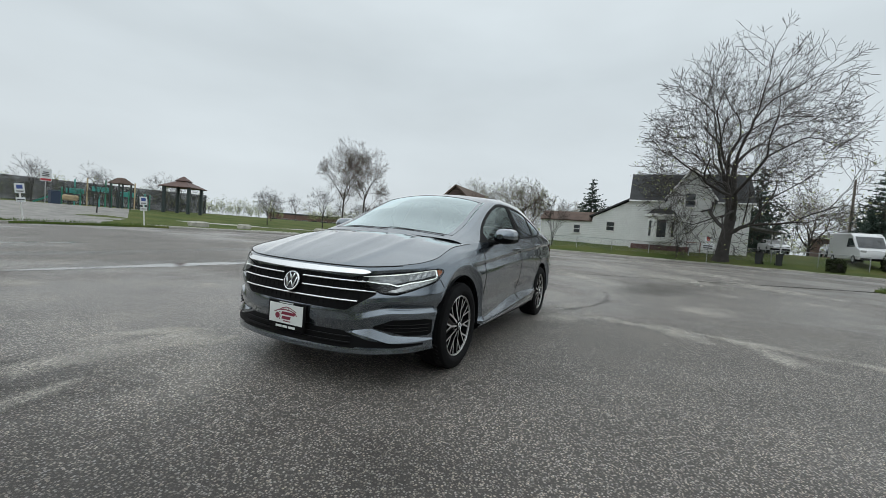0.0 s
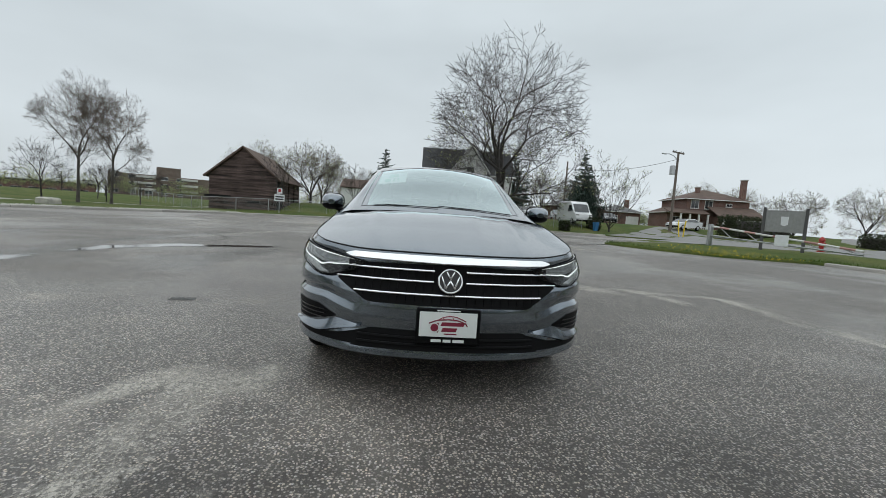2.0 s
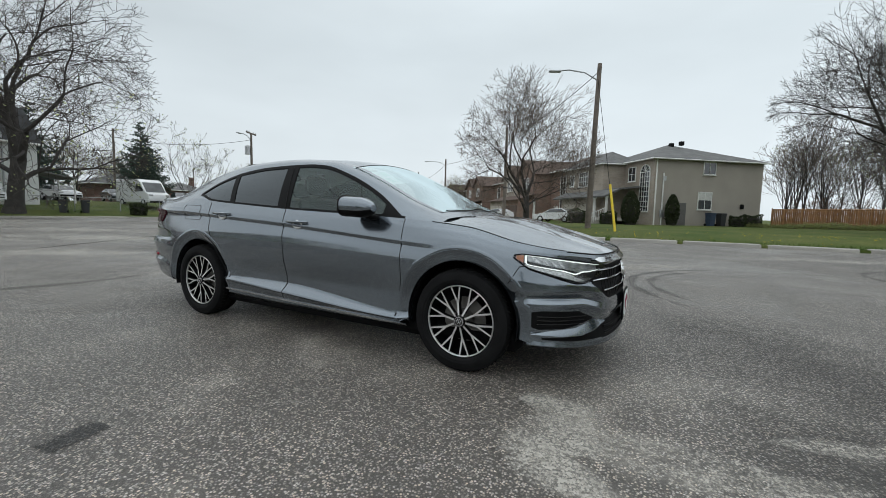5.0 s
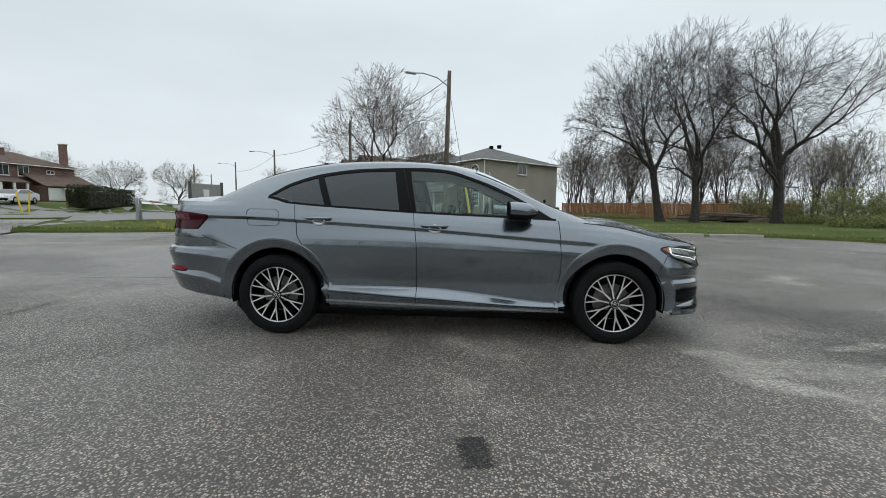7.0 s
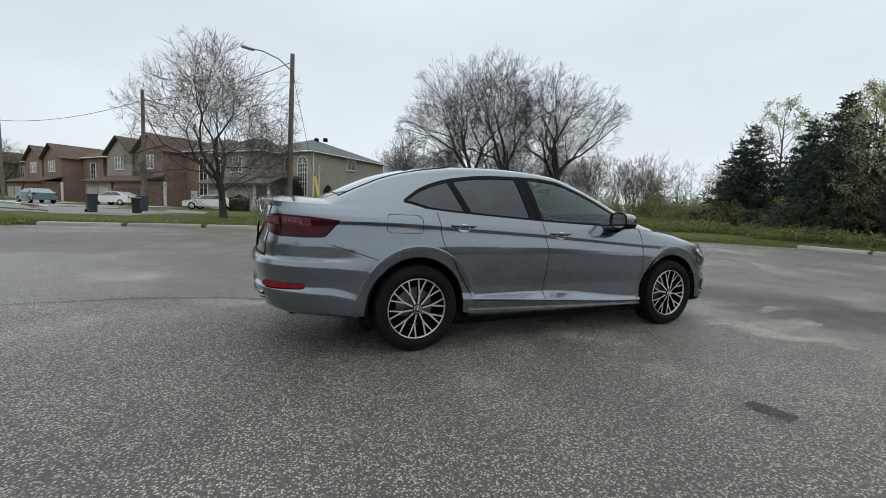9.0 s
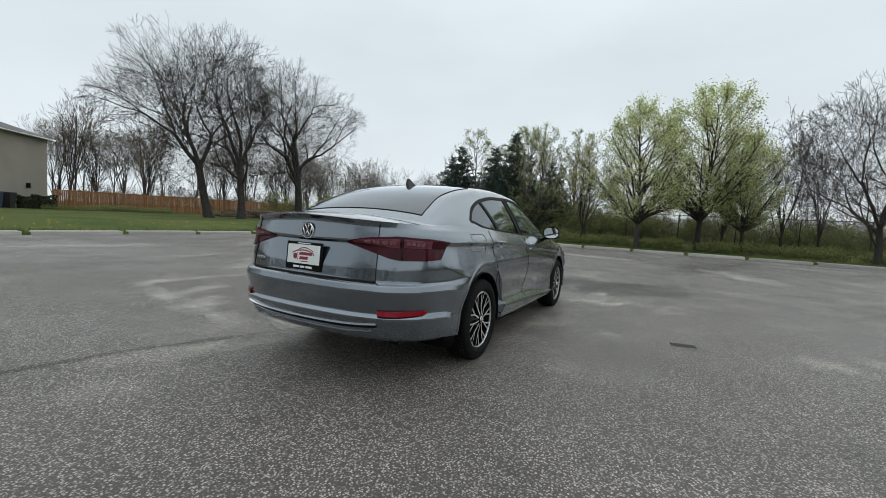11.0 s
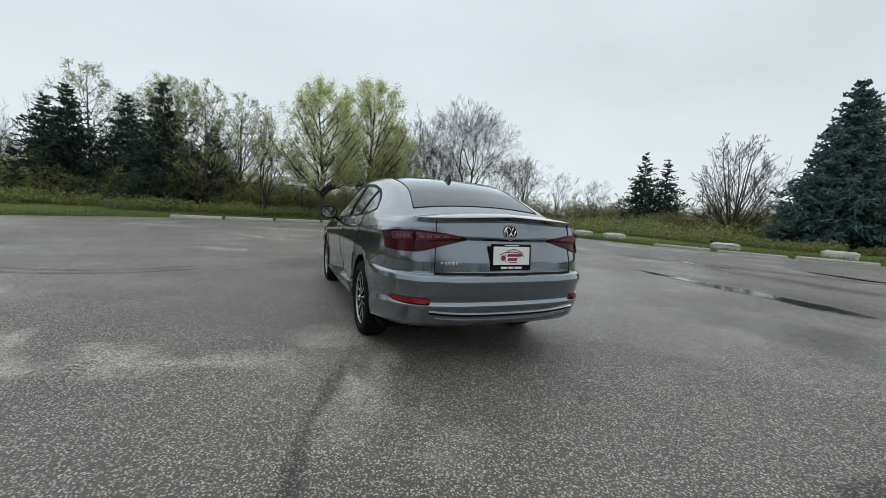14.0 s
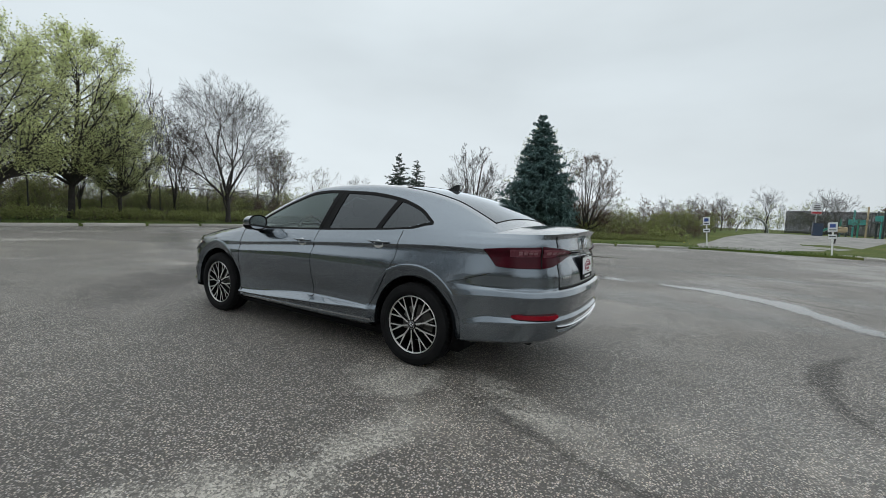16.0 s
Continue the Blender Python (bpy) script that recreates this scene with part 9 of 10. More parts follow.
def wire_material(name, colour, cover, scale=16.0):
    m, n, l, p = material(name)
    p.inputs["Base Color"].default_value = (*colour, 1)
    p.inputs["Roughness"].default_value, p.inputs["Metallic"].default_value = 0.6, 0.4
    c = n.new("ShaderNodeTexCoord")
    s = n.new("ShaderNodeSeparateXYZ")
    l.new(c.outputs["Object"], s.inputs[0])
    add = n.new("ShaderNodeMath")
    add.operation = "ADD"
    l.new(s.outputs[0], add.inputs[0])
    l.new(s.outputs[1], add.inputs[1])
    outs = []
    for sign in (1, -1):
        k = n.new("ShaderNodeMath")
        k.operation = "MULTIPLY_ADD"
        k.inputs[1].default_value = sign
        l.new(s.outputs[2], k.inputs[0])
        l.new(add.outputs[0], k.inputs[2])
        q = n.new("ShaderNodeMath")
        q.operation = "PINGPONG"
        q.inputs[1].default_value = 1 / scale
        l.new(k.outputs[0], q.inputs[0])
        h = n.new("ShaderNodeMath")
        h.operation = "LESS_THAN"
        h.inputs[1].default_value = cover / scale
        l.new(q.outputs[0], h.inputs[0])
        outs.append(h)
    mx = n.new("ShaderNodeMath")
    mx.operation = "MAXIMUM"
    l.new(outs[0].outputs[0], mx.inputs[0])
    l.new(outs[1].outputs[0], mx.inputs[1])
    l.new(mx.outputs[0], p.inputs["Alpha"])
    return m


WIRE = wire_material("chain_link_wire", (0.32, 0.33, 0.33), 0.06)
WIRE_DARK = wire_material("dark_chain_link", (0.03, 0.03, 0.03), 0.09)
WIRE_BLACK = wire_material("dark_screen_mesh", (0.03, 0.033, 0.035), 0.62, 40)
chain_fence("chain_fence", "low chain-link fence before the farmhouse", [(-64, -45), (-48, -32), (-34.5, -19.5), (-37.0, -11.5), (-39.6, -4.0), (-39.8, 6.0), (-38.6, 18.0)], 1.15, GALV, WIRE)
chain_fence("chain_fence", "dark chain-link fence along the east boundary", [(24.8, 10.5), (25.2, 0.0), (25.6, -12.0), (27.0, -18.5)], 1.9, DARK_STEEL, WIRE_DARK)
chain_fence("play_fence", "tall dark mesh fence behind the playground", [(-12.0, -58.0), (-22.0, -55.3), (-32.0, -52.6)], 2.6, DARK_STEEL, WIRE_BLACK)

# board fence: posts and single boards
bf = thing("board_fence", "orange-brown wooden board fence", "fence")
board_me = Geo().box(-0.068, 0.068, -0.012, 0.012, 0.05, 1.85, 0.004).mesh("board", FENCE_WOOD, sharp=30)
a, b = Vector((12.9, 51.2)), Vector((35.0, 40.8))
d = (b - a).normalized()
n_boards = 160
for k in range(n_boards):
    p = a.lerp(b, (k + 0.5) / n_boards)
    ob = new("board", board_me)
    ob.parent = bf
    ob.matrix_basis = pose(p.x, p.y, land(p.x, p.y) + rs.uniform(-0.015, 0.015), 0, 0, math.degrees(math.atan2(d.y, d.x)))
for k in range(11):
    p = a.lerp(b, k / 10) + Vector((d.y, -d.x)) * 0.05
    part("post", Geo().box(p.x - 0.05, p.x + 0.05, p.y - 0.05, p.y + 0.05, land(p.x, p.y) - 0.1, land(p.x, p.y) + 1.98, 0.01), FENCE_WOOD, bf)
part("rail", Geo().tube([(*a.lerp(b, k / 10), land(*a.lerp(b, k / 10)) + 1.84) for k in range(11)], 0.05, 4), FENCE_WOOD, bf)

# heap of old rails and logs by the great trees
heap = thing("log_pile", "heap of weathered fence rails and logs", "logs")
for k in range(34):
    cx, cy = 22.5 + rs.uniform(-2.5, 3.2), 33.2 + rs.uniform(-0.7, 0.7)
    L, a_ = rs.uniform(1.2, 2.6), rs.uniform(-0.25, 0.25)
    z = land(cx, cy) + 0.08 + 0.75 * rs.random() * max(0, 1 - abs(cx - 22.6) / 3.2)
    part("log", Geo().tube([(cx - L * math.cos(a_), cy - L * math.sin(a_), z + rs.uniform(-0.1, 0.12)), (cx + L * math.cos(a_), cy + L * math.sin(a_), z + rs.uniform(-0.05, 0.2))], rs.uniform(0.05, 0.1), 6), LOG, heap)

# lamp and power poles with their wires
def lamp_pole(x, y, height, lean, arm, name="street_lamp", transformer=False, crossarm=False):
    z = land(x, y)
    t = thing(name, "leaning grey wooden pole with a street lamp arm", "street lamp", "wooden street poles", at=pose(x, y, z))
    topx, topy = lean[0] * height, lean[1] * height
    part("pole", Geo().tube([(0, 0, -0.3), (topx / 2, topy / 2, height / 2), (topx, topy, height)], [0.17, 0.145, 0.115], 10), POLE_WOOD, t)
    ax, ay = arm
    k = 0.93
    if arm != (0, 0):
        n = math.hypot(ax, ay)
        part("lamp_arm", Geo().tube([(topx * k, topy * k, height * k - 0.3), (topx * k + ax * 0.35, topy * k + ay * 0.35, height * k + 0.15), (topx * k + ax * 0.75, topy * k + ay * 0.75, height * k + 0.3), (topx * k + ax, topy * k + ay, height * k + 0.25)], 0.035, 6), GALV, t)
        head = Geo().box(-0.34, 0.34, -0.12, 0.12, -0.06, 0.07, 0.05).turned(pose(topx * k + ax * 1.1, topy * k + ay * 1.1, height * k + 0.22, 0, 0, math.degrees(math.atan2(ay, ax))))
        part("lamp_head", head, ALUMINIUM, t)
    if crossarm:
        part("crossarm", Geo().box(-0.06, 0.06, -1.1, 1.1, height - 0.15, height, 0.01).turned(pose(topx, topy, 0, 0, 0, 25)), POLE_WOOD, t)
        for q in (-0.95, -0.5, 0.5, 0.95):
            part("insulator", Geo().lathe([(0.03, 0), (0.06, 0.06), (0.05, 0.14), (0.01, 0.16)], (0, q, height), "z", 8).turned(pose(topx, topy, 0, 0, 0, 25)), ALUMINIUM, t)
    if transformer:
        part("transformer", Geo().lathe([(0.001, 0), (0.3, 0.0), (0.3, 0.95), (0.2, 1.05), (0.001, 1.05)], (topx * 0.75 - 0.1, topy * 0.75 - 0.45, height * 0.72), "z", 16), ALUMINIUM, t)
    return t


lamp_pole(-1.2, 21.4, 9.1, (0.02, 0.005), (-2.0, -0.9))
lamp_pole(-41.6, 30.0, 9.2, (0.02, -0.012), (0.6, -1.9), transformer=True, crossarm=True)
lamp_pole(-11.1, 35.0, 9.0, (0.005, 0.0), (0, 0), name="utility_pole")
lamp_pole(-27.7, 54.1, 9.0, (0.0, 0.0), (-2.4, -1.2))
lamp_pole(-48.0, 79.0, 9.0, (0.0, 0.0), (-2.4, -1.2))
lamp_pole(-57.0, 79.0, 8.5, (0.0, 0.0), (0, 0), name="utility_pole")
lamp_pole(-72.0, 108.0, 9.0, (0.0, 0.0), (-2.4, -1.2))
lamp_pole(-60.5, 24.0, 9.5, (0.01, 0.0), (0, 0), name="utility_pole")


def wire(p, q, sag, r=0.022):
    pts = [(lerp(p[0], q[0], k / 12), lerp(p[1], q[1], k / 12), lerp(p[2], q[2], k / 12) - sag * 4 * (k / 12) * (1 - k / 12)) for k in range(13)]
    tagged(Geo().tube(pts, r, 4).link("overhead_wire", BLACK_TRIM, sharp=0), "thin black overhead cable between poles", "cable", "overhead cables")


wire((-1.05, 21.45, 9.0), (-11.0, 35.0, 8.6), 0.5)
wire((-11.0, 35.0, 8.6), (-27.7, 54.1, 8.6), 0.6)
wire((-27.7, 54.1, 8.6), (-48.0, 79.0, 8.6), 0.8)
wire((-1.1, 21.4, 8.8), (0.47, 19.2, 0.2), 0.0, 0.012)
wire((-11.0, 35.0, 8.8), (-11.5, 54.0, 6.6), 0.4, 0.014)
wire((-41.3, 29.9, 9.2), (-60.5, 24.0, 9.8), 0.8)

# yellow guy-wire guard on the verge and another by the brick house
for x, y, dx in ((0.47, 19.2, -0.36), (-37.2, 28.2, -0.35), (-36.7, 28.3, 0.12)):
    z = land(x, y)
    t = tagged(Geo().tube([(x, y, z - 0.05), (x + dx * 0.6, y + (0.30 if x > -10 else 0), z + (1.2 if x > -10 else 0.85)), (x + dx * 1.2, y + (0.60 if x > -10 else 0.05), z + (2.4 if x > -10 else 1.75))], 0.065, 8).link("guy_guard", YELLOW), "leaning yellow plastic guy-wire guard", "guard")


def post_sign(x, y, height, lean, faces, label, z=None, post_mat=None):
    """A post with plates; faces: (height of middle, width, height, material, bars) toward the lot's middle."""
    z = land(x, y) if z is None else z
    yaw = math.degrees(math.atan2(0 - y, 0 - x)) + 90
    t = thing("sign_post", label, "sign", at=pose(x, y, z, lean[0], lean[1], 0))
    part("post", Geo().tube([(0, 0, -0.1), (0, 0, height)], 0.035, 6), post_mat or WHITE_PAINT, t)
    for zc, w, h, bars in faces:
        m = pose(0, 0, 0, 0, 0, yaw)
        pl = part("plate", Geo().box(-w / 2, w / 2, -0.06, -0.045, zc - h / 2, zc + h / 2, 0.006).turned(m), WHITE_SIGN, t)
        for a, b, c, d_, mat in bars:
            part("printed_bar", Geo().box(lerp(-w / 2, w / 2, a), lerp(-w / 2, w / 2, b), -0.064, -0.06, zc + lerp(-h / 2, h / 2, c), zc + lerp(-h / 2, h / 2, d_)).turned(m), mat, pl)
    return t


acc = [(0.2, 0.8, 0.45, 0.85, SIGN_BLUE), (0.15, 0.85, 0.15, 0.25, INK)]
post_sign(-3.75, -22.4, 1.62, (3, 5), [(1.45, 0.32, 0.42, acc), (0.95, 0.3, 0.2, [(0.1, 0.9, 0.4, 0.6, INK)])], "leaning white post with small parking signs", 0.05)
post_sign(-8.75, -22.7, 1.62, (2, 3), [(1.4, 0.34, 0.44, acc), (0.95, 0.3, 0.2, [(0.1, 0.9, 0.4, 0.6, INK)])], "white post with small parking signs", 0.05)
nop = [(0.25, 0.75, 0.35, 0.9, SIGN_RED), (0.15, 0.85, 0.12, 0.2, INK)]
post_sign(-37.0, 7.1, 2.2, (0, 2), [(1.95, 0.5, 0.55, nop), (1.35, 0.85, 0.5, [(0.1, 0.9, 0.55, 0.75, INK), (0.1, 0.9, 0.2, 0.4, INK)])], "white no-parking sign and notice on a thin post", post_mat=GALV)
post_sign(-33.5, -12.3, 2.2, (0, 0), [(1.95, 0.45, 0.5, nop), (1.35, 0.85, 0.6, [(0.1, 0.9, 0.55, 0.75, INK), (0.1, 0.9, 0.2, 0.4, INK)])], "white no-parking sign and notice on a thin post", post_mat=GALV)
post_sign(-11.9, -43.5, 2.9, (0, 0), [(2.35, 0.72, 1.0, [(0.05, 0.95, 0.04, 0.22, SIGN_RED), (0.2, 0.8, 0.4, 0.48, INK), (0.2, 0.8, 0.55, 0.63, INK), (0.25, 0.75, 0.7, 0.78, INK)])], "park notice board with a red band", post_mat=GALV)

# grey notice board on two posts, barrier gate, hydrant
nb = thing("notice_board", "blank grey notice board on two thick posts", "sign board", at=pose(-14.0, 17.5, land(-14.0, 17.5), 0, 0, 50) @ Matrix.Diagonal((0.54, 0.6, 0.84, 1)))
part("panel", Geo().box(-1.35, 1.35, -0.05, 0.05, 1.05, 2.3, 0.02), plain("grey_panel", (0.27, 0.275, 0.27), 0.7, vary=0.1), nb)
part("printed_bar", Geo().prism([(-0.25, 1.5), (0.0, 1.4), (0.25, 1.5), (0.27, 1.95), (-0.27, 1.95)], -0.06, -0.05, lambda a, b, h: (a, h, b)), WHITE_SIGN, nb, "pale crest shape", smooth=False)
for x in (-1.45, 1.45):
    part("post", Geo().box(x - 0.12, x + 0.12, -0.12, 0.12, -0.2, 2.45, 0.02), plain("dark_grey_post", (0.09, 0.09, 0.09), 0.7), nb)
gate = thing("barrier_gate", "sagging white and red steel barrier gate", "gate")
gp = [Vector((-16.3, 15.6)), Vector((-10.3, 17.4))]
zg = land(-13, 16)
FADED_RED = plain("faded_red_band", (0.40, 0.22, 0.20), 0.6, vary=0.2)
STRIPE = plain("white_gate_paint", (0.62, 0.62, 0.60), 0.5, vary=0.15)
part("gate_post", Geo().box(gp[0].x - 0.1, gp[0].x + 0.1, gp[0].y - 0.1, gp[0].y + 0.1, zg - 0.2, zg + 1.15, 0.02), GALV, gate)
part("top_bar", Geo().tube([(*gp[0], zg + 1.05), (*gp[1], zg + 0.35)], 0.05, 6), STRIPE, gate)
part("bottom_bar", Geo().tube([(*gp[0], zg + 0.55), (*gp[1], zg + 0.2)], 0.04, 6), GALV, gate)
for k in range(5):
    f = 0.08 + k * 0.2
    p, q = gp[0].lerp(gp[1], f), gp[0].lerp(gp[1], f + 0.1)
    part("strut", Geo().tube([(*p, zg + lerp(1.05, 0.35, f)), (*q, zg + lerp(0.55, 0.2, f + 0.1))], 0.025, 5), GALV, gate)
    part("red_band", Geo().tube([(*gp[0].lerp(gp[1], f), zg + lerp(1.05, 0.35, f)), (*gp[0].lerp(gp[1], f + 0.08), zg + lerp(1.05, 0.35, f + 0.08))], 0.053, 6), FADED_RED, gate)
part("plate", Geo().box(-0.28, 0.28, -0.07, -0.055, -0.25, 0.25, 0.004).turned(pose(-13.0, 16.55, zg + 0.55, 0, 0, 17)), WHITE_SIGN, gate)
hy = thing("fire_hydrant", "red fire hydrant on the verge", "hydrant", at=pose(-16.7, 22.5, land(-16.7, 22.5)))
part("barrel", Geo().lathe([(0.001, 0), (0.17, 0), (0.17, 0.06), (0.11, 0.08), (0.11, 0.6), (0.15, 0.62), (0.15, 0.68), (0.10, 0.78), (0.03, 0.84), (0.001, 0.86)], (0, 0, 0), "z", 16), RED_PAINT, hy)
part("outlet", Geo().tube([(-0.2, 0, 0.48), (0.2, 0, 0.48)], 0.055, 8), RED_PAINT, hy)


def wheelie_bin(x, y, rz, mat, label, tilt=0, s=1.0):
    t = thing("wheelie_bin", label, "bin", "wheelie bins", at=pose(x, y, land(x, y), tilt, 0, rz) @ Matrix.Diagonal((s, s, s, 1)))
    part("body", Geo().grid([[(-0.24 * k, -0.26 * k, z), (0.24 * k, -0.26 * k, z), (0.24 * k, 0.26 * k, z), (-0.24 * k, 0.26 * k, z)] for k, z in ((0.8, 0.02), (1.0, 0.9), (1.08, 0.92), (1.08, 0.96))], close=True), mat, t, smooth=False)
    part("lid", Geo().box(-0.27, 0.27, -0.30, 0.28, 0.96, 1.03, 0.03), mat, t)
    part("wheel", Geo().tube([(-0.26, 0.24, 0.1), (0.26, 0.24, 0.1)], 0.1, 10), RUBBER, t)


wheelie_bin(-10.2, 21.5, 30, BIN_DARK, "dark wheelie bin on the verge", -6, 0.85)
wheelie_bin(-8.6, 22.3, 10, BIN_DARK, "dark wheelie bin leaning on the verge", 8, 0.8)
wheelie_bin(-9.3, 26.5, 60, BIN_BLUE, "blue recycling bin by the driveway", 0, 0.9)
wheelie_bin(-38.4, 11.0, 60, BIN_DARK, "dark bin by the chain-link fence", 0, 1.0)
wheelie_bin(-38.2, 12.3, 80, BIN_DARK, "dark bin by the chain-link fence", 0, 1.0)
wheelie_bin(6.6, 41.9, 38, BIN_BLUE, "blue bin beside the corner house", 0, 1.2)
wheelie_bin(7.5, 42.6, 38, BIN_DARK, "dark bin beside the corner house", 0, 1.2)
wheelie_bin(-38.0, 19.3, 20, plain("bright_blue_bin", (0.03, 0.16, 0.36), 0.5), "bright blue box by the van", 0, 0.9)
pb_ = thing("park_bin", "large dark blue park bin by the path", "bin", at=pose(-11.6, -41.0, land(-11.6, -41.0)) @ Matrix.Diagonal((0.42, 0.42, 0.66, 1)))
part("body", Geo().box(-0.75, 0.75, -0.6, 0.6, 0, 1.5, 0.06), BIN_BLUE, pb_)
part("lid", Geo().box(-0.8, 0.8, -0.65, 0.65, 1.5, 1.62, 0.05), BIN_BLUE, pb_)


def parked_car(x, y, rz, paint, label, van=False):
    """A simple parked vehicle with cabin, glass, wheels and lamps; nose to local +x."""
    t = thing("van" if van else "parked_car", label, "van" if van else "car", at=pose(x, y, land(x, y) + 0.01, 0, 0, rz))
    if van:
        prof = [(2.75, 0.35), (2.8, 0.75), (2.68, 1.12), (2.18, 1.32), (1.42, 2.3), (0.95, 2.56), (-2.75, 2.6), (-2.85, 0.4)]
        half = 1.0
        glass_pts = [(2.0, 1.40), (1.45, 2.10), (0.80, 2.10), (0.60, 1.36)]
    else:
        prof = [(2.15, 0.28), (2.2, 0.55), (2.05, 0.75), (1.05, 0.92), (0.35, 1.34), (-0.9, 1.40), (-1.75, 1.05), (-2.2, 1.0), (-2.25, 0.35)]
        half = 0.88
        glass_pts = [(0.9, 0.96), (0.32, 1.29), (-0.88, 1.34), (-1.55, 1.04)]
    body = Geo()
    rows = []
    for w, k in ((-half, 0.97), (-half * 0.96, 1.0), (half * 0.96, 1.0), (half, 0.97)):
        rows.append([(a * k, w * (0.80 if b > (1.6 if van else 1.05) and not van else 1.0), 0.3 + (b - 0.3) * (k if b > 0.5 else 1)) for a, b in prof])
    body.grid(rows, close=True)
    for r, f in ((rows[0], 1), (rows[-1], -1)):
        body.add(r, [tuple(range(len(r)))[::f]])
    part("body", body, paint, t, sharp=30)
    for side in (1, -1):
        pts = [(a, side * half * ((0.80 if b > 1.05 and not van else 1.0)) + side * 0.012, b) for a, b in glass_pts]
        part("side_glass", Geo().add(pts, [(0, 1, 2, 3)[::side]]), PANE, t, smooth=False)
    fx0, fx1, fz0, fz1 = (2.18, 1.45, 1.345, 2.26) if van else (1.06, 0.38, 0.945, 1.335)
    part("windscreen", Geo().add([(fx0 + 0.02, -half * 0.86, fz0), (fx0 + 0.02, half * 0.86, fz0), (fx1 + 0.02, half * (0.86 if van else 0.72), fz1), (fx1 + 0.02, -half * (0.86 if van else 0.72), fz1)], [(0, 1, 2, 3)]), PANE, t, smooth=False)
    r = 0.34 if van else 0.32
    for wx in ((1.85, -1.75) if van else (1.35, -1.35)):
        for side in (1, -1):
            wh = part("wheel", Geo().lathe([(r * 0.6, -0.1), (r, -0.09), (r, 0.09), (r * 0.62, 0.1)], (wx, side * (half - 0.08), r), "y", 20), RUBBER, t)
            part("hub", Geo().lathe([(r * 0.62, 0.09 * side), (r * 0.55, 0.06 * side), (0.001, 0.07 * side)], (wx, side * (half - 0.08), r), "y", 14), ALUMINIUM, wh)
    for side in (1, -1):
        part("headlight", Geo().box((2.5 if van else 1.98), (2.74 if van else 2.14), side * half * 0.55, side * half * 0.93, (0.9 if van else 0.58), (1.12 if van else 0.72), 0.03), LAMP_CHROME, t)
        part("tail_light", Geo().box((-2.86 if van else -2.22), (-2.76 if van else -2.1), side * half * 0.75, side * half * 0.97, (0.9 if van else 0.78), (1.4 if van else 0.95), 0.02), RED_LAMP, t)
    part("bumper", Geo().box(2.1 if not van else 2.7, 2.24 if not van else 2.86, -half * 0.9, half * 0.9, 0.3, 0.5, 0.04), BLACK_TRIM, t)
    return t


parked_car(-42.8, 18.7, 2, CAR_WHITE, "white high-roof panel van parked on the grass", True)
parked_car(-7.0, 39.5, 165, CAR_WHITE, "white sedan parked on a driveway")
parked_car(-16.5, 48.0, 150, CAR_WHITE, "white car with its bonnet up by the driveway")
parked_car(-43.5, 33.0, -70, CAR_WHITE, "white car parked before the brick house")
parked_car(-22.5, 47.5, 128, CAR_TEAL, "dark teal car parked along the street")
parked_car(-33.0, 62.0, 128, CAR_DARK, "dark car parked along the street")
parked_car(-36.5, 65.0, 128, CAR_SILVER, "silver car parked along the street")
for x, y, rz, m in ((-50, 19.5, -10, CAR_DARK), (-53, 24.5, -30, CAR_SILVER), (-51, 27.0, -20, CAR_DARK), (-47.5, 14.0, 0, CAR_WHITE)):
    parked_car(x, y, rz, m, "parked car in a drive by the bungalows")

# hedges and shrubs by the houses
def hedge(name, label, length, depth, height, at, seed, mat=HEDGE_LEAF, n=5000):
    rng = np.random.default_rng(seed)
    t = thing(name, label, "hedge", at=at)
    p = rng.uniform(-1, 1, (n, 3))
    p /= np.maximum(np.abs(p).max(1, keepdims=True), 1e-6) ** rng.uniform(0.55, 1.0, (n, 1))
    lump = 1 + 0.10 * np.sin(p[:, :1] * length * 2.2 + seed)
    p = np.stack([p[:, 0] * length / 2, p[:, 1] * depth / 2 * lump[:, 0], (p[:, 2] * 0.5 + 0.5) * height * lump[:, 0]], 1)
    ob = tagged(new("foliage", mesh_of("foliage", *leaves(rng, p, 0.085, 0.02, 1), mat, False)), kind="stuff")
    ob.parent = t
    core = Geo().box(-length / 2 * 0.85, length / 2 * 0.85, -depth / 2 * 0.7, depth / 2 * 0.7, -0.1, height * 0.82, 0.15)
    part("branches", core, BARK_DARK, t)
    return t


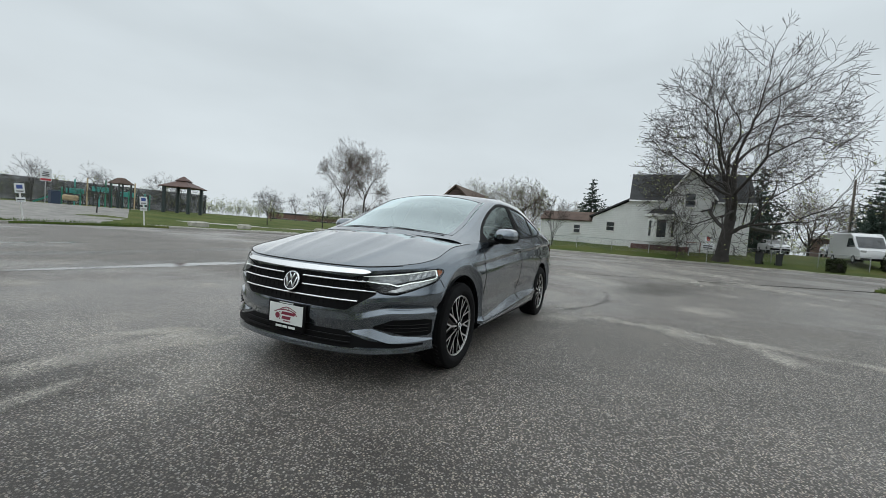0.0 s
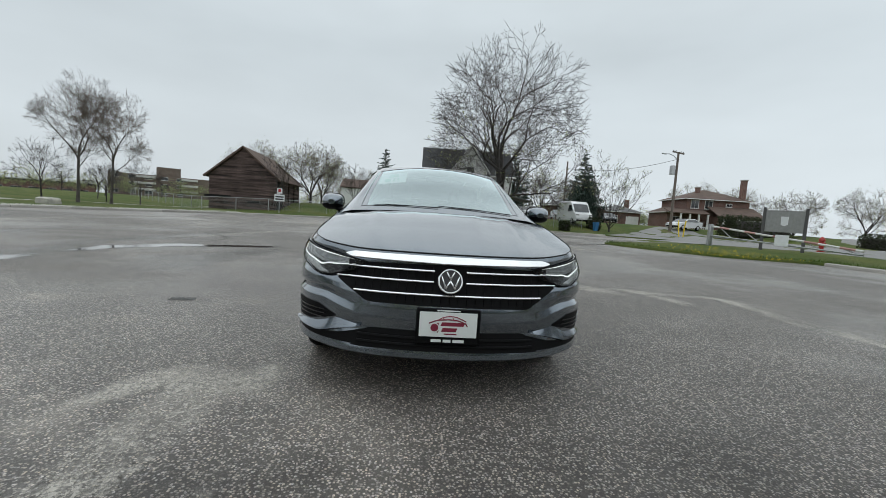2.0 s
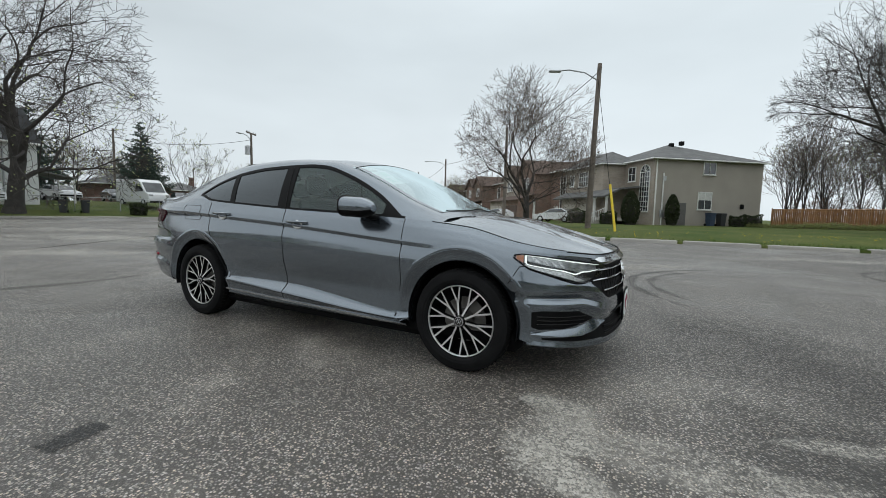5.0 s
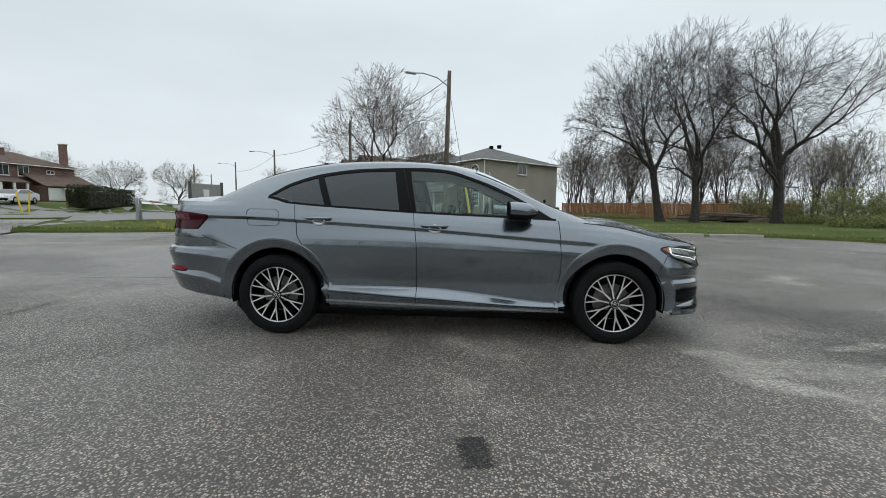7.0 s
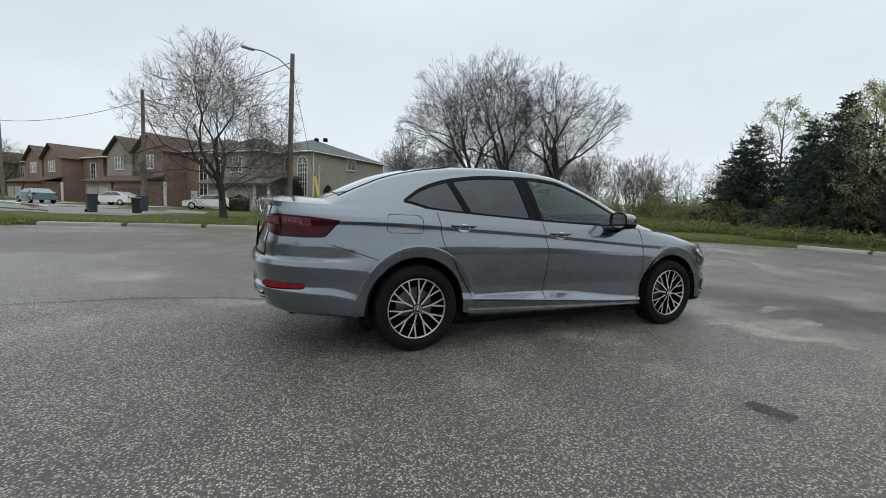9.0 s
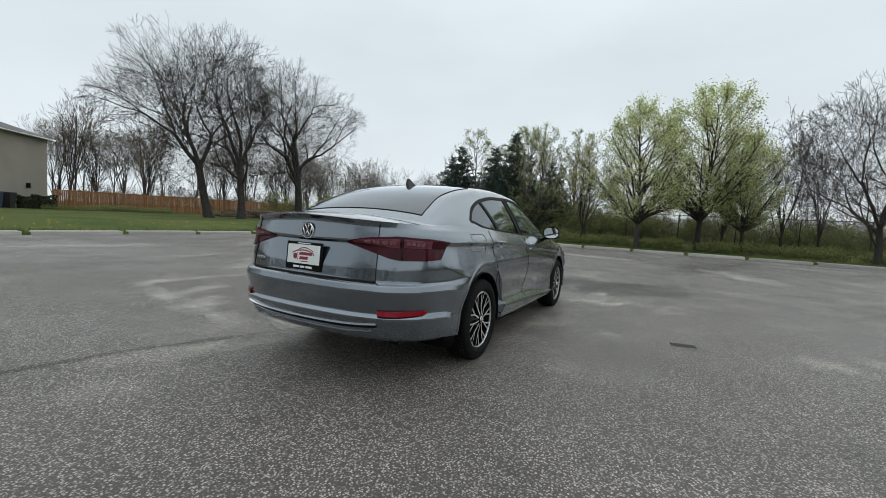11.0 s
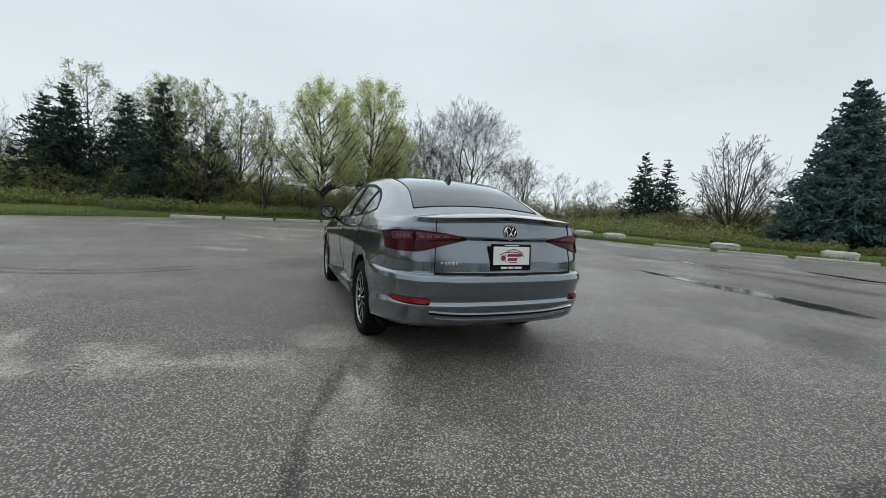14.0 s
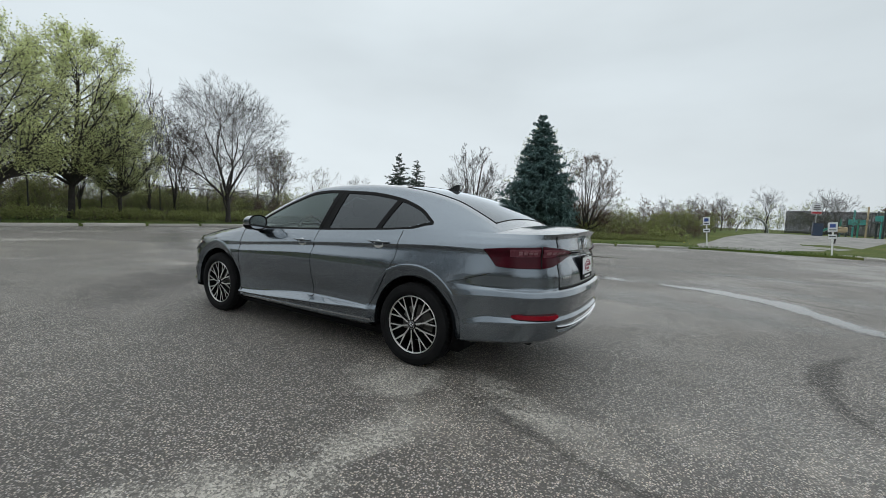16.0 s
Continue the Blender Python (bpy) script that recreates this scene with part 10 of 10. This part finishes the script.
hedge("hedge", "dark clipped hedge before the brick house", 17, 1.8, 2.1, pose(-41.5, 41.0, land(-41.5, 41.0), 0, 0, 118), 3, n=9000)
for x, y, r, h in ((-33.5, 46.5, 1.3, 1.5), (-31.5, 50.5, 1.6, 2.0)):
    hedge("shrub", "dark rounded shrub by the street", r * 1.6, r * 1.4, h, pose(x, y, land(x, y)), int(h * 10), n=1800)
for x, y, w, h in ((0.1, 36.6, 1.6, 3.0), (3.4, 39.6, 1.2, 2.8)):
    rng = np.random.default_rng(int(h * 10))
    q = rng.uniform(0, 1, 2600)
    a = rng.uniform(0, 2 * math.pi, 2600)
    r = w / 2 * np.sin(np.pi * np.clip(0.12 + q * 0.86, 0, 1)) ** 0.7 * rng.uniform(0.75, 1.0, 2600)
    t = thing("cypress_shrub", "tall dark clipped evergreen by the house", "shrub", "evergreens by the house", at=pose(x, y, land(x, y)))
    ob = tagged(new("foliage", mesh_of("foliage", *leaves(rng, np.stack([r * np.cos(a), r * np.sin(a), q * h], 1), 0.09, 0.02, 1), HEDGE_LEAF, False)), kind="stuff")
    ob.parent = t
    part("stem", Geo().tube([(0, 0, -0.1), (0, 0, h * 0.8)], [w * 0.33, w * 0.12], 8), BARK_DARK, t)
for x, y, s in ((-1.6, 36.0, 1.1), (-4.6, 37.4, 1.3), (8.9, 43.6, 1.0), (10.2, 44.6, 1.1), (-39.6, 19.8, 1.2), (-37.0, 15.5, 0.9)):
    hedge("shrub", "small dark shrub by a wall", s * 1.2, s, s, pose(x, y, land(x, y)), int(s * 17 + x * 3) % 97, n=900)

# dandelions and grass tufts in the verges
rng_ = np.random.default_rng(15)
pts = []
for k in range(520):
    u = rng_.random()
    x, y = (rng_.uniform(-15.5, -9.5), rng_.uniform(11.4, 14.8)) if u < 0.4 else (rng_.uniform(-9, 15), rng_.uniform(15.6, 20)) if u < 0.7 else (rng_.uniform(15, 24), rng_.uniform(9, 18)) if u < 0.85 else (rng_.uniform(-3, 4), rng_.uniform(-34, -24))
    pts.append((x, y, land(x, y) + 0.05))
DANDELION = leaf_material("dandelion_yellow", (0.75, 0.55, 0.02), 0.15, 0.2)
ob = tagged(new("dandelion_flowers", mesh_of("dandelion_flowers", *leaves(rng_, np.array(pts), 0.020, 0.03, 3), DANDELION, False)), "yellow dandelions scattered in the grass", "flowers", kind="stuff")
GRASS_BLADE = leaf_material("grass_blades", (0.085, 0.13, 0.03), 0.4, 0.3)
edge_pts = resample(LOT, 0.05)
sel = [p for p in edge_pts if p.x > -17 or p.y < -10]
roots = []
for p in sel:
    out = (p - LOT_CENTRE).normalized()
    for _ in range(5):
        q = p + out * (abs(rng_.normal(0, 0.5)) + 0.12) + Vector((rng_.uniform(-0.1, 0.1), rng_.uniform(-0.1, 0.1)))
        roots.append((q.x, q.y, 0.08 + min((q - p).length, 3) * 0.02))
roots = np.array(roots)
nb_ = len(roots)
h_ = rng_.uniform(0.04, 0.15, nb_)
ang = rng_.uniform(0, 2 * np.pi, nb_)
side = np.stack([np.cos(ang), np.sin(ang), np.zeros(nb_)], 1) * 0.012
tip = roots + np.stack([rng_.normal(0, 0.04, nb_), rng_.normal(0, 0.04, nb_), h_], 1)
verts = np.stack([roots - side, roots + side, tip + side * 0.2, tip - side * 0.2], 1).reshape(-1, 3)
ob = tagged(new("grass_tufts", mesh_of("grass_tufts", verts, np.arange(nb_ * 4).reshape(-1, 4), GRASS_BLADE, False)), "ragged grass along the kerb", "grass", kind="stuff")

# ---- playground and shelter in the park ----
PLAY_GREEN = plain("play_green", (0.03, 0.20, 0.13), 0.45, vary=0.1)
PLAY_TEAL = plain("play_teal", (0.06, 0.30, 0.26), 0.45, vary=0.1)
PLAY_TAN = plain("play_tan", (0.42, 0.33, 0.20), 0.5, vary=0.1)
PLAY_DARK = plain("play_dark", (0.03, 0.045, 0.045), 0.5, vary=0.1)
ROOF_BROWN = plain("rust_brown_roof", (0.10, 0.055, 0.045), 0.6, vary=0.15, scale=2)


def shelter(x, y, w, h, rz, label, name, posts_mat, roof_mat, double=True):
    z = land(x, y)
    t = thing(name, label, "shelter", at=pose(x, y, z, 0, 0, rz))
    for a in (-1, 1):
        for b in (-1, 1):
            part("post", Geo().box(a * w * 0.42 - 0.25 * w / 5, a * w * 0.42 + 0.25 * w / 5, b * w * 0.42 - 0.25 * w / 5, b * w * 0.42 + 0.25 * w / 5, -0.1, h * 0.72, 0.03), posts_mat, t)
    lev = [(0.56, 0.70, 0.16, 0.86)] + ([(0.20, 0.88, 0.02, 1.0)] if double else [])
    for r0, z0, r1, z1 in lev:
        a, b = w * r0, w * r1
        for q in range(4):
            m = Matrix.Rotation(math.pi / 2 * q, 4, "Z")
            part("roof", slab([(a, -a, h * z0), (a, a, h * z0), (b, b, h * z1), (b, -b, h * z1)], 0.08).turned(m), roof_mat, t, smooth=False)
    if double:
        for a in (-1, 1):
            for b in (-1, 1):
                part("lantern_post", Geo().box(a * w * 0.14 - 0.06, a * w * 0.14 + 0.06, b * w * 0.14 - 0.06, b * w * 0.14 + 0.06, h * 0.82, h * 0.9), posts_mat, t)
    return t


shelter(-21.0, -39.6, 2.75, 3.65, 30, "park shelter with rust-brown two-tier roof and dark posts", "park_shelter", PLAY_DARK, ROOF_BROWN)
shelter(-16.0, -40.5, 1.25, 3.2, 10, "small play tower roof on dark green posts", "play_tower", PLAY_DARK, SHINGLE_BROWN, False)
pt = thing("climbing_frame", "green and tan playground climbing frame", "playground", at=pose(-16.7, -45.6, land(-16.7, -45.6), 0, 0, -24) @ Matrix.Diagonal((0.72, 0.8, 0.88, 1)))
rp = random.Random(4)
for k in range(16):
    x, y, h = -5.5 + 0.62 * k, rp.uniform(-1.6, 1.6), rp.uniform(1.7, 3.3)
    part("post", Geo().tube([(x, y, -0.1), (x, y, h)], 0.09, 8), (PLAY_GREEN, PLAY_TEAL, PLAY_DARK, PLAY_TAN)[k % 4 if k % 4 < 3 or k % 8 == 3 else 0], pt)
for x, y, z in ((-3, 0, 1.2), (0, 0.4, 1.5), (2.6, -0.3, 1.1)):
    part("deck", Geo().box(x - 0.9, x + 0.9, y - 0.8, y + 0.8, z, z + 0.1, 0.02), PLAY_DARK, pt)
    part("guard_rail", Geo().box(x - 0.9, x + 0.9, y - 0.82, y - 0.76, z + 0.2, z + 0.75, 0.02), PLAY_TEAL, pt)
rows = [[(4.0 + 2.4 * k / 8, -0.35, 1.5 - 1.3 * (k / 8) ** 0.8), (4.0 + 2.4 * k / 8, -0.28, 1.2 - 1.3 * (k / 8) ** 0.8 + 0.1), (4.0 + 2.4 * k / 8, 0.28, 1.2 - 1.3 * (k / 8) ** 0.8 + 0.1), (4.0 + 2.4 * k / 8, 0.35, 1.5 - 1.3 * (k / 8) ** 0.8)] for k in range(9)]
part("slide", Geo().grid(rows), PLAY_TEAL, pt, "teal plastic slide")
sd = thing("spring_toy", "pale yellow spring rider toy", "playground", at=pose(-13.2, -42.5, land(-13.2, -42.5)))
part("spring", Geo().tube([(0.12 * math.cos(a), 0.12 * math.sin(a), 0.02 * a) for a in [k * 0.6 for k in range(30)]], 0.02, 5), DARK_STEEL, sd)
part("toy_body", Geo().box(-0.55, 0.55, -0.15, 0.15, 0.36, 0.85, 0.1), PLAY_TAN, sd)
cl = thing("arch_climber", "pale steel arch climber", "playground", at=pose(-8.2, -51.0, land(-8.2, -51.0)) @ Matrix.Diagonal((0.6, 0.6, 0.55, 1)))
for k in range(4):
    part("arch", Geo().tube([(2.2 * math.cos(a), k * 0.7, 2.8 * math.sin(a)) for a in [math.pi * q / 12 for q in range(13)]], 0.06, 6), ALUMINIUM if k % 2 else PLAY_DARK, cl)
for k in range(1, 6):
    a = math.pi * k / 6
    part("rung", Geo().tube([(2.2 * math.cos(a), 0, 2.8 * math.sin(a)), (2.2 * math.cos(a), 2.1, 2.8 * math.sin(a))], 0.04, 6), ALUMINIUM, cl)
